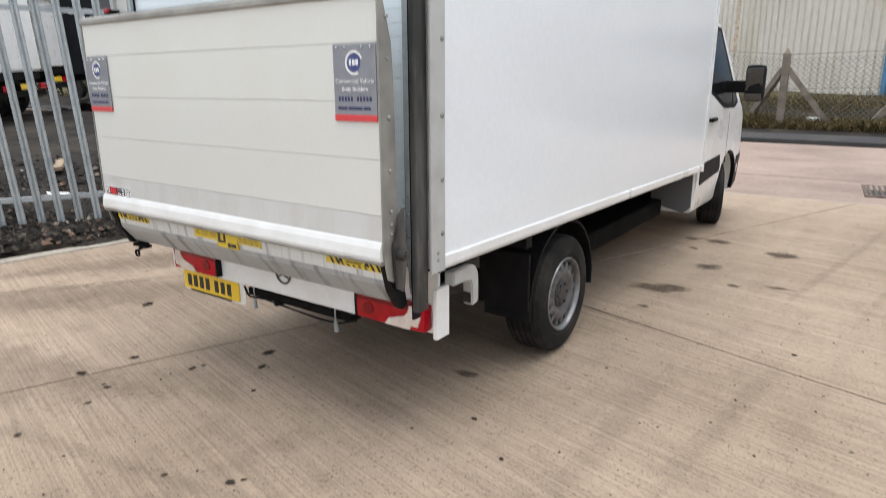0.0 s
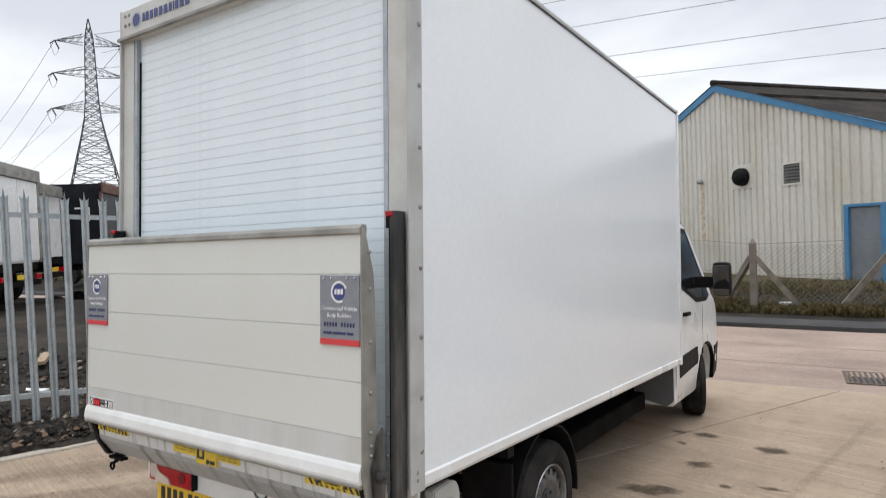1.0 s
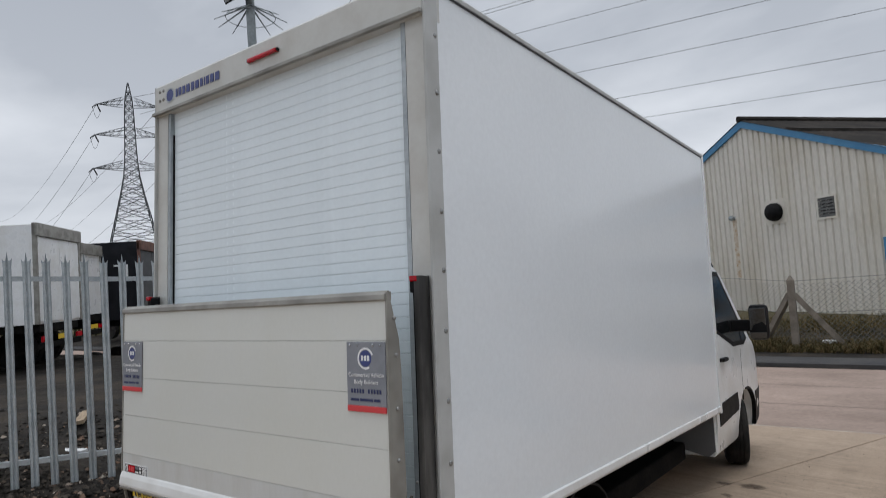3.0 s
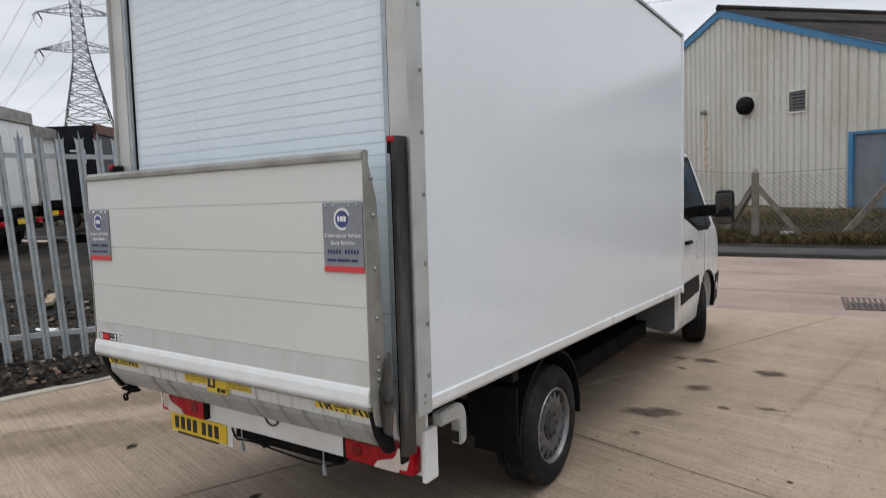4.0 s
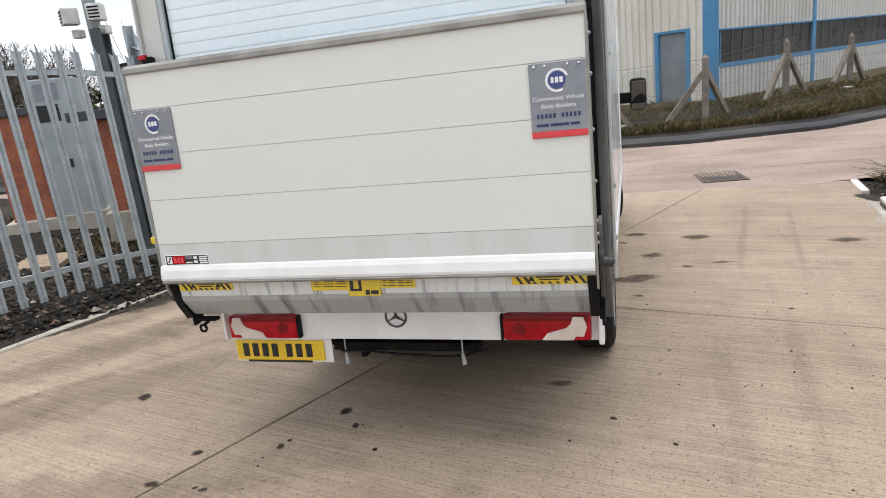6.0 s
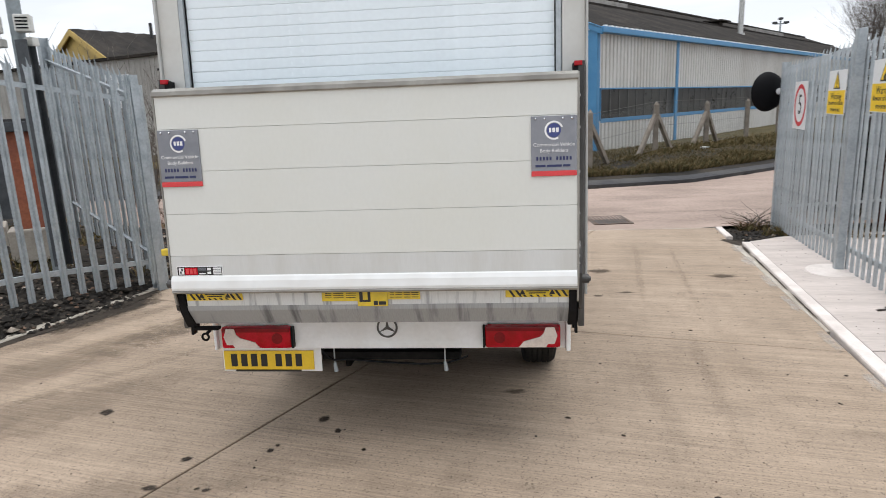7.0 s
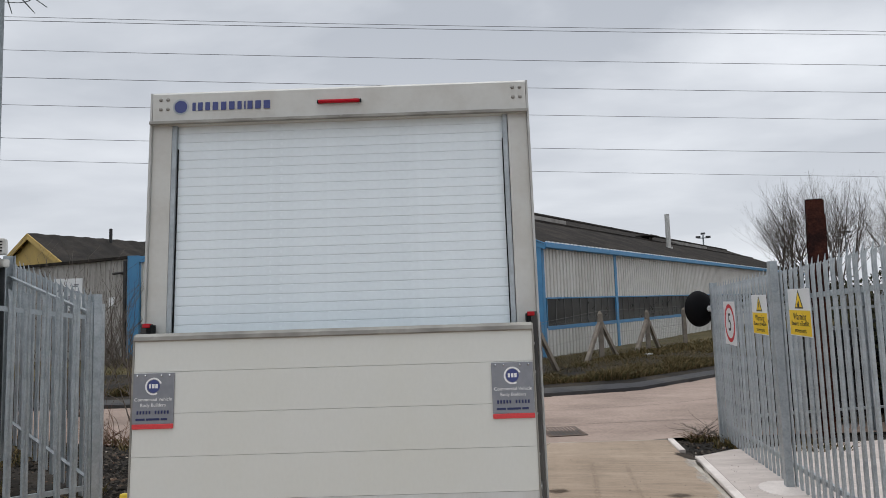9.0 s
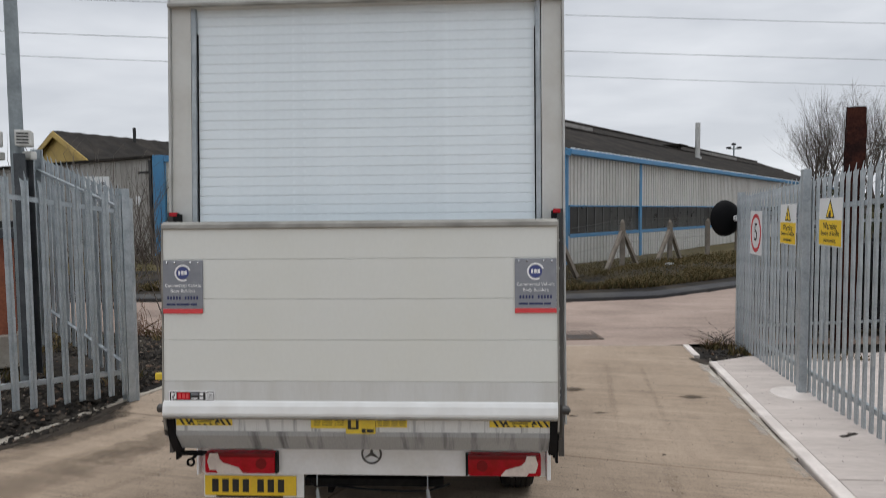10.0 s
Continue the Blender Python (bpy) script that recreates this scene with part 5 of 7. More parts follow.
# the bay that climbs the bank behind
fence_bay(fence_left, (-3.50, 4.18, -0.03), (-5.22, 5.27, 0.49), -1, pitch=0.135, mesh=PALE_SHORT, rails=(0.22, 2.06))

fence_right = thing("palisade_fence", "galvanised steel palisade fence with safety signs on pale concrete", "fence", group="palisade fences")
FR = [(5.10, 7.90, -0.30), (4.50, 4.42, -0.18), (4.02, 1.55, -0.07), (3.47, -1.7, 0.06)]
PALE_TALL = paling_mesh(2.48, 0.84)
for a, b in zip(FR, FR[1:]):
    fence_bay(fence_right, a, b, -1, pitch=0.163, mesh=PALE_TALL, skip_post=True, rails=(0.20, 2.13))
    bm = bmesh.new()
    box(bm, (-0.05, -0.045, -0.1), (0.05, 0.045, 2.58), 0.008)
    ob = link("post", bm, GALV, fence_right)
    ob.matrix_local = Matrix.Translation((b[0] - 0.07, b[1] + 0.10, b[2])) @ Matrix.Rotation(radians(80), 4, "Z")
    bm = bmesh.new()
    lathe(bm, [(0.0, 0.0), (0.0, 0.32), (-0.03, 0.34), (-0.1, 0.35)], (0, 0, 0), 32)
    ob = link("post_footing", bm, WHITE_CONCRETE, fence_right, "pale round concrete footing")
    ob.matrix_local = Matrix.Translation((b[0] - 0.12, b[1], -0.055 * b[1] + 0.046)) @ Matrix.Rotation(radians(-90), 4, "Y")
fence_road = thing("palisade_fence", "galvanised steel palisade fence along the roadside hedge", "fence", group="palisade fences")
for a, b in (((5.2, 7.98, -0.32), (8.0, 8.45, -0.30)), ((8.0, 8.45, -0.30), (10.8, 8.92, -0.28))):
    fence_bay(fence_road, a, b, 1, mesh=PALE_SHORT)
fence_post(fence_right, Vector((5.12, 7.95, -0.32)), radians(80), 2.56, 0.09)

FILM = material("black_stretch_film", (0.010, 0.010, 0.012), 0.16, second=(0.03, 0.03, 0.034), scale=3, fine=11, var=0.2, bump=1.0, spec=0.6)
PALLET_WOOD = material("grey_pallet_wood", (0.20, 0.16, 0.11), 0.85, second=(0.12, 0.10, 0.07), scale=6, fine=50, var=0.2, bump=0.2)


def wrapped_pallet(x, y, turn, w, d, h, seed):
    """A pallet of goods in creased black film."""
    t = thing("wrapped_pallet", "pallet load wrapped in creased shiny black film", "pallet", Matrix.Translation((x, y, land(x, y) + 0.012)) @ Matrix.Rotation(radians(turn), 4, "Z"), group="wrapped pallets")
    for k in range(3):
        u = (k - 1) * (w / 2 - 0.05)
        block("bearer", (u - 0.05, -d / 2, 0), (u + 0.05, d / 2, 0.1), PALLET_WOOD, t, 0.004)
    for k in range(5):
        v = -d / 2 + (d - 0.1) * k / 4
        block("deck_board", (-w / 2, v, 0.1), (w / 2, v + 0.1, 0.122), PALLET_WOOD, t, 0.003)
    bm = bmesh.new()
    box(bm, (-w / 2 + 0.01, -d / 2 + 0.01, 0.124), (w / 2 - 0.01, d / 2 - 0.01, h), 0.05)
    bmesh.ops.subdivide_edges(bm, edges=list(bm.edges), cuts=9, use_grid_fill=True)
    for v in bm.verts:
        if v.co.z > 0.2:
            q = v.co * 4 + Vector((seed * 7, 0, 0))
            v.co += 0.05 * Vector((noise.noise(q), noise.noise(q + Vector((9, 0, 0))), 0.6 * noise.noise(q + Vector((0, 9, 0)))))
    part("film_wrapped_load", bm, FILM, t)
    return t


for k, (x, y, turn, w, d, h) in enumerate(((6.55, 9.3, 8, 1.2, 1.0, 1.25), (7.95, 9.55, 12, 1.2, 1.0, 1.75), (9.25, 9.75, 6, 1.2, 1.0, 1.9), (10.6, 9.95, 10, 1.2, 1.0, 1.8))):
    wrapped_pallet(x, y, turn, w, d, h, k)


# ---- signs on the fence ----
SIGN_YELLOW = plain("sign_yellow", (0.80, 0.53, 0.01), 0.45)
SIGN_RED = plain("sign_red", (0.55, 0.02, 0.03), 0.45)
SIGN_FACE = plain("sign_white", (0.72, 0.73, 0.73), 0.4)


def on_fence(u, z):
    """Pose on the road side of the right-hand fence: u metres from its far end."""
    a, b = Vector(FR[0]), Vector(FR[1])
    d = (b - a).xy.normalized().to_3d()
    p = a + d * u
    nrm = Vector((d.y, -d.x, 0)).normalized()
    if nrm.x > 0:
        nrm = -nrm
    p = p + nrm * 0.035
    return Matrix.Translation((p.x, p.y, z)) @ Matrix.Rotation(math.atan2(d.y, d.x), 4, "Z") @ Matrix.Rotation(math.pi / 2, 4, "X") @ Matrix.Scale(1.14, 4)


def disc(bm, r0, r1, z, seg=40):
    if r0 == 0:
        bmesh.ops.create_circle(bm, cap_ends=True, segments=seg, radius=r1, matrix=Matrix.Translation((0, 0, z)))
        return
    a = [bm.verts.new((r0 * math.cos(2 * math.pi * k / seg), r0 * math.sin(2 * math.pi * k / seg), z)) for k in range(seg)]
    b = [bm.verts.new((r1 * math.cos(2 * math.pi * k / seg), r1 * math.sin(2 * math.pi * k / seg), z)) for k in range(seg)]
    for k in range(seg):
        j = (k + 1) % seg
        bm.faces.new((a[k], b[k], b[j], a[j]))


def speed_sign(m):
    s = thing("speed_limit_sign", "white speed limit sign with red ring and black five", "sign", m, "fence signs")
    block("board", (-0.29, -0.29, 0), (0.29, 0.29, 0.004), SIGN_FACE, s, 0.001)
    bm = bmesh.new()
    disc(bm, 0.205, 0.255, 0.0055)
    part("red_ring", bm, SIGN_RED, s)
    words("lettering", "5", 0.34, INK, s, Matrix.Translation((0, 0, 0.0055)))


def warning_sign(m, lines, seed):
    s = thing("warning_sign", "white and yellow warning sign fixed to the palings", "sign", m, "fence signs")
    block("board", (-0.28, -0.225, 0), (0.28, 0.225, 0.004), SIGN_FACE, s, 0.001)
    block("yellow_panel", (-0.27, -0.217, 0.003), (0.27, 0.02, 0.0055), SIGN_YELLOW, s, 0.0005)
    for r, z, mat in ((1.0, 0.0058, INK), (0.78, 0.0072, SIGN_YELLOW)):
        bm = bmesh.new()
        bm.faces.new([bm.verts.new((x * r, 0.112 + (y - 0.0) * r - 0.015 * (1 - r), z)) for x, y in ((-0.11, -0.075), (0.11, -0.075), (0, 0.105))])
        part("triangle", bm, mat, s)
    bm = bmesh.new()
    if seed:
        for lo, hi in (((-0.03, 0.05, 0.0078), (0.01, 0.085, 0.0085)), ((0.012, 0.05, 0.0078), (0.02, 0.11, 0.0085)), ((-0.012, 0.085, 0.0078), (0.004, 0.105, 0.0085))):
            box(bm, lo, hi)
    else:
        box(bm, (-0.009, 0.08, 0.0078), (0.009, 0.145, 0.0085))
        box(bm, (-0.009, 0.052, 0.0078), (0.009, 0.068, 0.0085))
    part("symbol", bm, INK, s)
    y = -0.04
    for text, size in lines:
        words("lettering", text, size, INK, s, Matrix.Translation((0, y, 0.0062)))
        y -= 0.066


speed_sign(on_fence(1.11, 1.59))
warning_sign(on_fence(2.65, 1.75), (("Warning", 0.095), ("Beware of vehicle", 0.063), ("movements", 0.063)), 0)
warning_sign(on_fence(4.07, 1.80), (("Warning", 0.095), ("Beware of forklift", 0.063), ("movements", 0.063)), 1)

cm = thing("convex_mirror", "black-backed round traffic mirror at the fence end", "traffic mirror", Matrix.Translation((5.01, 8.02, 1.80)) @ Matrix.Rotation(radians(24), 4, "Z"))
bm = bmesh.new()
prof = [(0.02, 0.0)] + [(0.02 + 0.14 * (1 - math.cos(radians(a))), 0.31 * math.sin(radians(a)) + 0.0) for a in (20, 45, 70, 90)] + [(0.18, 0.315), (0.20, 0.30)]
lathe(bm, [(a, r) for a, r in prof], (0, 0, 0), 36)
ob = part("shell", bm, MARK_BLACK, cm, "black domed back", 50)
ob.matrix_local = Matrix.Rotation(radians(90), 4, "Z")
bm = bmesh.new()
lathe(bm, [(0.19, 0.30), (0.215, 0.2), (0.225, 0.0)], (0, 0, 0), 36)
ob = part("mirror_face", bm, MIRROR, cm, "convex mirror face", 60)
ob.matrix_local = Matrix.Rotation(radians(90), 4, "Z")
bm = bmesh.new()
box(bm, (0.02, -0.02, -0.03), (0.32, 0.01, 0.03), 0.005)
box(bm, (0.06, -0.035, -0.05), (0.14, 0.03, 0.05), 0.005)
part("bracket", bm, SIGN_FACE, cm, "pale bracket")


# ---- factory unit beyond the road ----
# CLAD made greyer and darker: the long wall's weaker light put into its colour
CLAD_SHADED = material("shaded_profiled_cladding", (0.56, 0.55, 0.52), 0.6, second=(0.47, 0.455, 0.42), mix=(0.45, 0.7), scale=0.6, fine=14, var=0.06, stretch=(1, 1, 0.35), bump=0.08)
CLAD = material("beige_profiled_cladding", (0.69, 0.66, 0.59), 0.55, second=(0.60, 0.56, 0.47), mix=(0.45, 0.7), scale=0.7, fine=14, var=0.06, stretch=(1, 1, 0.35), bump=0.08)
BLUE = material("sky_blue_trim", (0.055, 0.21, 0.40), 0.5, second=(0.07, 0.24, 0.43), scale=2, var=0.06, bump=0.05)
ROOF = material("dark_fibre_cement", (0.020, 0.018, 0.016), 0.95, second=(0.042, 0.036, 0.031), scale=0.9, fine=12, var=0.25, bump=0.4, spec=0.15)
DOOR_GREY = material("grey_steel_door", (0.20, 0.225, 0.245), 0.5, second=(0.17, 0.19, 0.21), scale=2, var=0.05, bump=0.03)
PANE = material("dusty_pane", (0.016, 0.017, 0.015), 0.3, second=(0.034, 0.034, 0.03), scale=1.5, var=0.2, bump=0.0, spread=1.4, spec=0.3)
MULLION = plain("grimy_mullion", (0.10, 0.10, 0.095), 0.6)
ROOF_LIGHT = material("grimy_rooflight", (0.30, 0.285, 0.265), 0.7, second=(0.20, 0.19, 0.175), scale=2, var=0.1, bump=0.1)
RUST = material("rust_streak", (0.46, 0.34, 0.22), 0.9, second=(0.60, 0.55, 0.46), mix=(0.35, 0.6), scale=6, var=0.15, bump=0.1)
CONC_POST = material("weathered_concrete_post", (0.22, 0.19, 0.155), 0.9, second=(0.15, 0.13, 0.105), scale=4, fine=40, var=0.15, bump=0.4)

ANG = radians(37.3)
U = Vector((math.sin(ANG), math.cos(ANG), 0))
V = Vector((-math.cos(ANG), math.sin(ANG), 0))
CORNER = Vector((3.68, 18.59, 0))


def unit(label):
    return thing("factory_unit", label, "industrial building", Matrix(((U.x, V.x, 0, CORNER.x), (U.y, V.y, 0, CORNER.y), (0, 0, 1, 0), (0, 0, 0, 1))))


def ribbed(bm, length, z0, z1, pitch=0.25, depth=0.05, along="u", at=0.0, out=-1):
    """Trapezoid cladding from 0 to length; z0 and z1 are heights or functions of the distance. out: which way the ribs stand."""
    pts = []
    n = int(length / pitch)
    p = length / n
    for k in range(n):
        for f, d in ((0, 0), (0.2, 0), (0.3, 1), (0.9, 1)):
            pts.append(((k + f) * p, d * depth))
    pts.append((length, 0))
    prev = None
    for s, d in pts:
        a = z0(s) if callable(z0) else z0
        b = z1(s) if callable(z1) else z1
        q = at + out * d
        row = (bm.verts.new((s, q, a) if along == "u" else (q, s, a)), bm.verts.new((s, q, b) if along == "u" else (q, s, b)))
        if prev:
            bm.faces.new((prev[0], row[0], row[1], prev[1]))
        prev = row


def factory():
    f = unit("beige profiled-steel factory unit with sky-blue trim and dark roof")
    L, W, EAVE, APEX, BASE = 52.0, 13.7, 3.92, 6.74, -0.3
    gable = lambda s: EAVE + (APEX - EAVE) * (1 - abs(s - W / 2) / (W / 2))
    # gable wall with the door left open in it
    d0, d1 = 0.84, 1.95
    bm = bmesh.new()
    ribbed(bm, d0 - 0.06, BASE, gable, along="v", out=-1)
    part("wall", bm, CLAD, f)
    bm = bmesh.new()
    ribbed(bm, d1 - d0 + 0.12, lambda s: 2.30, lambda s: gable(s + d0 - 0.06), along="v")
    bmesh.ops.translate(bm, vec=(0, d0 - 0.06, 0), verts=bm.verts)
    part("wall", bm, CLAD, f)
    bm = bmesh.new()
    ribbed(bm, W - d1 - 0.06, BASE, lambda s: gable(s + d1 + 0.06), along="v")
    bmesh.ops.translate(bm, vec=(0, d1 + 0.06, 0), verts=bm.verts)
    part("wall", bm, CLAD, f)
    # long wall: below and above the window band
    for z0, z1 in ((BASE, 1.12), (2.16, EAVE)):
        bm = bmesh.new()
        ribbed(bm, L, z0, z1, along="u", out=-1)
        part("wall", bm, CLAD_SHADED, f, "greyer profiled cladding, darkened for shade")
    # closing walls
    bm = bmesh.new()
    box(bm, (0.05, W - 0.1, BASE), (L, W, EAVE))
    box(bm, (L - 0.1, 0.05, BASE), (L, W - 0.1, EAVE))
    box(bm, (0.3, 0.3, BASE), (0.35, W - 0.2, 3.6))
    part("inner_wall", bm, CLAD, f)
    # window band: dusty panes, some with pale blinds behind them
    for x, x1 in ((0.30, 6.06), (6.30, 27.0)):
        win = block("window", (x, 0.03, 1.12), (x1, 0.10, 2.16), GLASS, f, 0.0, "long dark factory window")
        for z in (1.05, 2.12):
            block("window_sill" if z < 2 else "window_head", (x - 0.08, -0.06, z), (x1, 0.05, z + (0.13 if z < 2 else 0.05)), BLUE, win, 0.004, "sky-blue trim")
        n = round((x1 - x) / 0.62)
        for j in range(n + 1):
            xx = x + (x1 - x) * j / n
            block("mullion", (xx - 0.022, -0.008, 1.16), (xx + 0.022, 0.03, 2.13), MULLION if j else BLUE, win, 0.0)
            if j < n:
                block("pane", (xx + 0.022, 0.012, 1.18), (xx + (x1 - x) / n - 0.022, 0.026, 2.12), PANE, win, 0.0)
    block("pilaster", (6.07, -0.07, BASE), (6.29, 0.02, EAVE), BLUE, f, 0.006, "sky-blue pilaster")
    # corner trim, both faces
    bm = bmesh.new()
    box(bm, (-0.055, -0.06, BASE), (0.13, 0.0, EAVE), 0.004)
    box(bm, (-0.06, -0.06, BASE), (0.0, 0.35, EAVE + 0.05), 0.004)
    part("corner_trim", bm, BLUE, f, "wide sky-blue corner trim")
    # roof slopes, corrugated up the slope
    for s in (1, -1):
        bm = bmesh.new()
        pitch = 0.35
        n = int((L + 0.3) / pitch)
        prev = None
        ye, ya = (-0.22, W / 2) if s > 0 else (W + 0.22, W / 2)
        for i in range(2 * n + 1):
            x = -0.15 + i * pitch / 2
            dz = 0.035 * (i % 2)
            row = [bm.verts.new((x, ye, EAVE - 0.06 + 0.13 + dz)), bm.verts.new((x, (ye + ya) / 2, (EAVE + APEX) / 2 + 0.12 + dz)), bm.verts.new((x, ya, APEX + 0.14 + dz))]
            if prev:
                bm.faces.new((prev[0], row[0], row[1], prev[1]))
                bm.faces.new((prev[1], row[1], row[2], prev[2]))
            prev = row
        part("roof_slope", bm, ROOF, f, "dark weathered corrugated roof")
    bm = bmesh.new()
    tube(bm, (-0.18, W / 2, APEX + 0.19), (L, W / 2, APEX + 0.19), 0.11, seg=8)
    part("ridge_cap", bm, ROOF, f)
    # gutters and barge boards
    block("gutter", (-0.1, -0.30, EAVE - 0.06), (L, -0.05, EAVE + 0.12), BLUE, f, 0.02, "sky-blue gutter")
    bm = bmesh.new()
    for k in range(int(L / 0.35)):
        x = 0.02 + 0.35 * k
        box(bm, (x, -0.29, EAVE + 0.12), (x + 0.16, -0.20, EAVE + 0.165))
    tagged(part("eave_filler", bm, SIGN_FACE, f, "pale ragged filler along the roof edge"), kind="stuff")
    for s in (1, -1):
        bm = bmesh.new()
        ye, ya = (-0.25, W / 2) if s > 0 else (W + 0.25, W / 2)
        ze = EAVE - 0.02
        prism(bm, [(ye, ze - 0.1), (ye, ze + 0.12), (ya, APEX + 0.12), (ya, APEX - 0.12)], "x", -0.12, -0.06)
        part("barge_board", bm, BLUE, f, "sky-blue barge board")
    # rooflights
    for u, v, long_ in ((6.8, 4.75, 4.6), (31.3, 4.9, 6.6)):
        zz = EAVE + (APEX - EAVE) * v / (W / 2)
        bm = bmesh.new()
        prism(bm, [(v, zz + 0.10), (v, zz + 0.42), (v + 0.9, zz + 0.66), (v + 0.9, zz + 0.44)], "x", u, u + long_)
        part("rooflight", bm, ROOF_LIGHT, f)
    # flue
    bm = bmesh.new()
    tube(bm, (21.7, 2.8, 4.9), (21.7, 2.8, 7.42), 0.15, seg=16)
    tube(bm, (21.7, 2.8, 5.0), (21.7, 2.8, 5.3), 0.24, seg=16)
    part("flue", bm, ALU, f, "bright steel flue")
    bm = bmesh.new()
    box(bm, (22.7, 4.4, 5.6), (23.3, 5.0, 6.2))
    box(bm, (22.3, 4.1, 6.2), (23.8, 5.3, 6.28))
    part("roof_cowl", bm, ROOF, f)
    bm = bmesh.new()
    z = EAVE + (APEX - EAVE) * 4.3 / (W / 2) + 0.12
    prism(bm, [(4.3, z - 0.05), (4.3, z + 0.16), (4.9, z + 0.34), (4.9, z + 0.2)], "x", -0.1, L)
    part("roof_lap", bm, ROOF, f, "raised lap of the upper roof sheets")
    # door in the gable
    block("door_leaf", (0.04, d0 + 0.08, 0.12), (0.09, d1 - 0.08, 2.23), DOOR_GREY, f, 0.0, "grey steel door")
    for lo, hi in (((-0.05, d0 - 0.06, 0.0), (0.1, d0 + 0.08, 2.22)), ((-0.05, d1 - 0.08, 0.0), (0.1, d1 + 0.06, 2.22)), ((-0.05, d0 - 0.06, 2.22), (0.1, d1 + 0.06, 2.30))):
        block("door_frame", lo, hi, BLUE, f, 0.004, "sky-blue door frame")
    block("door_step", (-0.3, d0, -0.2), (0.04, d1, 0.11), CONC_POST, f, 0.01)
    return f


FACTORY = factory()


def gable_bits(f):
    vent = thing_part(f, "round_vent", (-0.04, 5.68, 3.46))
    bm = bmesh.new()
    box(bm, (-0.02, -0.45, -0.4), (0.02, 0.45, 0.42), 0.004)
    part("vent_board", bm, CLAD, vent)
    bm = bmesh.new()
    lathe(bm, [(-0.02, 0.30), (-0.16, 0.30), (-0.24, 0.27), (-0.30, 0.19), (-0.31, 0.0)], (0, 0, 0), 24)
    part("vent_cowl", bm, BLACK, vent, "black round extractor cowl", 40)
    lou = thing_part(f, "louvre_vent", (-0.05, 3.70, 3.37))
    bm = bmesh.new()
    for lo, hi in (((-0.03, -0.36, -0.36), (0.03, -0.30, 0.36)), ((-0.03, 0.30, -0.36), (0.03, 0.36, 0.36)), ((-0.03, -0.30, 0.30), (0.03, 0.30, 0.36)), ((-0.03, -0.30, -0.36), (0.03, 0.30, -0.30))):
        box(bm, lo, hi)
    part("louvre_frame", bm, CLAD, lou)
    block("dark_back", (0.0, -0.3, -0.3), (0.02, 0.3, 0.3), INK, lou, 0.0)
    for k in range(6):
        z = -0.26 + 0.1 * k
        bm = bmesh.new()
        prism(bm, [(-0.03, z - 0.02), (-0.025, z - 0.02), (0.0, z + 0.045), (-0.005, z + 0.045)], "y", -0.3, 0.3)
        part("blade", bm, MULLION, lou)
    bm = bmesh.new()
    tube(bm, (0.0, 7.63, 3.48), (-0.18, 7.63, 3.44), 0.06)
    bmesh.ops.create_uvsphere(bm, u_segments=10, v_segments=6, radius=0.1, matrix=Matrix.Translation((-0.18, 7.63, 3.48)))
    part("overflow_pipe", bm, GALV, f)
    block("rust_streak", (-0.0535, 7.52, 1.3), (-0.0515, 7.72, 3.40), RUST, f, 0.0, "rust streak below the pipe")


def thing_part(f, name, at):
    ob = new(name)
    ob.empty_display_size = 0.1
    ob.parent = f
    ob.matrix_local = Matrix.Translation(at)
    return ob


gable_bits(FACTORY)


# ---- chain-link fence with braced concrete posts ----
def braced_post(x, y, h, dirs, turn=0.0):
    z = verge_z(y - far_kerb(x)) - 0.03
    p = thing("fence_post", "weathered concrete fence post with slanting braces", "fence post", Matrix.Translation((x, y, z)), "concrete fence posts")
    bm = bmesh.new()
    box(bm, (-0.075, -0.075, -0.2), (0.075, 0.075, h - 0.06), 0.012)
    bmesh.ops.create_cone(bm, cap_ends=True, segments=4, radius1=0.09, radius2=0.02, depth=0.1, matrix=Matrix.Translation((0, 0, h - 0.02)) @ Matrix.Rotation(radians(45), 4, "Z"))
    part("post", bm, CONC_POST, p)
    for dx, dy in dirs:
        bm = bmesh.new()
        a, b = Vector((dx * 1.05, dy * 1.05, -0.05)), Vector((dx * 0.05, dy * 0.05, h * 0.76))
        d = b - a
        m = Matrix.Translation((a + b) / 2) @ d.to_track_quat("Z", "Y").to_matrix().to_4x4() @ Matrix.Diagonal((0.12, 0.12, d.length, 1))
        bmesh.ops.create_cube(bm, size=1, matrix=m)
        part("brace", bm, CONC_POST, p)
    return p


WIRE = plain("fence_wire", (0.22, 0.22, 0.21), 0.6, 0.5)
POSTS = [(-3.75, 17.7, 1.75), (0.34, 14.8, 1.68), (3.05, 15.2, 1.68), (5.46, 18.0, 1.55), (7.76, 20.5, 1.5), (10.2, 23.5, 1.5), (12.2, 25.5, 1.5), (14.2, 27.7, 1.5)]
for k, (x, y, h) in enumerate(POSTS):
    if 1 <= k <= 4:
        p0, p1 = Vector(POSTS[k - 1][:2]), Vector(POSTS[k + 1][:2])
        c = Vector((x, y))
        braced_post(x, y, h, [tuple((p0 - c).normalized()), tuple((p1 - c).normalized())])
    else:
        braced_post(x, y, h, [])


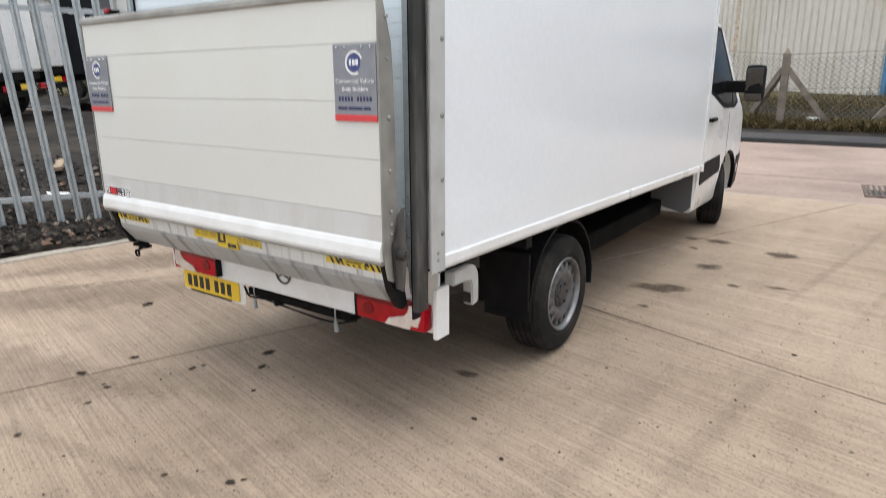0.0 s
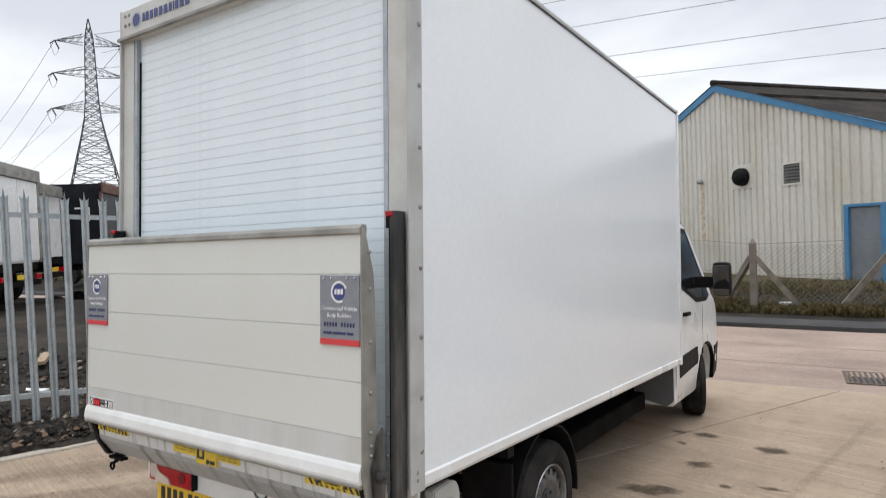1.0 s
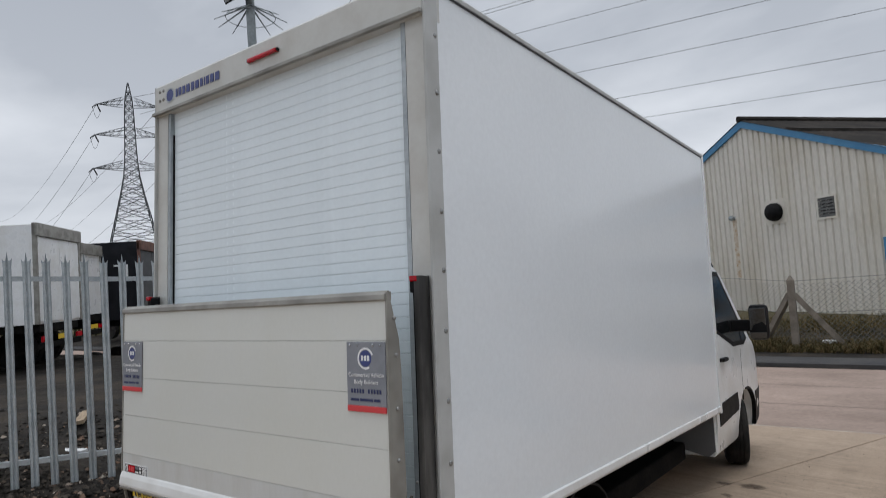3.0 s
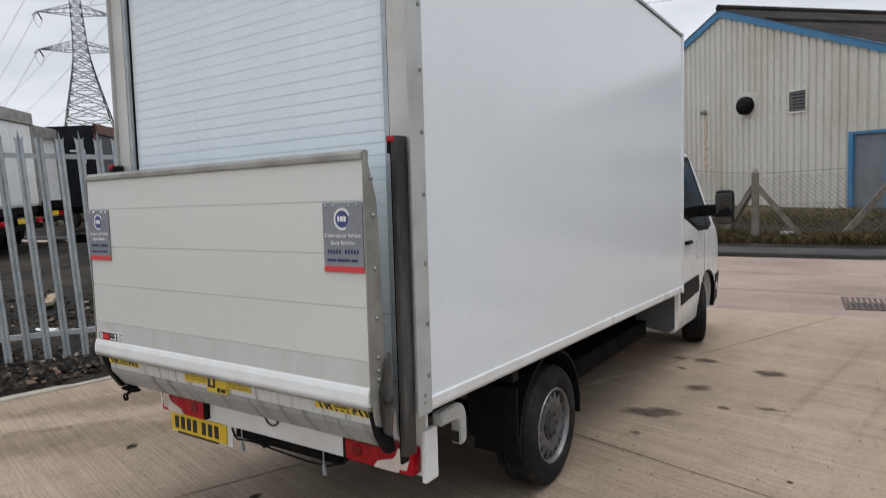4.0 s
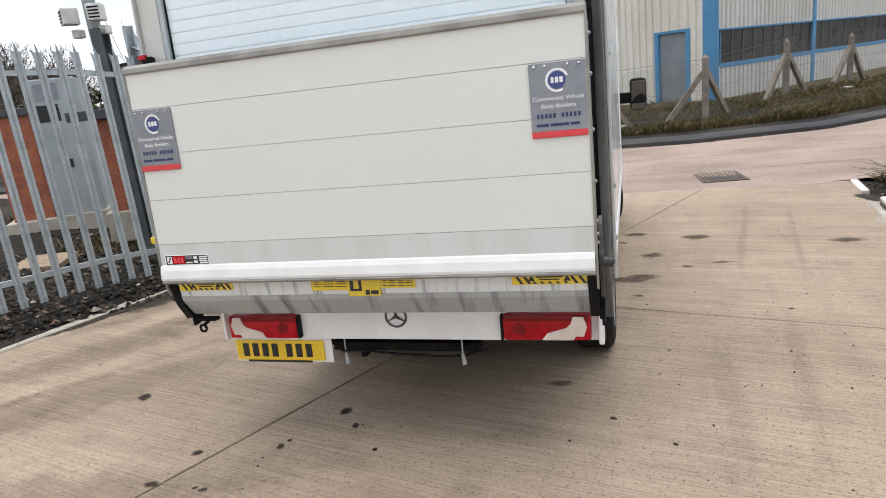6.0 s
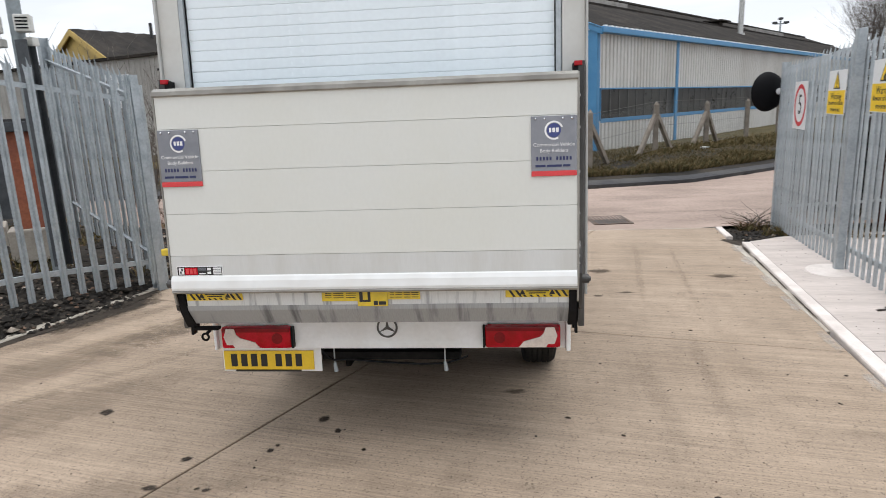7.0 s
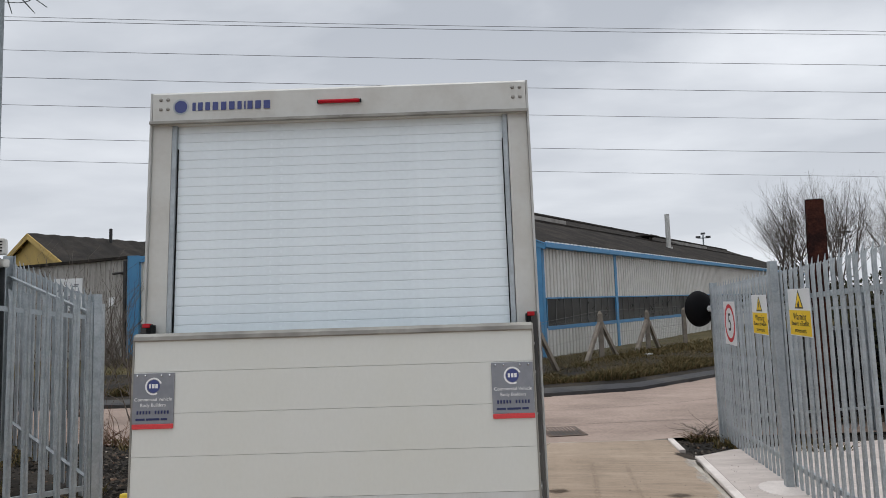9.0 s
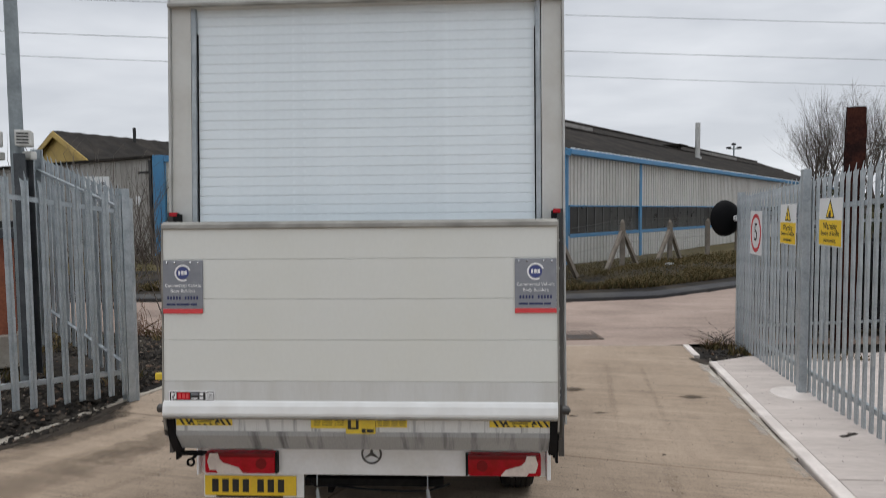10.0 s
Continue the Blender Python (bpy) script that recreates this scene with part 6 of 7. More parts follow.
def chain_link(a, b, h=1.5):
    """Diamond mesh between two posts."""
    bm = bmesh.new()
    a2, b2 = Vector(a[:2]), Vector(b[:2])
    run = (b2 - a2)
    n = int(run.length / 0.11)
    za, zb = verge_z(a[1] - far_kerb(a[0])), verge_z(b[1] - far_kerb(b[0]))

    def at(s, t):
        q = a2 + run * s
        return Vector((q.x, q.y, za + (zb - za) * s + t))
    r = 0.004
    rows = int(h / 0.11)
    for i in range(n):
        for j in range(rows):
            s0, s1 = i / n, (i + 1) / n
            t0, t1 = 0.05 + j * 0.11, 0.05 + (j + 1) * 0.11
            for p, q in (((s0, t0), (s1, t1)), ((s1, t0), (s0, t1))):
                A, B = at(*p), at(*q)
                up = Vector((0, 0, r))
                bm.faces.new([bm.verts.new(c) for c in (A - up, B - up, B + up, A + up)])
    for t in (0.08, 0.8, h + 0.05):
        A, B = at(0, t), at(1, t)
        up = Vector((0, 0, 0.005))
        bm.faces.new([bm.verts.new(c) for c in (A - up, B - up, B + up, A + up)])
    ob = link("chain_link_mesh", bm, WIRE)
    return tagged(ob, "sagging wire chain-link mesh between concrete posts", "wire fence", kind="stuff")


for a, b in zip(POSTS[:6], POSTS[1:6]):
    chain_link(a, b)


# ---- lamp and camera pole behind the fence ----
OFF_WHITE = material("weathered_white_plastic", (0.62, 0.61, 0.57), 0.45, second=(0.50, 0.49, 0.45), scale=8, var=0.05, bump=0.04)
POLE = material("dull_pole_steel", (0.26, 0.29, 0.30), 0.55, 0.3, second=(0.20, 0.225, 0.235), scale=4, fine=30, var=0.1, bump=0.06)
PX, PY, PZ = -4.40, 3.75, 0.36


def camera_pole():
    p = thing("camera_pole", "grey steel pole with floodlights, loudspeaker horn and dome camera", "pole", Matrix.Translation((PX, PY, PZ)))
    z0 = -PZ
    bm = bmesh.new()
    tube(bm, (0, 0, -0.3), (0, 0, 5.75), 0.072, 0.06, 14)
    tube(bm, (0, 0, 5.75), (0, 0, 8.6), 0.026, 0.024, 10)
    part("shaft", bm, POLE, p, smooth=40)
    block("access_panel", (0.01, -0.078, 0.75), (0.075, -0.03, 1.05), SIGN_FACE, p, 0.004, "small pale access panel")
    # climbing guard
    bm = bmesh.new()
    for k in range(11):
        a = 2 * math.pi * k / 11 + 0.2
        d = Vector((math.cos(a), math.sin(a), 0))
        tube(bm, d * 0.06 + Vector((0, 0, 5.52)), d * 0.48 + Vector((0, 0, 5.30)), 0.014, 0.005, 5)
    n = 28
    for k in range(n):
        a, b = 2 * math.pi * k / n, 2 * math.pi * (k + 1) / n
        tube(bm, (0.33 * math.cos(a), 0.33 * math.sin(a), 5.37), (0.33 * math.cos(b), 0.33 * math.sin(b), 5.37), 0.005, seg=5)
    part("climbing_guard", bm, POLE, p, "spiked steel climbing guard")
    view = Vector((6.8, -5.3, 0)).normalized()
    side = Vector((view.y * -1, view.x, 0)) * -1

    def facing(at, d, tilt=0.0):
        return Matrix.Translation(at) @ Matrix.Rotation(math.atan2(d.y, d.x) + math.pi / 2, 4, "Z") @ Matrix.Rotation(radians(tilt), 4, "X")
    # upper floodlights
    for at, d, tilt in (((0.10, -0.13, 5.68), Vector((0.9, -0.45, 0)), 12), ((-0.14, -0.16, 5.72), Vector((-0.1, -1, 0)), 20)):
        bm = bmesh.new()
        prism(bm, [(-0.09, -0.11), (-0.10, 0.10), (0.06, 0.06), (0.06, -0.06)], "x", -0.14, 0.14)
        fl = part("floodlight", bm, BLACK, p, "dark floodlight with pale glass")
        fl.matrix_local = facing(at, d, tilt)
        bm = bmesh.new()
        prism(bm, [(-0.094, -0.09), (-0.104, 0.08), (-0.098, 0.08), (-0.088, -0.09)], "x", -0.12, 0.12)
        part("glass", bm, CLEAR_GREY, fl)
    # horn
    bm = bmesh.new()
    lathe(bm, [(0.0, 0.105), (0.02, 0.10), (0.10, 0.06), (0.17, 0.045), (0.18, 0.0)], (0, 0, 0), 24)
    lathe(bm, [(0.004, 0.10), (0.07, 0.045), (0.04, 0.026), (0.04, 0.0)], (0, 0, 0), 20)
    h = part("horn", bm, DARK_CAP, p, "dark loudspeaker horn", 40)
    h.matrix_local = Matrix.Translation((0.09, -0.09, 6.00)) @ Matrix.Rotation(math.atan2(0.61, -0.79), 4, "Z")
    bm = bmesh.new()
    tube(bm, (-0.04, -0.03, 5.9), (-0.04, -0.03, 6.12), 0.05)
    part("bracket", bm, OFF_WHITE, p)
    # dome camera on an arm
    bm = bmesh.new()
    tube(bm, (0, 0, 7.18), (-0.2, -0.27, 7.18), 0.02, seg=8)
    part("camera_arm", bm, OFF_WHITE, p)
    bm = bmesh.new()
    tube(bm, (-0.2, -0.27, 6.72), (-0.2, -0.27, 7.2), 0.105, 0.085, 18)
    d = part("dome_camera", bm, OFF_WHITE, p, "white dome camera", 40)
    bm = bmesh.new()
    bmesh.ops.create_uvsphere(bm, u_segments=16, v_segments=10, radius=0.085, matrix=Matrix.Translation((-0.2, -0.27, 6.70)))
    part("dome", bm, GLASS, d, smooth=60)
    # lower lamps
    for dx, tilt in ((0.16, 14), (-0.20, 10)):
        bm = bmesh.new()
        box(bm, (-0.075, -0.09, -0.085), (0.075, 0.08, 0.085), 0.015)
        lamp = part("security_lamp", bm, OFF_WHITE, p, "weathered white security lamp")
        lamp.matrix_local = Matrix.Translation((dx, -0.10, 2.42)) @ Matrix.Rotation(radians(25 if dx > 0 else -35), 4, "Z")
        for k in range(4):
            block("louvre", (-0.055, -0.094, -0.06 + 0.033 * k), (0.055, -0.089, -0.045 + 0.033 * k), BLACK, lamp, 0.0)
        bm = bmesh.new()
        box(bm, (dx - 0.05, -0.08, 2.20), (dx + 0.05, 0.02, 2.29), 0.015)
        part("sensor_box", bm, OFF_WHITE, p)
    return p


CLEAR_GREY = plain("pale_lamp_glass", (0.42, 0.44, 0.45), 0.15)
camera_pole()

DARK_STEEL = material("dark_grey_steel", (0.06, 0.065, 0.07), 0.6, 0.3, second=(0.09, 0.095, 0.10), scale=4, var=0.12, bump=0.06)
gp = thing("gate_post", "dark grey steel gate column", "gate post", Matrix.Translation((-4.27, 3.66, 0.2)) @ Matrix.Diagonal((0.72, 0.72, 1, 1)))
bm = bmesh.new()
prism(bm, [(-0.09, -0.09), (0.09, -0.09), (0.09, -0.075), (0.006, -0.075), (0.006, 0.075), (0.09, 0.075), (0.09, 0.09), (-0.09, 0.09), (-0.09, 0.075), (-0.006, 0.075), (-0.006, -0.075), (-0.09, -0.075)], "z", 0, 2.42)
part("column", bm, DARK_STEEL, gp)

# ---- kiosks on the bank ----
TERRA = material("terracotta_brick", (0.34, 0.11, 0.055), 0.8, second=(0.26, 0.085, 0.05), scale=5, fine=30, var=0.15, bump=0.2, spread=0.25)
CAB_GREY = material("grey_green_cabinet", (0.36, 0.40, 0.41), 0.5, second=(0.30, 0.335, 0.34), scale=3, var=0.05, bump=0.04)


def kiosk(x, y, z, turn, label):
    k = thing("kiosk", label, "kiosk", Matrix.Translation((x, y, z)) @ Matrix.Rotation(radians(turn), 4, "Z"))
    block("plinth", (-0.62, -0.32, -0.4), (0.66, 0.32, 0.02), KERB, k, 0.02, "pale concrete plinth")
    pier = block("pier", (-0.52, -0.22, 0.02), (-0.02, 0.22, 1.42), TERRA, k, 0.008, "terracotta brick pier")
    block("pier_cap", (-0.55, -0.25, 1.42), (0.0, 0.25, 1.52), DARK_STEEL, pier, 0.01, "dark cap")
    cab_ = block("cabinet", (0.0, -0.26, 0.02), (0.62, 0.26, 1.86), CAB_GREY, k, 0.015, "grey-green steel cabinet")
    block("cabinet_window", (0.10, -0.266, 1.30), (0.36, -0.258, 1.52), INK, cab_, 0.002, "dark window in a pale frame")
    block("lock_plate", (0.28, -0.266, 0.66), (0.37, -0.258, 0.78), INK, cab_, 0.002)
    block("cabinet_window", (0.12, -0.266, 1.58), (0.40, -0.258, 1.80), SIGN_GREY, cab_, 0.002)
    return k


kiosk(-6.68, 4.75, 0.42, 38, "terracotta pier with a grey steel cabinet on the bank")
bp_ = thing("brick_pier", "terracotta brick pier with a dark cap on a sandy base", "pier", Matrix.Translation((-5.24, 4.5, 0.50)) @ Matrix.Rotation(radians(35), 4, "Z"))
block("base", (-0.26, -0.22, -0.4), (0.26, 0.22, 0.0), KERB, bp_, 0.02, "sandy base")
block("shaft", (-0.14, -0.14, 0.0), (0.14, 0.14, 1.18), TERRA, bp_, 0.008)
block("cap", (-0.42, -0.22, 1.18), (0.22, 0.22, 1.30), DARK_STEEL, bp_, 0.01)
block_roof = thing("flat_roof_shed", "low grey shed with a dark flat roof behind the fence", "shed", Matrix.Translation((-9.6, 9.0, land(-9.6, 9.0))) @ Matrix.Rotation(radians(30), 4, "Z"))
block("shed_wall", (-1.3, -1.0, -0.2), (1.3, 1.0, 2.1), DARK_STEEL, block_roof, 0.01)
block("shed_roof", (-1.4, -1.1, 2.1), (1.4, 1.1, 2.22), INK, block_roof, 0.01, "dark flat roof")


# ---- lorries and trailers on the waste ground ----
CURTAIN = material("black_curtain_side", (0.012, 0.013, 0.016), 0.75, second=(0.02, 0.021, 0.025), scale=2, var=0.15, bump=0.1, spec=0.12)
BROWN = material("brown_rusty_frame", (0.15, 0.065, 0.045), 0.7, second=(0.09, 0.05, 0.04), scale=5, var=0.2, bump=0.15)
VIOLET = plain("violet_band", (0.06, 0.05, 0.28), 0.5)


def trailer(x, y, heading, length, width, z0, z1, skin, frame_mat, label, rear="doors", name="parked_trailer"):
    """A box trailer; x, y is the middle of its rear edge, heading the way that its nose points."""
    zg = land(x, y)
    t = thing(name, label, "trailer", Matrix.Translation((x, y, zg)) @ Matrix.Rotation(radians(heading - 90), 4, "Z"), "parked trailers")
    w = width / 2
    a, b = z0 - zg, z1 - zg
    block("box", (-w, 0.04, a), (w, length, b), skin, t, 0.02)
    for x0 in (-w - 0.01, w - 0.09):
        block("rear_post", (x0, 0.0, a), (x0 + 0.10, 0.08, b), frame_mat, t, 0.008)
    block("rear_header", (-w - 0.01, -0.04, b - 0.26), (w + 0.01, 0.08, b + 0.03), frame_mat, t, 0.01)
    if rear == "shutter":
        for k in range(22):
            h = (b - 0.26 - a) / 22
            block("slat", (-w + 0.1, 0.02, a + h * k + 0.006), (w - 0.1, 0.04, a + h * (k + 1)), skin, t, 0.0)
    else:
        for x0, x1 in ((-w + 0.1, -0.01), (0.01, w - 0.1)):
            block("rear_door", (x0, 0.01, a + 0.05), (x1, 0.04, b - 0.28), skin if rear == "doors" else DARK_STEEL, t, 0.006)
    block("bed", (-w + 0.15, 0.05, a - 0.18), (w - 0.15, length, a), CHASSIS, t, 0.01)
    block("bumper", (-w + 0.1, 0.0, a - 0.55), (w - 0.1, 0.08, a - 0.42), CHASSIS, t, 0.01)
    for x0 in (-w + 0.12, w - 0.42):
        block("tail_lamp", (x0, -0.03, a - 0.40), (x0 + 0.30, 0.02, a - 0.28), RED_LENS, t, 0.01)
    block("plate", (-0.26, -0.02, a - 0.38), (0.26, 0.0, a - 0.27), PLATE, t, 0.0)
    for yy in (1.5, length - 1.2):
        for s in (-1, 1):
            bm = bmesh.new()
            tube(bm, (s * (w - 0.3), yy, 0.45), (s * (w - 0.02), yy, 0.45), 0.46, seg=24)
            part("wheel", bm, RUBBER, t)
    return t


trailer(-13.74, 5.04, 226, 6.5, 2.41, 1.60, 3.83, WHITE_PAINT, FLANGE, "white box lorry body with an aluminium rear frame", "doors")
trailer(-15.4, 6.51, 226, 6.0, 1.5, 1.70, 3.58, WHITE_PAINT, FLANGE, "white box lorry body with a slatted rear door", "shutter")
black_one = trailer(-16.8, 9.02, 225, 9.0, 2.4, 1.45, 3.78, CURTAIN, BROWN, "black curtain-sided trailer with a rusty brown rear frame", "dark")
for lo, hi in (((-1.213, 0.35, 3.40), (-1.203, 0.75, 3.45)), ((-1.213, 0.35, 3.05), (-1.203, 0.42, 3.40))):
    block("marker_strip", lo, hi, SIGN_FACE, black_one, 0.0, "white reflective strip")
t = trailer(-25.5, 18.8, 200, 9, 2.4, 1.35, 3.97, WHITE_PAINT, VIOLET, "white box trailer with a violet rear edge", "doors")
block("pale_edge", (-1.0, -0.03, 1.9), (0.4, 0.01, 2.3), SIGN_FACE, t, 0.0)


# ---- pylon and power lines ----
CABLE = plain("grey_cable", (0.13, 0.135, 0.14), 0.6)
LATTICE = plain("dark_lattice_steel", (0.07, 0.075, 0.08), 0.6, 0.2)


def pylon(x, y, turn):
    p = thing("pylon", "dark steel lattice electricity pylon with three pairs of arms", "pylon", Matrix.Translation((x, y, -2)) @ Matrix.Rotation(turn, 4, "Z"))
    prof = [(0, 8.2), (9, 6.2), (16.5, 4.6), (22, 3.4), (27, 2.3), (31, 1.55), (34.5, 1.25), (38, 1.1), (41.5, 1.0), (45, 0.9), (48, 0.7), (51.6, 0.08)]
    prof = sorted(prof + [((a[0] + b[0]) / 2, (a[1] + b[1]) / 2) for a, b in zip(prof, prof[1:])])
    bm = bmesh.new()

    def bar(a, b, r=0.09):
        tube(bm, a, b, r * 0.8, seg=4)
    sq = ((-1, -1), (1, -1), (1, 1), (-1, 1))
    for (z0, w0), (z1, w1) in zip(prof, prof[1:]):
        for k in range(4):
            a, b = sq[k], sq[(k + 1) % 4]
            A0, A1 = Vector((a[0] * w0, a[1] * w0, z0)), Vector((a[0] * w1, a[1] * w1, z1))
            B0, B1 = Vector((b[0] * w0, b[1] * w0, z0)), Vector((b[0] * w1, b[1] * w1, z1))
            bar(A0, A1, 0.15)
            bar(A0, B1)
            bar(B0, A1)
            bar(A1, B1, 0.07)
            if w0 > 2:
                bar((A0 + A1) / 2, (B0 + B1) / 2, 0.06)
    part("tower", bm, LATTICE, p)
    ends = []
    for z, reach in ((46.6, 6.1), (40.0, 6.7), (32.8, 7.2)):
        for s in (-1, 1):
            bm = bmesh.new()
            w = 1.1 if z > 35 else 1.5
            tip = Vector((s * reach, 0, z))
            for yy in (-w, w):
                low, high = Vector((s * w, yy, z - 0.2)), Vector((s * w, yy, z + 1.5))
                bar(low, tip)
                bar(high, tip)
                for f in (0.25, 0.5, 0.75):
                    bar(low.lerp(tip, f), high.lerp(tip, f - 0.2), 0.06)
            for f in (0.3, 0.6):
                bar(Vector((s * w, -w, z - 0.2)).lerp(tip, f), Vector((s * w, w, z - 0.2)).lerp(tip, f + 0.1), 0.06)
            part("cross_arm", bm, LATTICE, p)
            bm = bmesh.new()
            for dx, dy in ((-0.75, -1.6), (0.6, 1.7)):
                tube(bm, tip, tip + Vector((dx, dy, -1.1)), 0.14, seg=6)
            part("insulator", bm, LATTICE, p)
            bm = bmesh.new()
            pts = [tip + Vector((-0.75 + 1.35 * f, -1.6 + 3.3 * f, -1.1 - 1.9 * math.sin(math.pi * f))) for f in np.linspace(0, 1, 9)]
            for a, b in zip(pts, pts[1:]):
                tube(bm, a, b, 0.04, seg=4)
            part("jumper_loop", bm, LATTICE, p)
            ends.append(p.matrix_world @ tip)
    return p, ends


ARM = math.atan2(0.89, 0.46)
ENDS = pylon(-130.2, 67.9, ARM)[1]


def wire(name, pts, r, label, cat="power line"):
    bm = bmesh.new()
    for a, b in zip(pts, pts[1:]):
        tube(bm, a, b, r, seg=5)
    return tagged(link(name, bm, CABLE), label, cat, "overhead lines")


def arc(a, b, sag, n=14):
    a, b = Vector(a), Vector(b)
    return [a.lerp(b, k / n) - Vector((0, 0, 4 * sag * (k / n) * (1 - k / n))) for k in range(n + 1)]


EYE9 = Vector((0.6, -2.95, 1.96))


def bearing(az, el, r):
    """A point r metres off on the ground plan, az degrees left of the van's axis and el up."""
    return EYE9 + Vector((-math.sin(radians(az)) * r, math.cos(radians(az)) * r, math.tan(radians(el)) * r))


for k, (l, r_, dl) in enumerate(((21.92, 19.2, 106), (19.86, 17.0, 118), (17.92, 15.0, 111), (15.95, 12.98, 126), (13.53, 10.51, 120), (11.89, 8.7, 137))):
    a = bearing(35.8, l, dl)
    b = bearing(-33.6, r_, (a.z - EYE9.z - 1.0) / math.tan(radians(r_)))
    out_ = b + (b - a).normalized() * 170
    far_end = ENDS[k]
    wire("power_line", [far_end] + arc(far_end, a, 0.6, 4)[1:-1] + arc(a, b, 0.25) + [out_], 0.042, "thin dark high-voltage cable across the sky")
    if k == 0:
        a2, b2 = a + Vector((0, 0, 0.55)), b + Vector((0, 0, 0.6))
        wire("power_line", arc(a2 + (a2 - b2) * 0.6, a2, 0.2, 3)[:-1] + arc(a2, b2, 0.25) + [b2 + (b2 - a2) * 1.2], 0.036, "thin dark high-voltage cable across the sky")
    s = ENDS[k]
    wire("power_line", arc(s, (-472 - 10 * (k % 2), 154 + 14 * (k % 2), 62 - 7 * k), 9), 0.04, "thin dark high-voltage cable across the sky")
wire("service_cable", arc((-17.4, 17.0, 12.6), (1.1, 4.4, 8.2), 0.2, 6) + [Vector((8.6, -0.6, 6.6))], 0.008, "thin black overhead service cable", "cable")


# ---- bare trees ----
DARK_STEEL = material("dark_painted_steel", (0.035, 0.036, 0.038), 0.6, second=(0.055, 0.055, 0.055), scale=4, var=0.1, bump=0.04)
BARK = material("grey_brown_bark", (0.085, 0.07, 0.058), 0.9, second=(0.125, 0.105, 0.088), scale=3, var=0.2, bump=0.3)


def limb(bm, a, b, r0, r1, seg=4):
    d = (b - a)
    if d.length < 1e-4:
        return
    q = d.to_track_quat("Z", "Y")
    rings = []
    for p, r in ((a, r0), (b, r1)):
        rings.append([bm.verts.new(p + q @ Vector((r * math.cos(2 * math.pi * k / seg), r * math.sin(2 * math.pi * k / seg), 0))) for k in range(seg)])
    for k in range(seg):
        j = (k + 1) % seg
        bm.faces.new((rings[0][k], rings[0][j], rings[1][j], rings[1][k]))


def bare_tree(x, y, z, h, seed, stems=1, depth=6, label="bare winter tree with a fine twiggy crown"):
    rng = random.Random(seed)
    t = thing("bare_tree", label, "tree", Matrix.Translation((x, y, z)), "bare trees")
    tb, cb = bmesh.new(), bmesh.new()

    def grow(p, d, length, r, level):
        bm = tb if level <= 1 else cb
        n = 3 if level < 3 else 2
        for i in range(n):
            d2 = (d + Vector((rng.uniform(-1, 1), rng.uniform(-1, 1), rng.uniform(-0.1, 0.8))) * 0.15).normalized()
            q = p + d2 * (length / n)
            r2 = r * (0.86 if i < n - 1 else 0.72)
            limb(bm, p, q, r, r2, 5 if level < 2 else 3)
            p, d, r = q, d2, r2
            if level < depth and (i > 0 or level > 0):
                for _ in range(rng.choice((1, 1, 2)) if level < 3 else rng.choice((1, 2))):
                    side = Vector((rng.uniform(-1, 1), rng.uniform(-1, 1), rng.uniform(0.0, 0.8))).normalized()
                    grow(p, (d * 0.75 + side * 0.72).normalized(), length * rng.uniform(0.55, 0.78), r * 0.52, level + 1)
        if level < depth:
            grow(p, d, length * 0.72, r * 0.9, level + 1)
    for s in range(stems):
        d = Vector((rng.uniform(-0.25, 0.25) * (stems > 1) , rng.uniform(-0.2, 0.2) * (stems > 1), 1)).normalized()
        grow(Vector((rng.uniform(-0.3, 0.3) * (stems > 1), rng.uniform(-0.3, 0.3) * (stems > 1), 0)), d, h * 0.30, h * 0.0135, 0)
    part("trunk", tb, BARK, t)
    part("crown", cb, BARK, t, "fine bare twigs")
    return t


first = bare_tree(27.9, 48.0, 0, 12.5, 3, 3, 5)
second = bare_tree(30.0, 46.4, 0, 12.4, 8, 3, 5)
for x, y, s, a in ((31.4, 46.0, 1.05, 40), (22.0, 58.0, 0.42, 200), (33.5, 44.0, 0.95, 20), (25.0, 56, 0.46, 300)):
    copy_thing(first if a % 40 else second, Matrix.Translation((x, y, 0)) @ Matrix.Rotation(radians(a), 4, "Z") @ Matrix.Scale(s, 4))
for x, y, s, a in ((-31.5, 23.0, 0.48, 10), (-29.6, 24.6, 0.45, 80), (-34.0, 21.5, 0.48, 160), (-37.0, 19.0, 0.43, 220), (-27.5, 26.5, 0.4, 250), (-38, 30, 0.6, 30), (-36, 26, 0.62, 120), (-34.5, 28, 0.55, 75), (-37.5, 23.5, 0.58, 310)):
    copy_thing(first if a % 40 else second, Matrix.Translation((x, y, 0)) @ Matrix.Rotation(radians(a), 4, "Z") @ Matrix.Scale(s, 4))


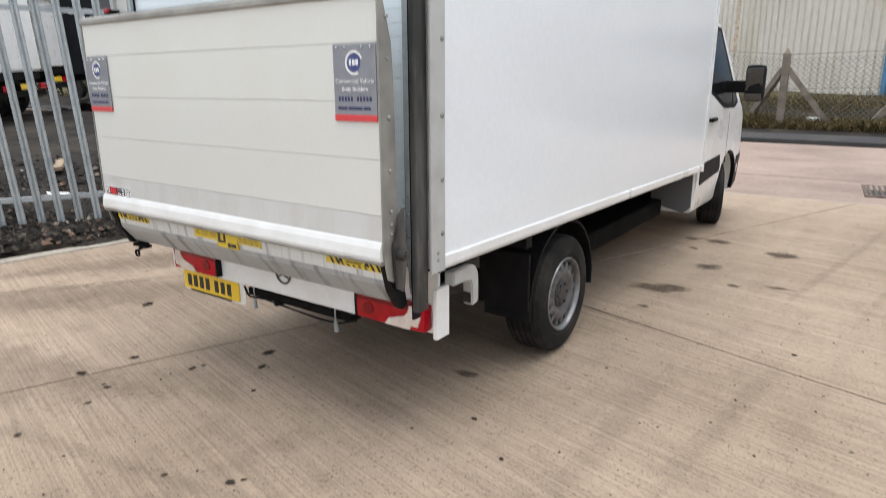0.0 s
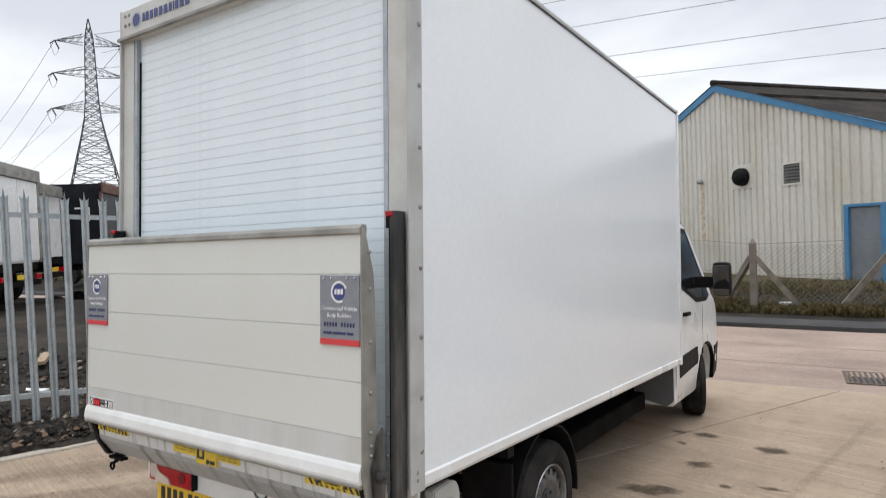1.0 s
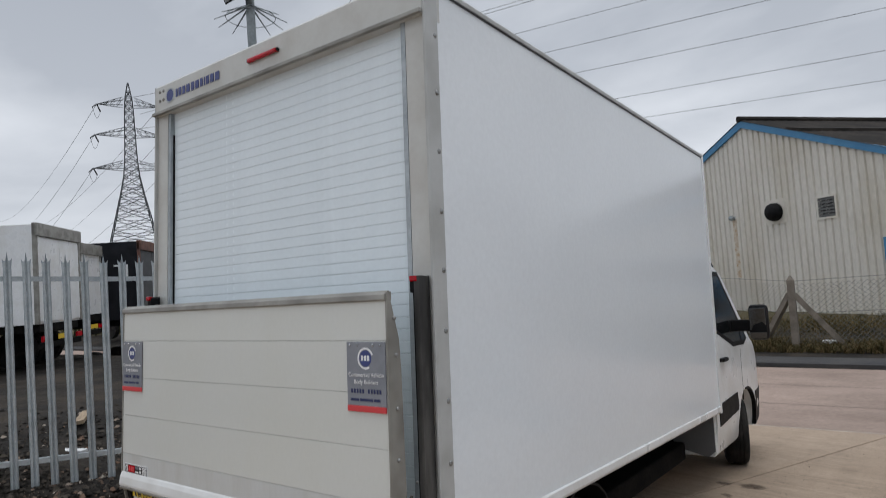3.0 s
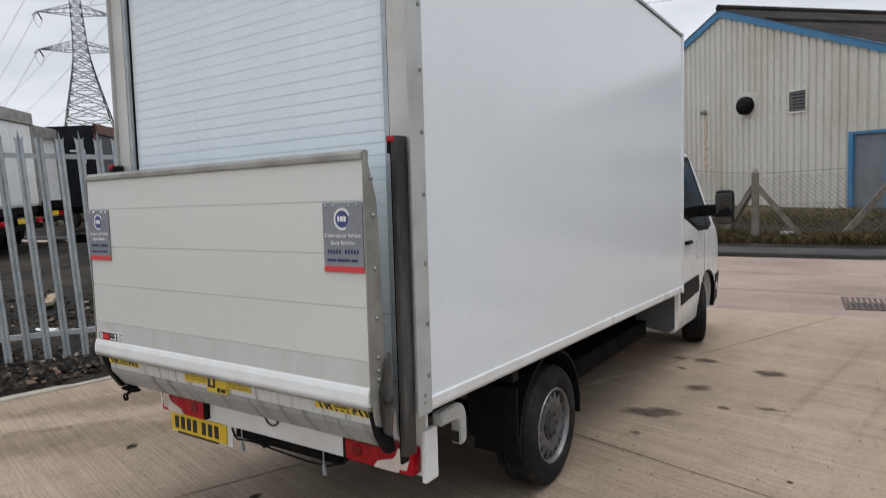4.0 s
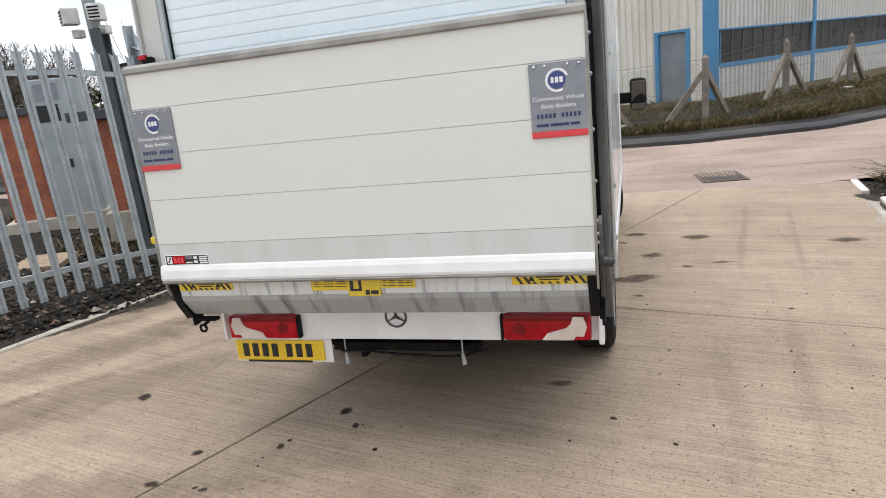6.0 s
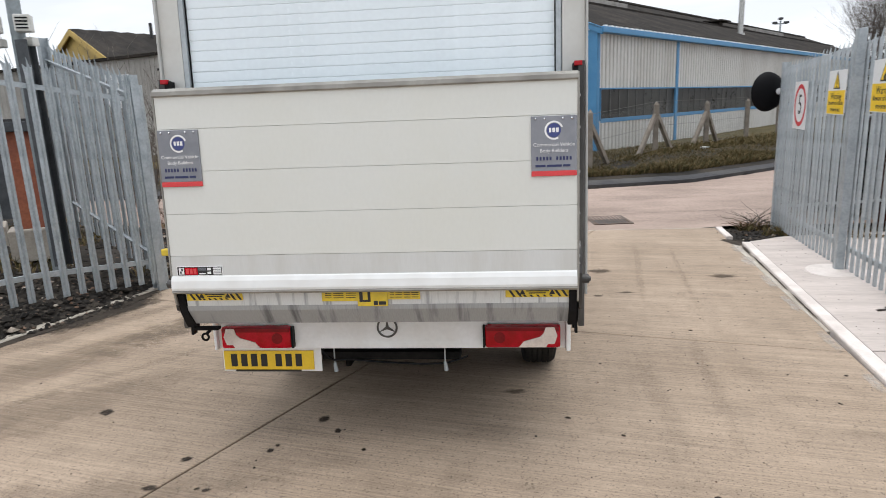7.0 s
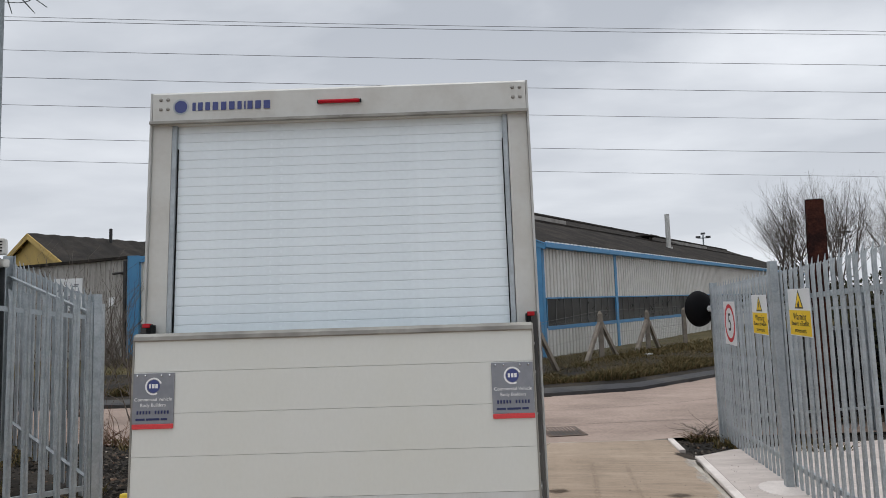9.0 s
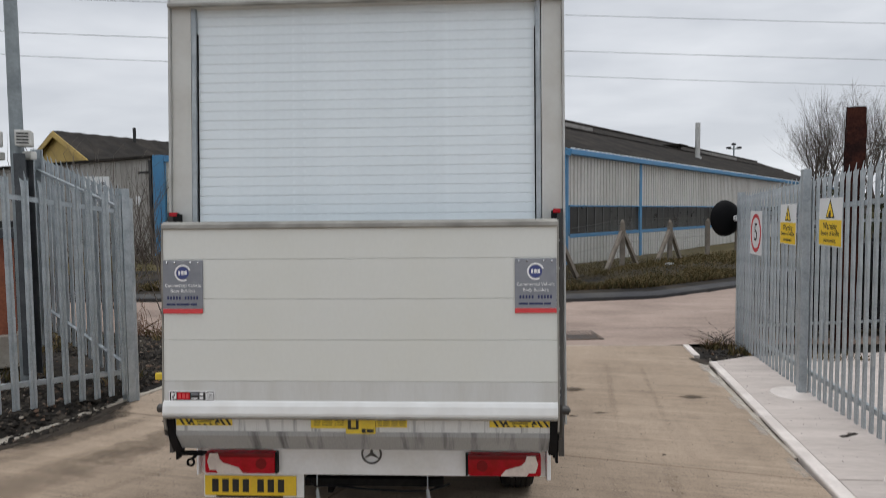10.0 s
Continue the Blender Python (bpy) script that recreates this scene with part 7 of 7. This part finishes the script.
# ---- brambles and weeds ----
def shrub(x, y, z, h, wide, seed, label, n=26, mat=None):
    rng = random.Random(seed)
    t = thing("bare_shrub", label, "shrub", Matrix.Translation((x, y, z)), "bare shrubs")
    bm = bmesh.new()
    for _ in range(n):
        a = rng.uniform(0, 2 * math.pi)
        p = Vector((rng.uniform(-0.2, 0.2) * wide, rng.uniform(-0.2, 0.2) * wide, 0))
        d = Vector((math.cos(a) * wide * 0.5, math.sin(a) * wide * 0.5, h * rng.uniform(0.5, 1.0))).normalized()
        r = 0.006 + 0.004 * h
        for i in range(6):
            d = (d + Vector((rng.uniform(-1, 1), rng.uniform(-1, 1), rng.uniform(-0.9, 0.5))) * 0.22).normalized()
            q = p + d * h * rng.uniform(0.14, 0.24)
            limb(bm, p, q, r, r * 0.8, 3)
            if rng.random() < 0.7:
                d2 = (d + Vector((rng.uniform(-1, 1), rng.uniform(-1, 1), rng.uniform(-0.5, 1)))).normalized()
                limb(bm, q, q + d2 * h * 0.16, r * 0.6, r * 0.3, 3)
            p, r = q, r * 0.8
    part("twig_mass", bm, mat or BARK, t)
    return t


WEED = material("rusty_brown_weed", (0.16, 0.085, 0.05), 0.9, second=(0.11, 0.07, 0.045), scale=4, var=0.2, bump=0.1)
shrub(-11.3, 20.2, -0.1, 2.6, 3.2, 5, "tangled bare bramble bush beside the road", 60)
shrub(-12.6, 21.2, -0.1, 3.2, 2.4, 6, "tangled bare bramble bush beside the road", 40)
shrub(-5.5, 8.4, -0.35, 0.95, 1.2, 7, "rusty dead weeds at the edge of the rubble", 26, WEED)
shrub(-4.7, 8.0, -0.38, 0.5, 0.9, 17, "rusty dead weeds at the edge of the rubble", 20, WEED)
shrub(5.0, 8.28, -0.42, 0.5, 1.25, 9, "dry weeds on the dirt by the fence end", 26, BARK)
shrub(4.8, 8.15, -0.42, 0.32, 1.1, 10, "dry weeds on the dirt by the fence end", 18, WEED)
for k, (x, y, h) in enumerate(((-8.6, 12.3, 3.4), (-7.2, 10.6, 3.2), (-9.9, 13.6, 3.6), (-6.6, 11.4, 2.8), (-8.0, 9.6, 3.3))):
    shrub(x, y, land(x, y) - 0.05, h, 0.7, 20 + k, "tall thin leafless saplings on the bank", 7)


# ---- buildings across the road, beyond the bank ----
YELLOW_WALL = material("yellow_ochre_cladding", (0.52, 0.36, 0.10), 0.7, second=(0.44, 0.31, 0.10), scale=1, var=0.08, bump=0.1)
GREY_CLAD = material("grey_profiled_cladding", (0.36, 0.345, 0.32), 0.65, second=(0.30, 0.285, 0.26), scale=0.8, fine=12, var=0.08, stretch=(1, 1, 0.4), bump=0.1)


def low_unit():
    c = Vector((-14.1, 25.45, 0))
    a = radians(8)
    f = thing("low_unit", "low grey profiled-steel unit with a blue corner column", "industrial building", Matrix.Translation(c) @ Matrix.Rotation(a, 4, "Z"))
    top = 4.6
    bm = bmesh.new()
    ribbed(bm, 9.0, -0.2, lambda s: top - 0.075 * s, 0.22, 0.03, "u", 0.0, -1)
    bmesh.ops.scale(bm, vec=(-1, 1, 1), verts=bm.verts)
    bmesh.ops.recalc_face_normals(bm, faces=bm.faces)
    part("wall", bm, GREY_CLAD, f)
    bm = bmesh.new()
    ribbed(bm, 6.0, -0.2, top, 0.22, 0.03, "u", 0.0, -1)
    bmesh.ops.translate(bm, vec=(0.55, 0.1, 0), verts=bm.verts)
    part("wall", bm, CLAD, f)
    block("blue_column", (0.02, -0.12, -0.2), (0.52, 0.2, top + 0.12), BLUE, f, 0.01, "blue corner column")
    block("blue_fascia", (0.52, -0.1, top - 0.18), (6.6, 0.05, top + 0.1), BLUE, f, 0.01)
    block("downpipe", (-0.16, -0.12, -0.2), (-0.04, -0.03, top - 0.1), INK, f, 0.01)
    bm = bmesh.new()
    prism(bm, [(-9.2, top - 0.72), (-9.2, top - 0.6), (0.0, top + 0.1), (0.0, top - 0.02)], "y", -0.2, 10)
    part("roof", bm, ROOF, f)
    block("back_wall", (-9, 0.3, -0.2), (6.5, 10, 3.6), GREY_CLAD, f, 0.0)
    sg = block("wall_board", (-3.1, -0.09, 2.3), (-1.9, -0.05, 3.75), SIGN_FACE, f, 0.004, "white board with dark print")
    bm = bmesh.new()
    rng = random.Random(4)
    for k in range(16):
        x, z = -3.0 + rng.random() * 0.8, 2.4 + rng.random() * 1.2
        box(bm, (x, -0.096, z), (x + 0.12 + rng.random() * 0.15, -0.0905, z + 0.05 + rng.random() * 0.05))
    part("print", bm, SIGN_GREY, sg)
    block("small_notice", (-0.75, -0.08, 2.45), (-0.5, -0.05, 2.85), SIGN_FACE, f, 0.0)
    bm = bmesh.new()
    tube(bm, (-0.2, -0.06, 3.95), (-0.55, -0.3, 3.9), 0.05)
    tube(bm, (-0.2, 0.0, 3.98), (-0.2, -0.1, 3.9), 0.04)
    part("wall_camera", bm, INK, f)
    return f


low_unit()


def gabled(name, x, y, turn, length, width, eave, apex, wall, label):
    f = thing(name, label, "industrial building", Matrix.Translation((x, y, 0)) @ Matrix.Rotation(radians(turn), 4, "Z"))
    w = width / 2
    bm = bmesh.new()
    prism(bm, [(-w, -0.3), (w, -0.3), (w, eave), (0, apex), (-w, eave)], "y", 0, length)
    part("wall", bm, wall, f)
    for s in (-1, 1):
        bm = bmesh.new()
        n = int(length / 0.5)
        prev = None
        for i in range(n + 1):
            yy = -0.25 + (length + 0.5) * i / n
            dz = 0.05 * (i % 2)
            row = (bm.verts.new((s * (w + 0.3), yy, eave - 0.02 + dz)), bm.verts.new((0, yy, apex + 0.12 + dz)))
            if prev:
                bm.faces.new((prev[0], row[0], row[1], prev[1]))
            prev = row
        part("roof_slope", bm, ROOF, f, "dark corrugated roof")
    bm = bmesh.new()
    tube(bm, (0.6, 4.5, apex - 0.3), (0.6, 4.5, apex + 0.75), 0.1)
    part("roof_flue", bm, INK, f)
    for s in (-1, 1):
        bm = bmesh.new()
        prism(bm, [(0, apex + 0.1), (0, apex - 0.25), (s * (w + 0.25), eave - 0.35), (s * (w + 0.25), eave)], "y", -0.3, -0.22)
        part("barge_board", bm, wall, f)
    return f


gabled("yellow_gabled_unit", -24.3, 34.0, -30, 26, 8.0, 4.9, 6.95, YELLOW_WALL, "ochre-yellow gabled building with a dark corrugated roof")


# ---- behind the right-hand fence ----
RUSTY = material("red_brown_rusted_steel", (0.018, 0.007, 0.006), 0.9, 0.0, second=(0.048, 0.016, 0.010), scale=4, fine=30, var=0.3, bump=0.4, spec=0.15)
pile = thing("rusted_steel_column", "red-brown rusted steel column rising behind the fence", "steel column", Matrix.Translation((7.09, 8.36, land(7.0, 8.38) + 0.12)) @ Matrix.Rotation(radians(-25), 4, "Z") @ Matrix.Rotation(radians(1.5), 4, "Y"))
bm = bmesh.new()
for lo, hi in (((-0.14, -0.13, -0.3), (0.135, -0.10, 3.98)), ((-0.14, 0.10, -0.3), (0.14, 0.13, 4.03)), ((-0.02, -0.10, -0.3), (0.02, 0.10, 4.0)), ((-0.13, -0.145, 2.2), (0.155, -0.13, 3.72))):
    box(bm, lo, hi)
part("column", bm, RUSTY, pile)

HEDGE = bpy.data.materials.new("mixed_leaves")
HEDGE.use_nodes = True
hn, hl = HEDGE.node_tree.nodes, HEDGE.node_tree.links
geo = hn.new("ShaderNodeNewGeometry")
ramp = hn.new("ShaderNodeValToRGB")
ramp.color_ramp.elements[0].color, ramp.color_ramp.elements[1].color = (0.018, 0.022, 0.012, 1), (0.075, 0.07, 0.035, 1)
hl.new(geo.outputs["Random Per Island"], ramp.inputs[0])
hl.new(ramp.outputs[0], hn["Principled BSDF"].inputs["Base Color"])
hn["Principled BSDF"].inputs["Roughness"].default_value = 0.8
hn["Principled BSDF"].inputs["Specular IOR Level"].default_value = 0.12


def leaf_cloud(name, spots, n, size, mat, label, cat):
    rng = random.Random(11)
    verts, faces = [], []
    for _ in range(n):
        cx, cy, cz, rx, ry, rz = rng.choice(spots)
        while True:
            v = Vector((rng.uniform(-1, 1), rng.uniform(-1, 1), rng.uniform(-1, 1)))
            if 0.3 < v.length < 1:
                break
        p = Vector((cx + v.x * rx, cy + v.y * ry, cz + v.z * rz))
        q = Euler((rng.uniform(0, 6), rng.uniform(0, 6), rng.uniform(0, 6))).to_matrix()
        s = size * rng.uniform(0.6, 1.3)
        i = len(verts)
        verts += [tuple(p + q @ Vector(c)) for c in ((-s, 0, 0), (0, -s * 0.5, 0.1 * s), (s, 0, 0), (0, s * 0.5, 0.1 * s))]
        faces.append((i, i + 1, i + 2, i + 3))
    me = bpy.data.meshes.new(name)
    me.from_pydata(verts, [], faces)
    me.materials.append(mat)
    return tagged(new(name, me), label, cat, kind="stuff")


def twig_cloud(name, spots, n, size, mat, label, cat):
    """Bare crowns: slender twigs, dense inside and thinning outwards."""
    rng = random.Random(12)
    verts, faces = [], []
    for _ in range(n):
        cx, cy, cz, rx, ry, rz = rng.choice(spots)
        v = Vector((rng.gauss(0, 1), rng.gauss(0, 1), rng.gauss(0, 1))).normalized()
        r = rng.random() ** 0.6 * (0.85 + 0.3 * math.sin(5 * v.x + cx) * math.sin(4 * v.z + cy))
        p = Vector((cx + v.x * r * rx, cy + v.y * r * ry, cz + v.z * r * rz))
        q = (v + Vector((rng.uniform(-0.6, 0.6), rng.uniform(-0.6, 0.6), rng.uniform(0.1, 1.1)))).normalized() * size * rng.uniform(0.5, 1.3)
        w = q.cross(Vector((rng.uniform(-1, 1), rng.uniform(-1, 1), 0.2))).normalized() * 0.02
        i = len(verts)
        verts += [tuple(p - w), tuple(p + w), tuple(p + q)]
        faces.append((i, i + 1, i + 2))
    me = bpy.data.meshes.new(name)
    me.from_pydata(verts, [], faces)
    me.materials.append(mat)
    return tagged(new(name, me), label, cat, kind="stuff")


leaf_cloud("scrub", [(8.6 + 0.75 * k, 10.0 - 1.1 * k, 0.85, 0.9, 1.0, 1.3) for k in range(11)], 16000, 0.07, HEDGE, "dark scrubby hedge behind the fence", "hedge")
twig_cloud("tree_line", [(-36, 26, 4.6, 2.6, 2.6, 3.0), (-33.6, 27.6, 4.0, 2.4, 2.4, 2.8), (-38.4, 24, 4.2, 2.6, 2.6, 3.0), (-31.2, 29, 3.2, 2.2, 2.2, 2.4), (-40.5, 21.5, 3.6, 2.6, 2.6, 2.6)], 30000, 0.55, BARK, "distant leafless trees behind the trailers", "trees")
leaf_cloud("far_scrub", [(18 + 2.6 * k, 60 - 1.6 * k, 1.6, 2.2, 2.0, 1.9 + 0.6 * (k % 3)) for k in range(14)] + [(-44 + 3 * k, 14 + 2.2 * k, 1.5, 2.4, 2.4, 2.0 + 0.5 * (k % 2)) for k in range(9)], 15000, 0.2, HEDGE, "distant dull scrub and hedges", "hedge")
post = thing("lamp_post", "thin dark steel lamp post beyond the palisade fence", "lamp post", Matrix.Translation((-15.6, 11.75, 0)))
bm = bmesh.new()
tube(bm, (0, 0, -1.0), (0, 0, 1.2), 0.10, 0.095, 12)
part("base", bm, DARK_STEEL, post)
bm = bmesh.new()
tube(bm, (0, 0, 1.19), (0, 0, 7.2), 0.07, 0.05, 12)
part("shaft", bm, DARK_STEEL, post)
flood = thing("floodlight_mast", "distant lamp mast with a cluster of floodlights", "light mast", Matrix.Translation((26.6, 62, 0)) @ Matrix.Scale(0.79, 4))
bm = bmesh.new()
tube(bm, (0, 0, 0), (0, 0, 10.6), 0.12, 0.09)
box(bm, (-0.7, -0.1, 10.2), (0.7, 0.1, 10.3))
part("shaft", bm, POLE, flood)
for x in (-0.65, 0.65):
    block("floodlight", (x - 0.25, -0.2, 10.25), (x + 0.25, 0.2, 10.5), DARK_STEEL, flood, 0.02)
block("floodlight", (-0.22, -0.2, 10.7), (0.22, 0.2, 10.95), DARK_STEEL, flood, 0.02)
copy_thing(flood, Matrix.Translation((40.1, 60.4, -0.1)) @ Matrix.Rotation(radians(20), 4, "Z"))


# ---- grass, stones and grit ----
GRASS = bpy.data.materials.new("dry_grass")
GRASS.use_nodes = True
gn, gl = GRASS.node_tree.nodes, GRASS.node_tree.links
geo = gn.new("ShaderNodeNewGeometry")
ramp = gn.new("ShaderNodeValToRGB")
ramp.color_ramp.elements[0].color, ramp.color_ramp.elements[1].color = (0.040, 0.042, 0.016, 1), (0.21, 0.15, 0.075, 1)
mid_ = ramp.color_ramp.elements.new(0.5)
mid_.color = (0.085, 0.068, 0.030, 1)
gl.new(geo.outputs["Random Per Island"], ramp.inputs[0])
gl.new(ramp.outputs[0], gn["Principled BSDF"].inputs["Base Color"])
gn["Principled BSDF"].inputs["Roughness"].default_value = 0.8
gn["Principled BSDF"].inputs["Specular IOR Level"].default_value = 0.12


def blades(name, n, place, hmin, hmax, label):
    rng = random.Random(23)
    verts, faces = [], []
    for _ in range(n):
        got = place(rng)
        if got is None:
            continue
        x, y, z, tall = got
        h = rng.uniform(hmin, hmax) * tall
        a = rng.uniform(0, 2 * math.pi)
        w = 0.005 + 0.009 * rng.random()
        lean = rng.uniform(0.2, 1.5) * h
        la = rng.uniform(0, 2 * math.pi)
        dx, dy = math.cos(a) * w, math.sin(a) * w
        lx, ly = math.cos(la) * lean, math.sin(la) * lean
        i = len(verts)
        verts += [(x - dx, y - dy, z), (x + dx, y + dy, z), (x + lx * 0.4 + dx * 0.8, y + ly * 0.4 + dy * 0.8, z + h * 0.6), (x + lx * 0.4 - dx * 0.8, y + ly * 0.4 - dy * 0.8, z + h * 0.6), (x + lx, y + ly, z + h)]
        faces += [(i, i + 1, i + 2, i + 3), (i + 3, i + 2, i + 4)]
    me = bpy.data.meshes.new(name)
    me.from_pydata(verts, [], faces)
    me.materials.append(GRASS)
    return tagged(new(name, me), label, "grass", kind="stuff")


def on_verge(rng):
    x = rng.uniform(-9, 15) if rng.random() < 0.85 else rng.uniform(-16, 24)
    d = 1.1 + abs(rng.gauss(0, 1.9))
    if d > 6.4:
        return None
    c = noise.noise((x * 0.7, d * 0.8, 9))
    if c < -0.5 and d > 1.6:
        return None
    return x, far_kerb(x) + d, verge_z(d) - 0.01, 0.8 + 1.2 * max(c, 0) + (0.5 if d < 2.0 else 0)


blades("verge_grass", 120000, on_verge, 0.04, 0.17, "rough dry grass and weeds on the verge")


def on_bank(rng):
    x, y = rng.uniform(-8, -3.6), rng.uniform(3.6, 9.3)
    if x > left_kerb(min(y, 6)) - 0.3 or noise.noise((x * 0.8, y * 0.8, 3)) < 0.12:
        return None
    return x, y, land(x, y) - 0.01, 0.8


blades("bank_grass", 9000, on_bank, 0.05, 0.2, "thin dry grass on the rubble bank")


def on_dirt(rng):
    x, y = rng.uniform(4.3, 6.5), rng.uniform(6.6, 8.3)
    if x < right_kerb(y) + 0.2 or noise.noise((x * 1.4, y * 1.4, 3)) < 0.1:
        return None
    return x, y, land(x, y) - 0.06, 0.9


blades("dirt_grass", 2500, on_dirt, 0.05, 0.22, "dry grass tufts on the dirt patch")

STONE = bpy.data.materials.new("mixed_stones")
STONE.use_nodes = True
sn, sl = STONE.node_tree.nodes, STONE.node_tree.links
geo = sn.new("ShaderNodeNewGeometry")
ramp = sn.new("ShaderNodeValToRGB")
ramp.color_ramp.elements[0].color, ramp.color_ramp.elements[1].color = (0.012, 0.011, 0.010, 1), (0.36, 0.32, 0.27, 1)
for pos_, col_ in ((0.55, (0.034, 0.030, 0.026, 1)), (0.88, (0.075, 0.064, 0.052, 1)), (0.96, (0.16, 0.10, 0.07, 1))):
    e_ = ramp.color_ramp.elements.new(pos_)
    e_.color = col_
sl.new(geo.outputs["Random Per Island"], ramp.inputs[0])
sl.new(ramp.outputs[0], sn["Principled BSDF"].inputs["Base Color"])
sn["Principled BSDF"].inputs["Roughness"].default_value = 0.9
sn["Principled BSDF"].inputs["Specular IOR Level"].default_value = 0.12


def stones(name, n, place, smin, smax, label):
    rng = random.Random(31)
    verts, faces = [], []
    for _ in range(n):
        got = place(rng)
        if got is None:
            continue
        x, y, z = got
        s = smin + (smax - smin) * rng.random() ** 3
        sx, sy, sz = s * rng.uniform(0.7, 1.4), s * rng.uniform(0.6, 1.2), s * rng.uniform(0.35, 0.8)
        a = rng.uniform(0, 6.28)
        i = len(verts)
        for u, v, w in ((1, 0, 0), (0.2, 1, -0.1), (-1, 0.2, 0.1), (-0.1, -1, 0), (0.1, 0.15, 1), (-0.4, -0.3, 0.8), (0, 0, -0.6)):
            u, v, w = u * rng.uniform(0.75, 1.2), v * rng.uniform(0.75, 1.2), w
            verts.append((x + sx * (u * math.cos(a) - v * math.sin(a)), y + sy * (u * math.sin(a) + v * math.cos(a)), z + sz * w))
        faces += [(i, i + 1, i + 4), (i + 1, i + 2, i + 4), (i + 2, i + 5, i + 4), (i + 2, i + 3, i + 5), (i + 3, i + 4, i + 5), (i + 3, i, i + 4), (i, i + 6, i + 1), (i + 1, i + 6, i + 2), (i + 2, i + 6, i + 3), (i + 3, i + 6, i)]
    me = bpy.data.meshes.new(name)
    me.from_pydata(verts, [], faces)
    me.materials.append(STONE)
    return tagged(new(name, me), label, "stones", kind="stuff")


def rubble_spot(rng):
    y = rng.uniform(-5, 7.5)
    e = 0.12 + abs(rng.gauss(0, 1.5)) - 0.30 * math.exp(-((y - 3.0) / 0.75) ** 2)
    x = left_kerb(min(y, 6)) - e
    return x, y, land(x, y) + 0.008


def dirt_spot(rng):
    x, y = rng.uniform(4.2, 7), rng.uniform(6.35, 8.3)
    if x < right_kerb(y) + 0.15:
        return None
    return x, y, land(x, y) - 0.045


def yard_spot(rng):
    y = rng.gauss(2.0, 3.2)
    x = rng.uniform(left_kerb(y), right_kerb(y))
    if rng.random() < 0.06:
        v = rng.uniform(1.5, 6.6)
        u = near_kerb(v) + 0.15 + abs(rng.gauss(0, 0.35))
        return u, v, -0.055 * v + 0.034
    if y > 8.2 or (abs(x) < 0.8 and 0.5 < y < 6):
        return None
    return x, y, -0.055 * y + 0.002


stones("rubble_stones", 26000, rubble_spot, 0.008, 0.05, "loose dark rubble stones and brick bits on the bank")
stones("dirt_stones", 1500, dirt_spot, 0.01, 0.04, "dark gravel on the dirt patch")
stones("yard_grit", 2400, yard_spot, 0.0015, 0.0085, "scattered grit on the concrete")


def litter(x, y, w, d, h, turn, mat, name, label):
    t = thing(name, label, "debris", Matrix.Translation((x, y, land(x, y) + 0.01)) @ Matrix.Rotation(radians(turn), 4, "Z") @ Matrix.Rotation(radians(6), 4, "X"))
    block("piece", (-w / 2, -d / 2, -0.01), (w / 2, d / 2, h), mat, t, 0.004)


WOOD = material("weathered_wood", (0.34, 0.26, 0.17), 0.8, second=(0.24, 0.18, 0.12), scale=6, var=0.15, stretch=(1, 6, 1), bump=0.2)
for k, (x, y, w, d, h, turn, mat, name, label) in enumerate((
        (-5.6, 1.7, 0.5, 0.08, 0.03, 20, SIGN_FACE, "plastic_strip", "white plastic strip lying on the rubble"),
        (-6.1, 0.9, 0.22, 0.11, 0.07, 50, TERRA, "loose_brick", "loose terracotta brick on the rubble"),
        (-5.1, 0.7, 0.22, 0.11, 0.07, 10, TERRA, "loose_brick", "loose terracotta brick on the rubble"),
        (-6.8, 2.4, 0.9, 0.12, 0.04, -30, WOOD, "timber_offcut", "pale weathered timber offcut on the rubble"),
        (-5.4, 3.2, 0.6, 0.45, 0.05, 15, WOOD, "timber_offcut", "pale weathered timber offcut on the rubble"),
        (-4.5, 0.3, 0.10, 0.07, 0.03, 40, SIGN_FACE, "paper_scrap", "white paper scrap on the rubble"),
        (-4.6, 2.2, 0.08, 0.06, 0.03, 70, SIGN_FACE, "paper_scrap", "white paper scrap on the rubble"),
        (-7.5, 1.2, 0.12, 0.09, 0.04, 20, SIGN_FACE, "paper_scrap", "white paper scrap on the rubble"),
        (7.3, 19.0, 0.25, 0.12, 0.05, 20, SIGN_FACE, "paper_scrap", "white paper scrap on the verge"),
        (1.0, 15.0, 0.30, 0.14, 0.05, 0, SIGN_FACE, "paper_scrap", "white paper scrap on the verge"))):
    litter(x, y, w, d, h, turn, mat, name, label)
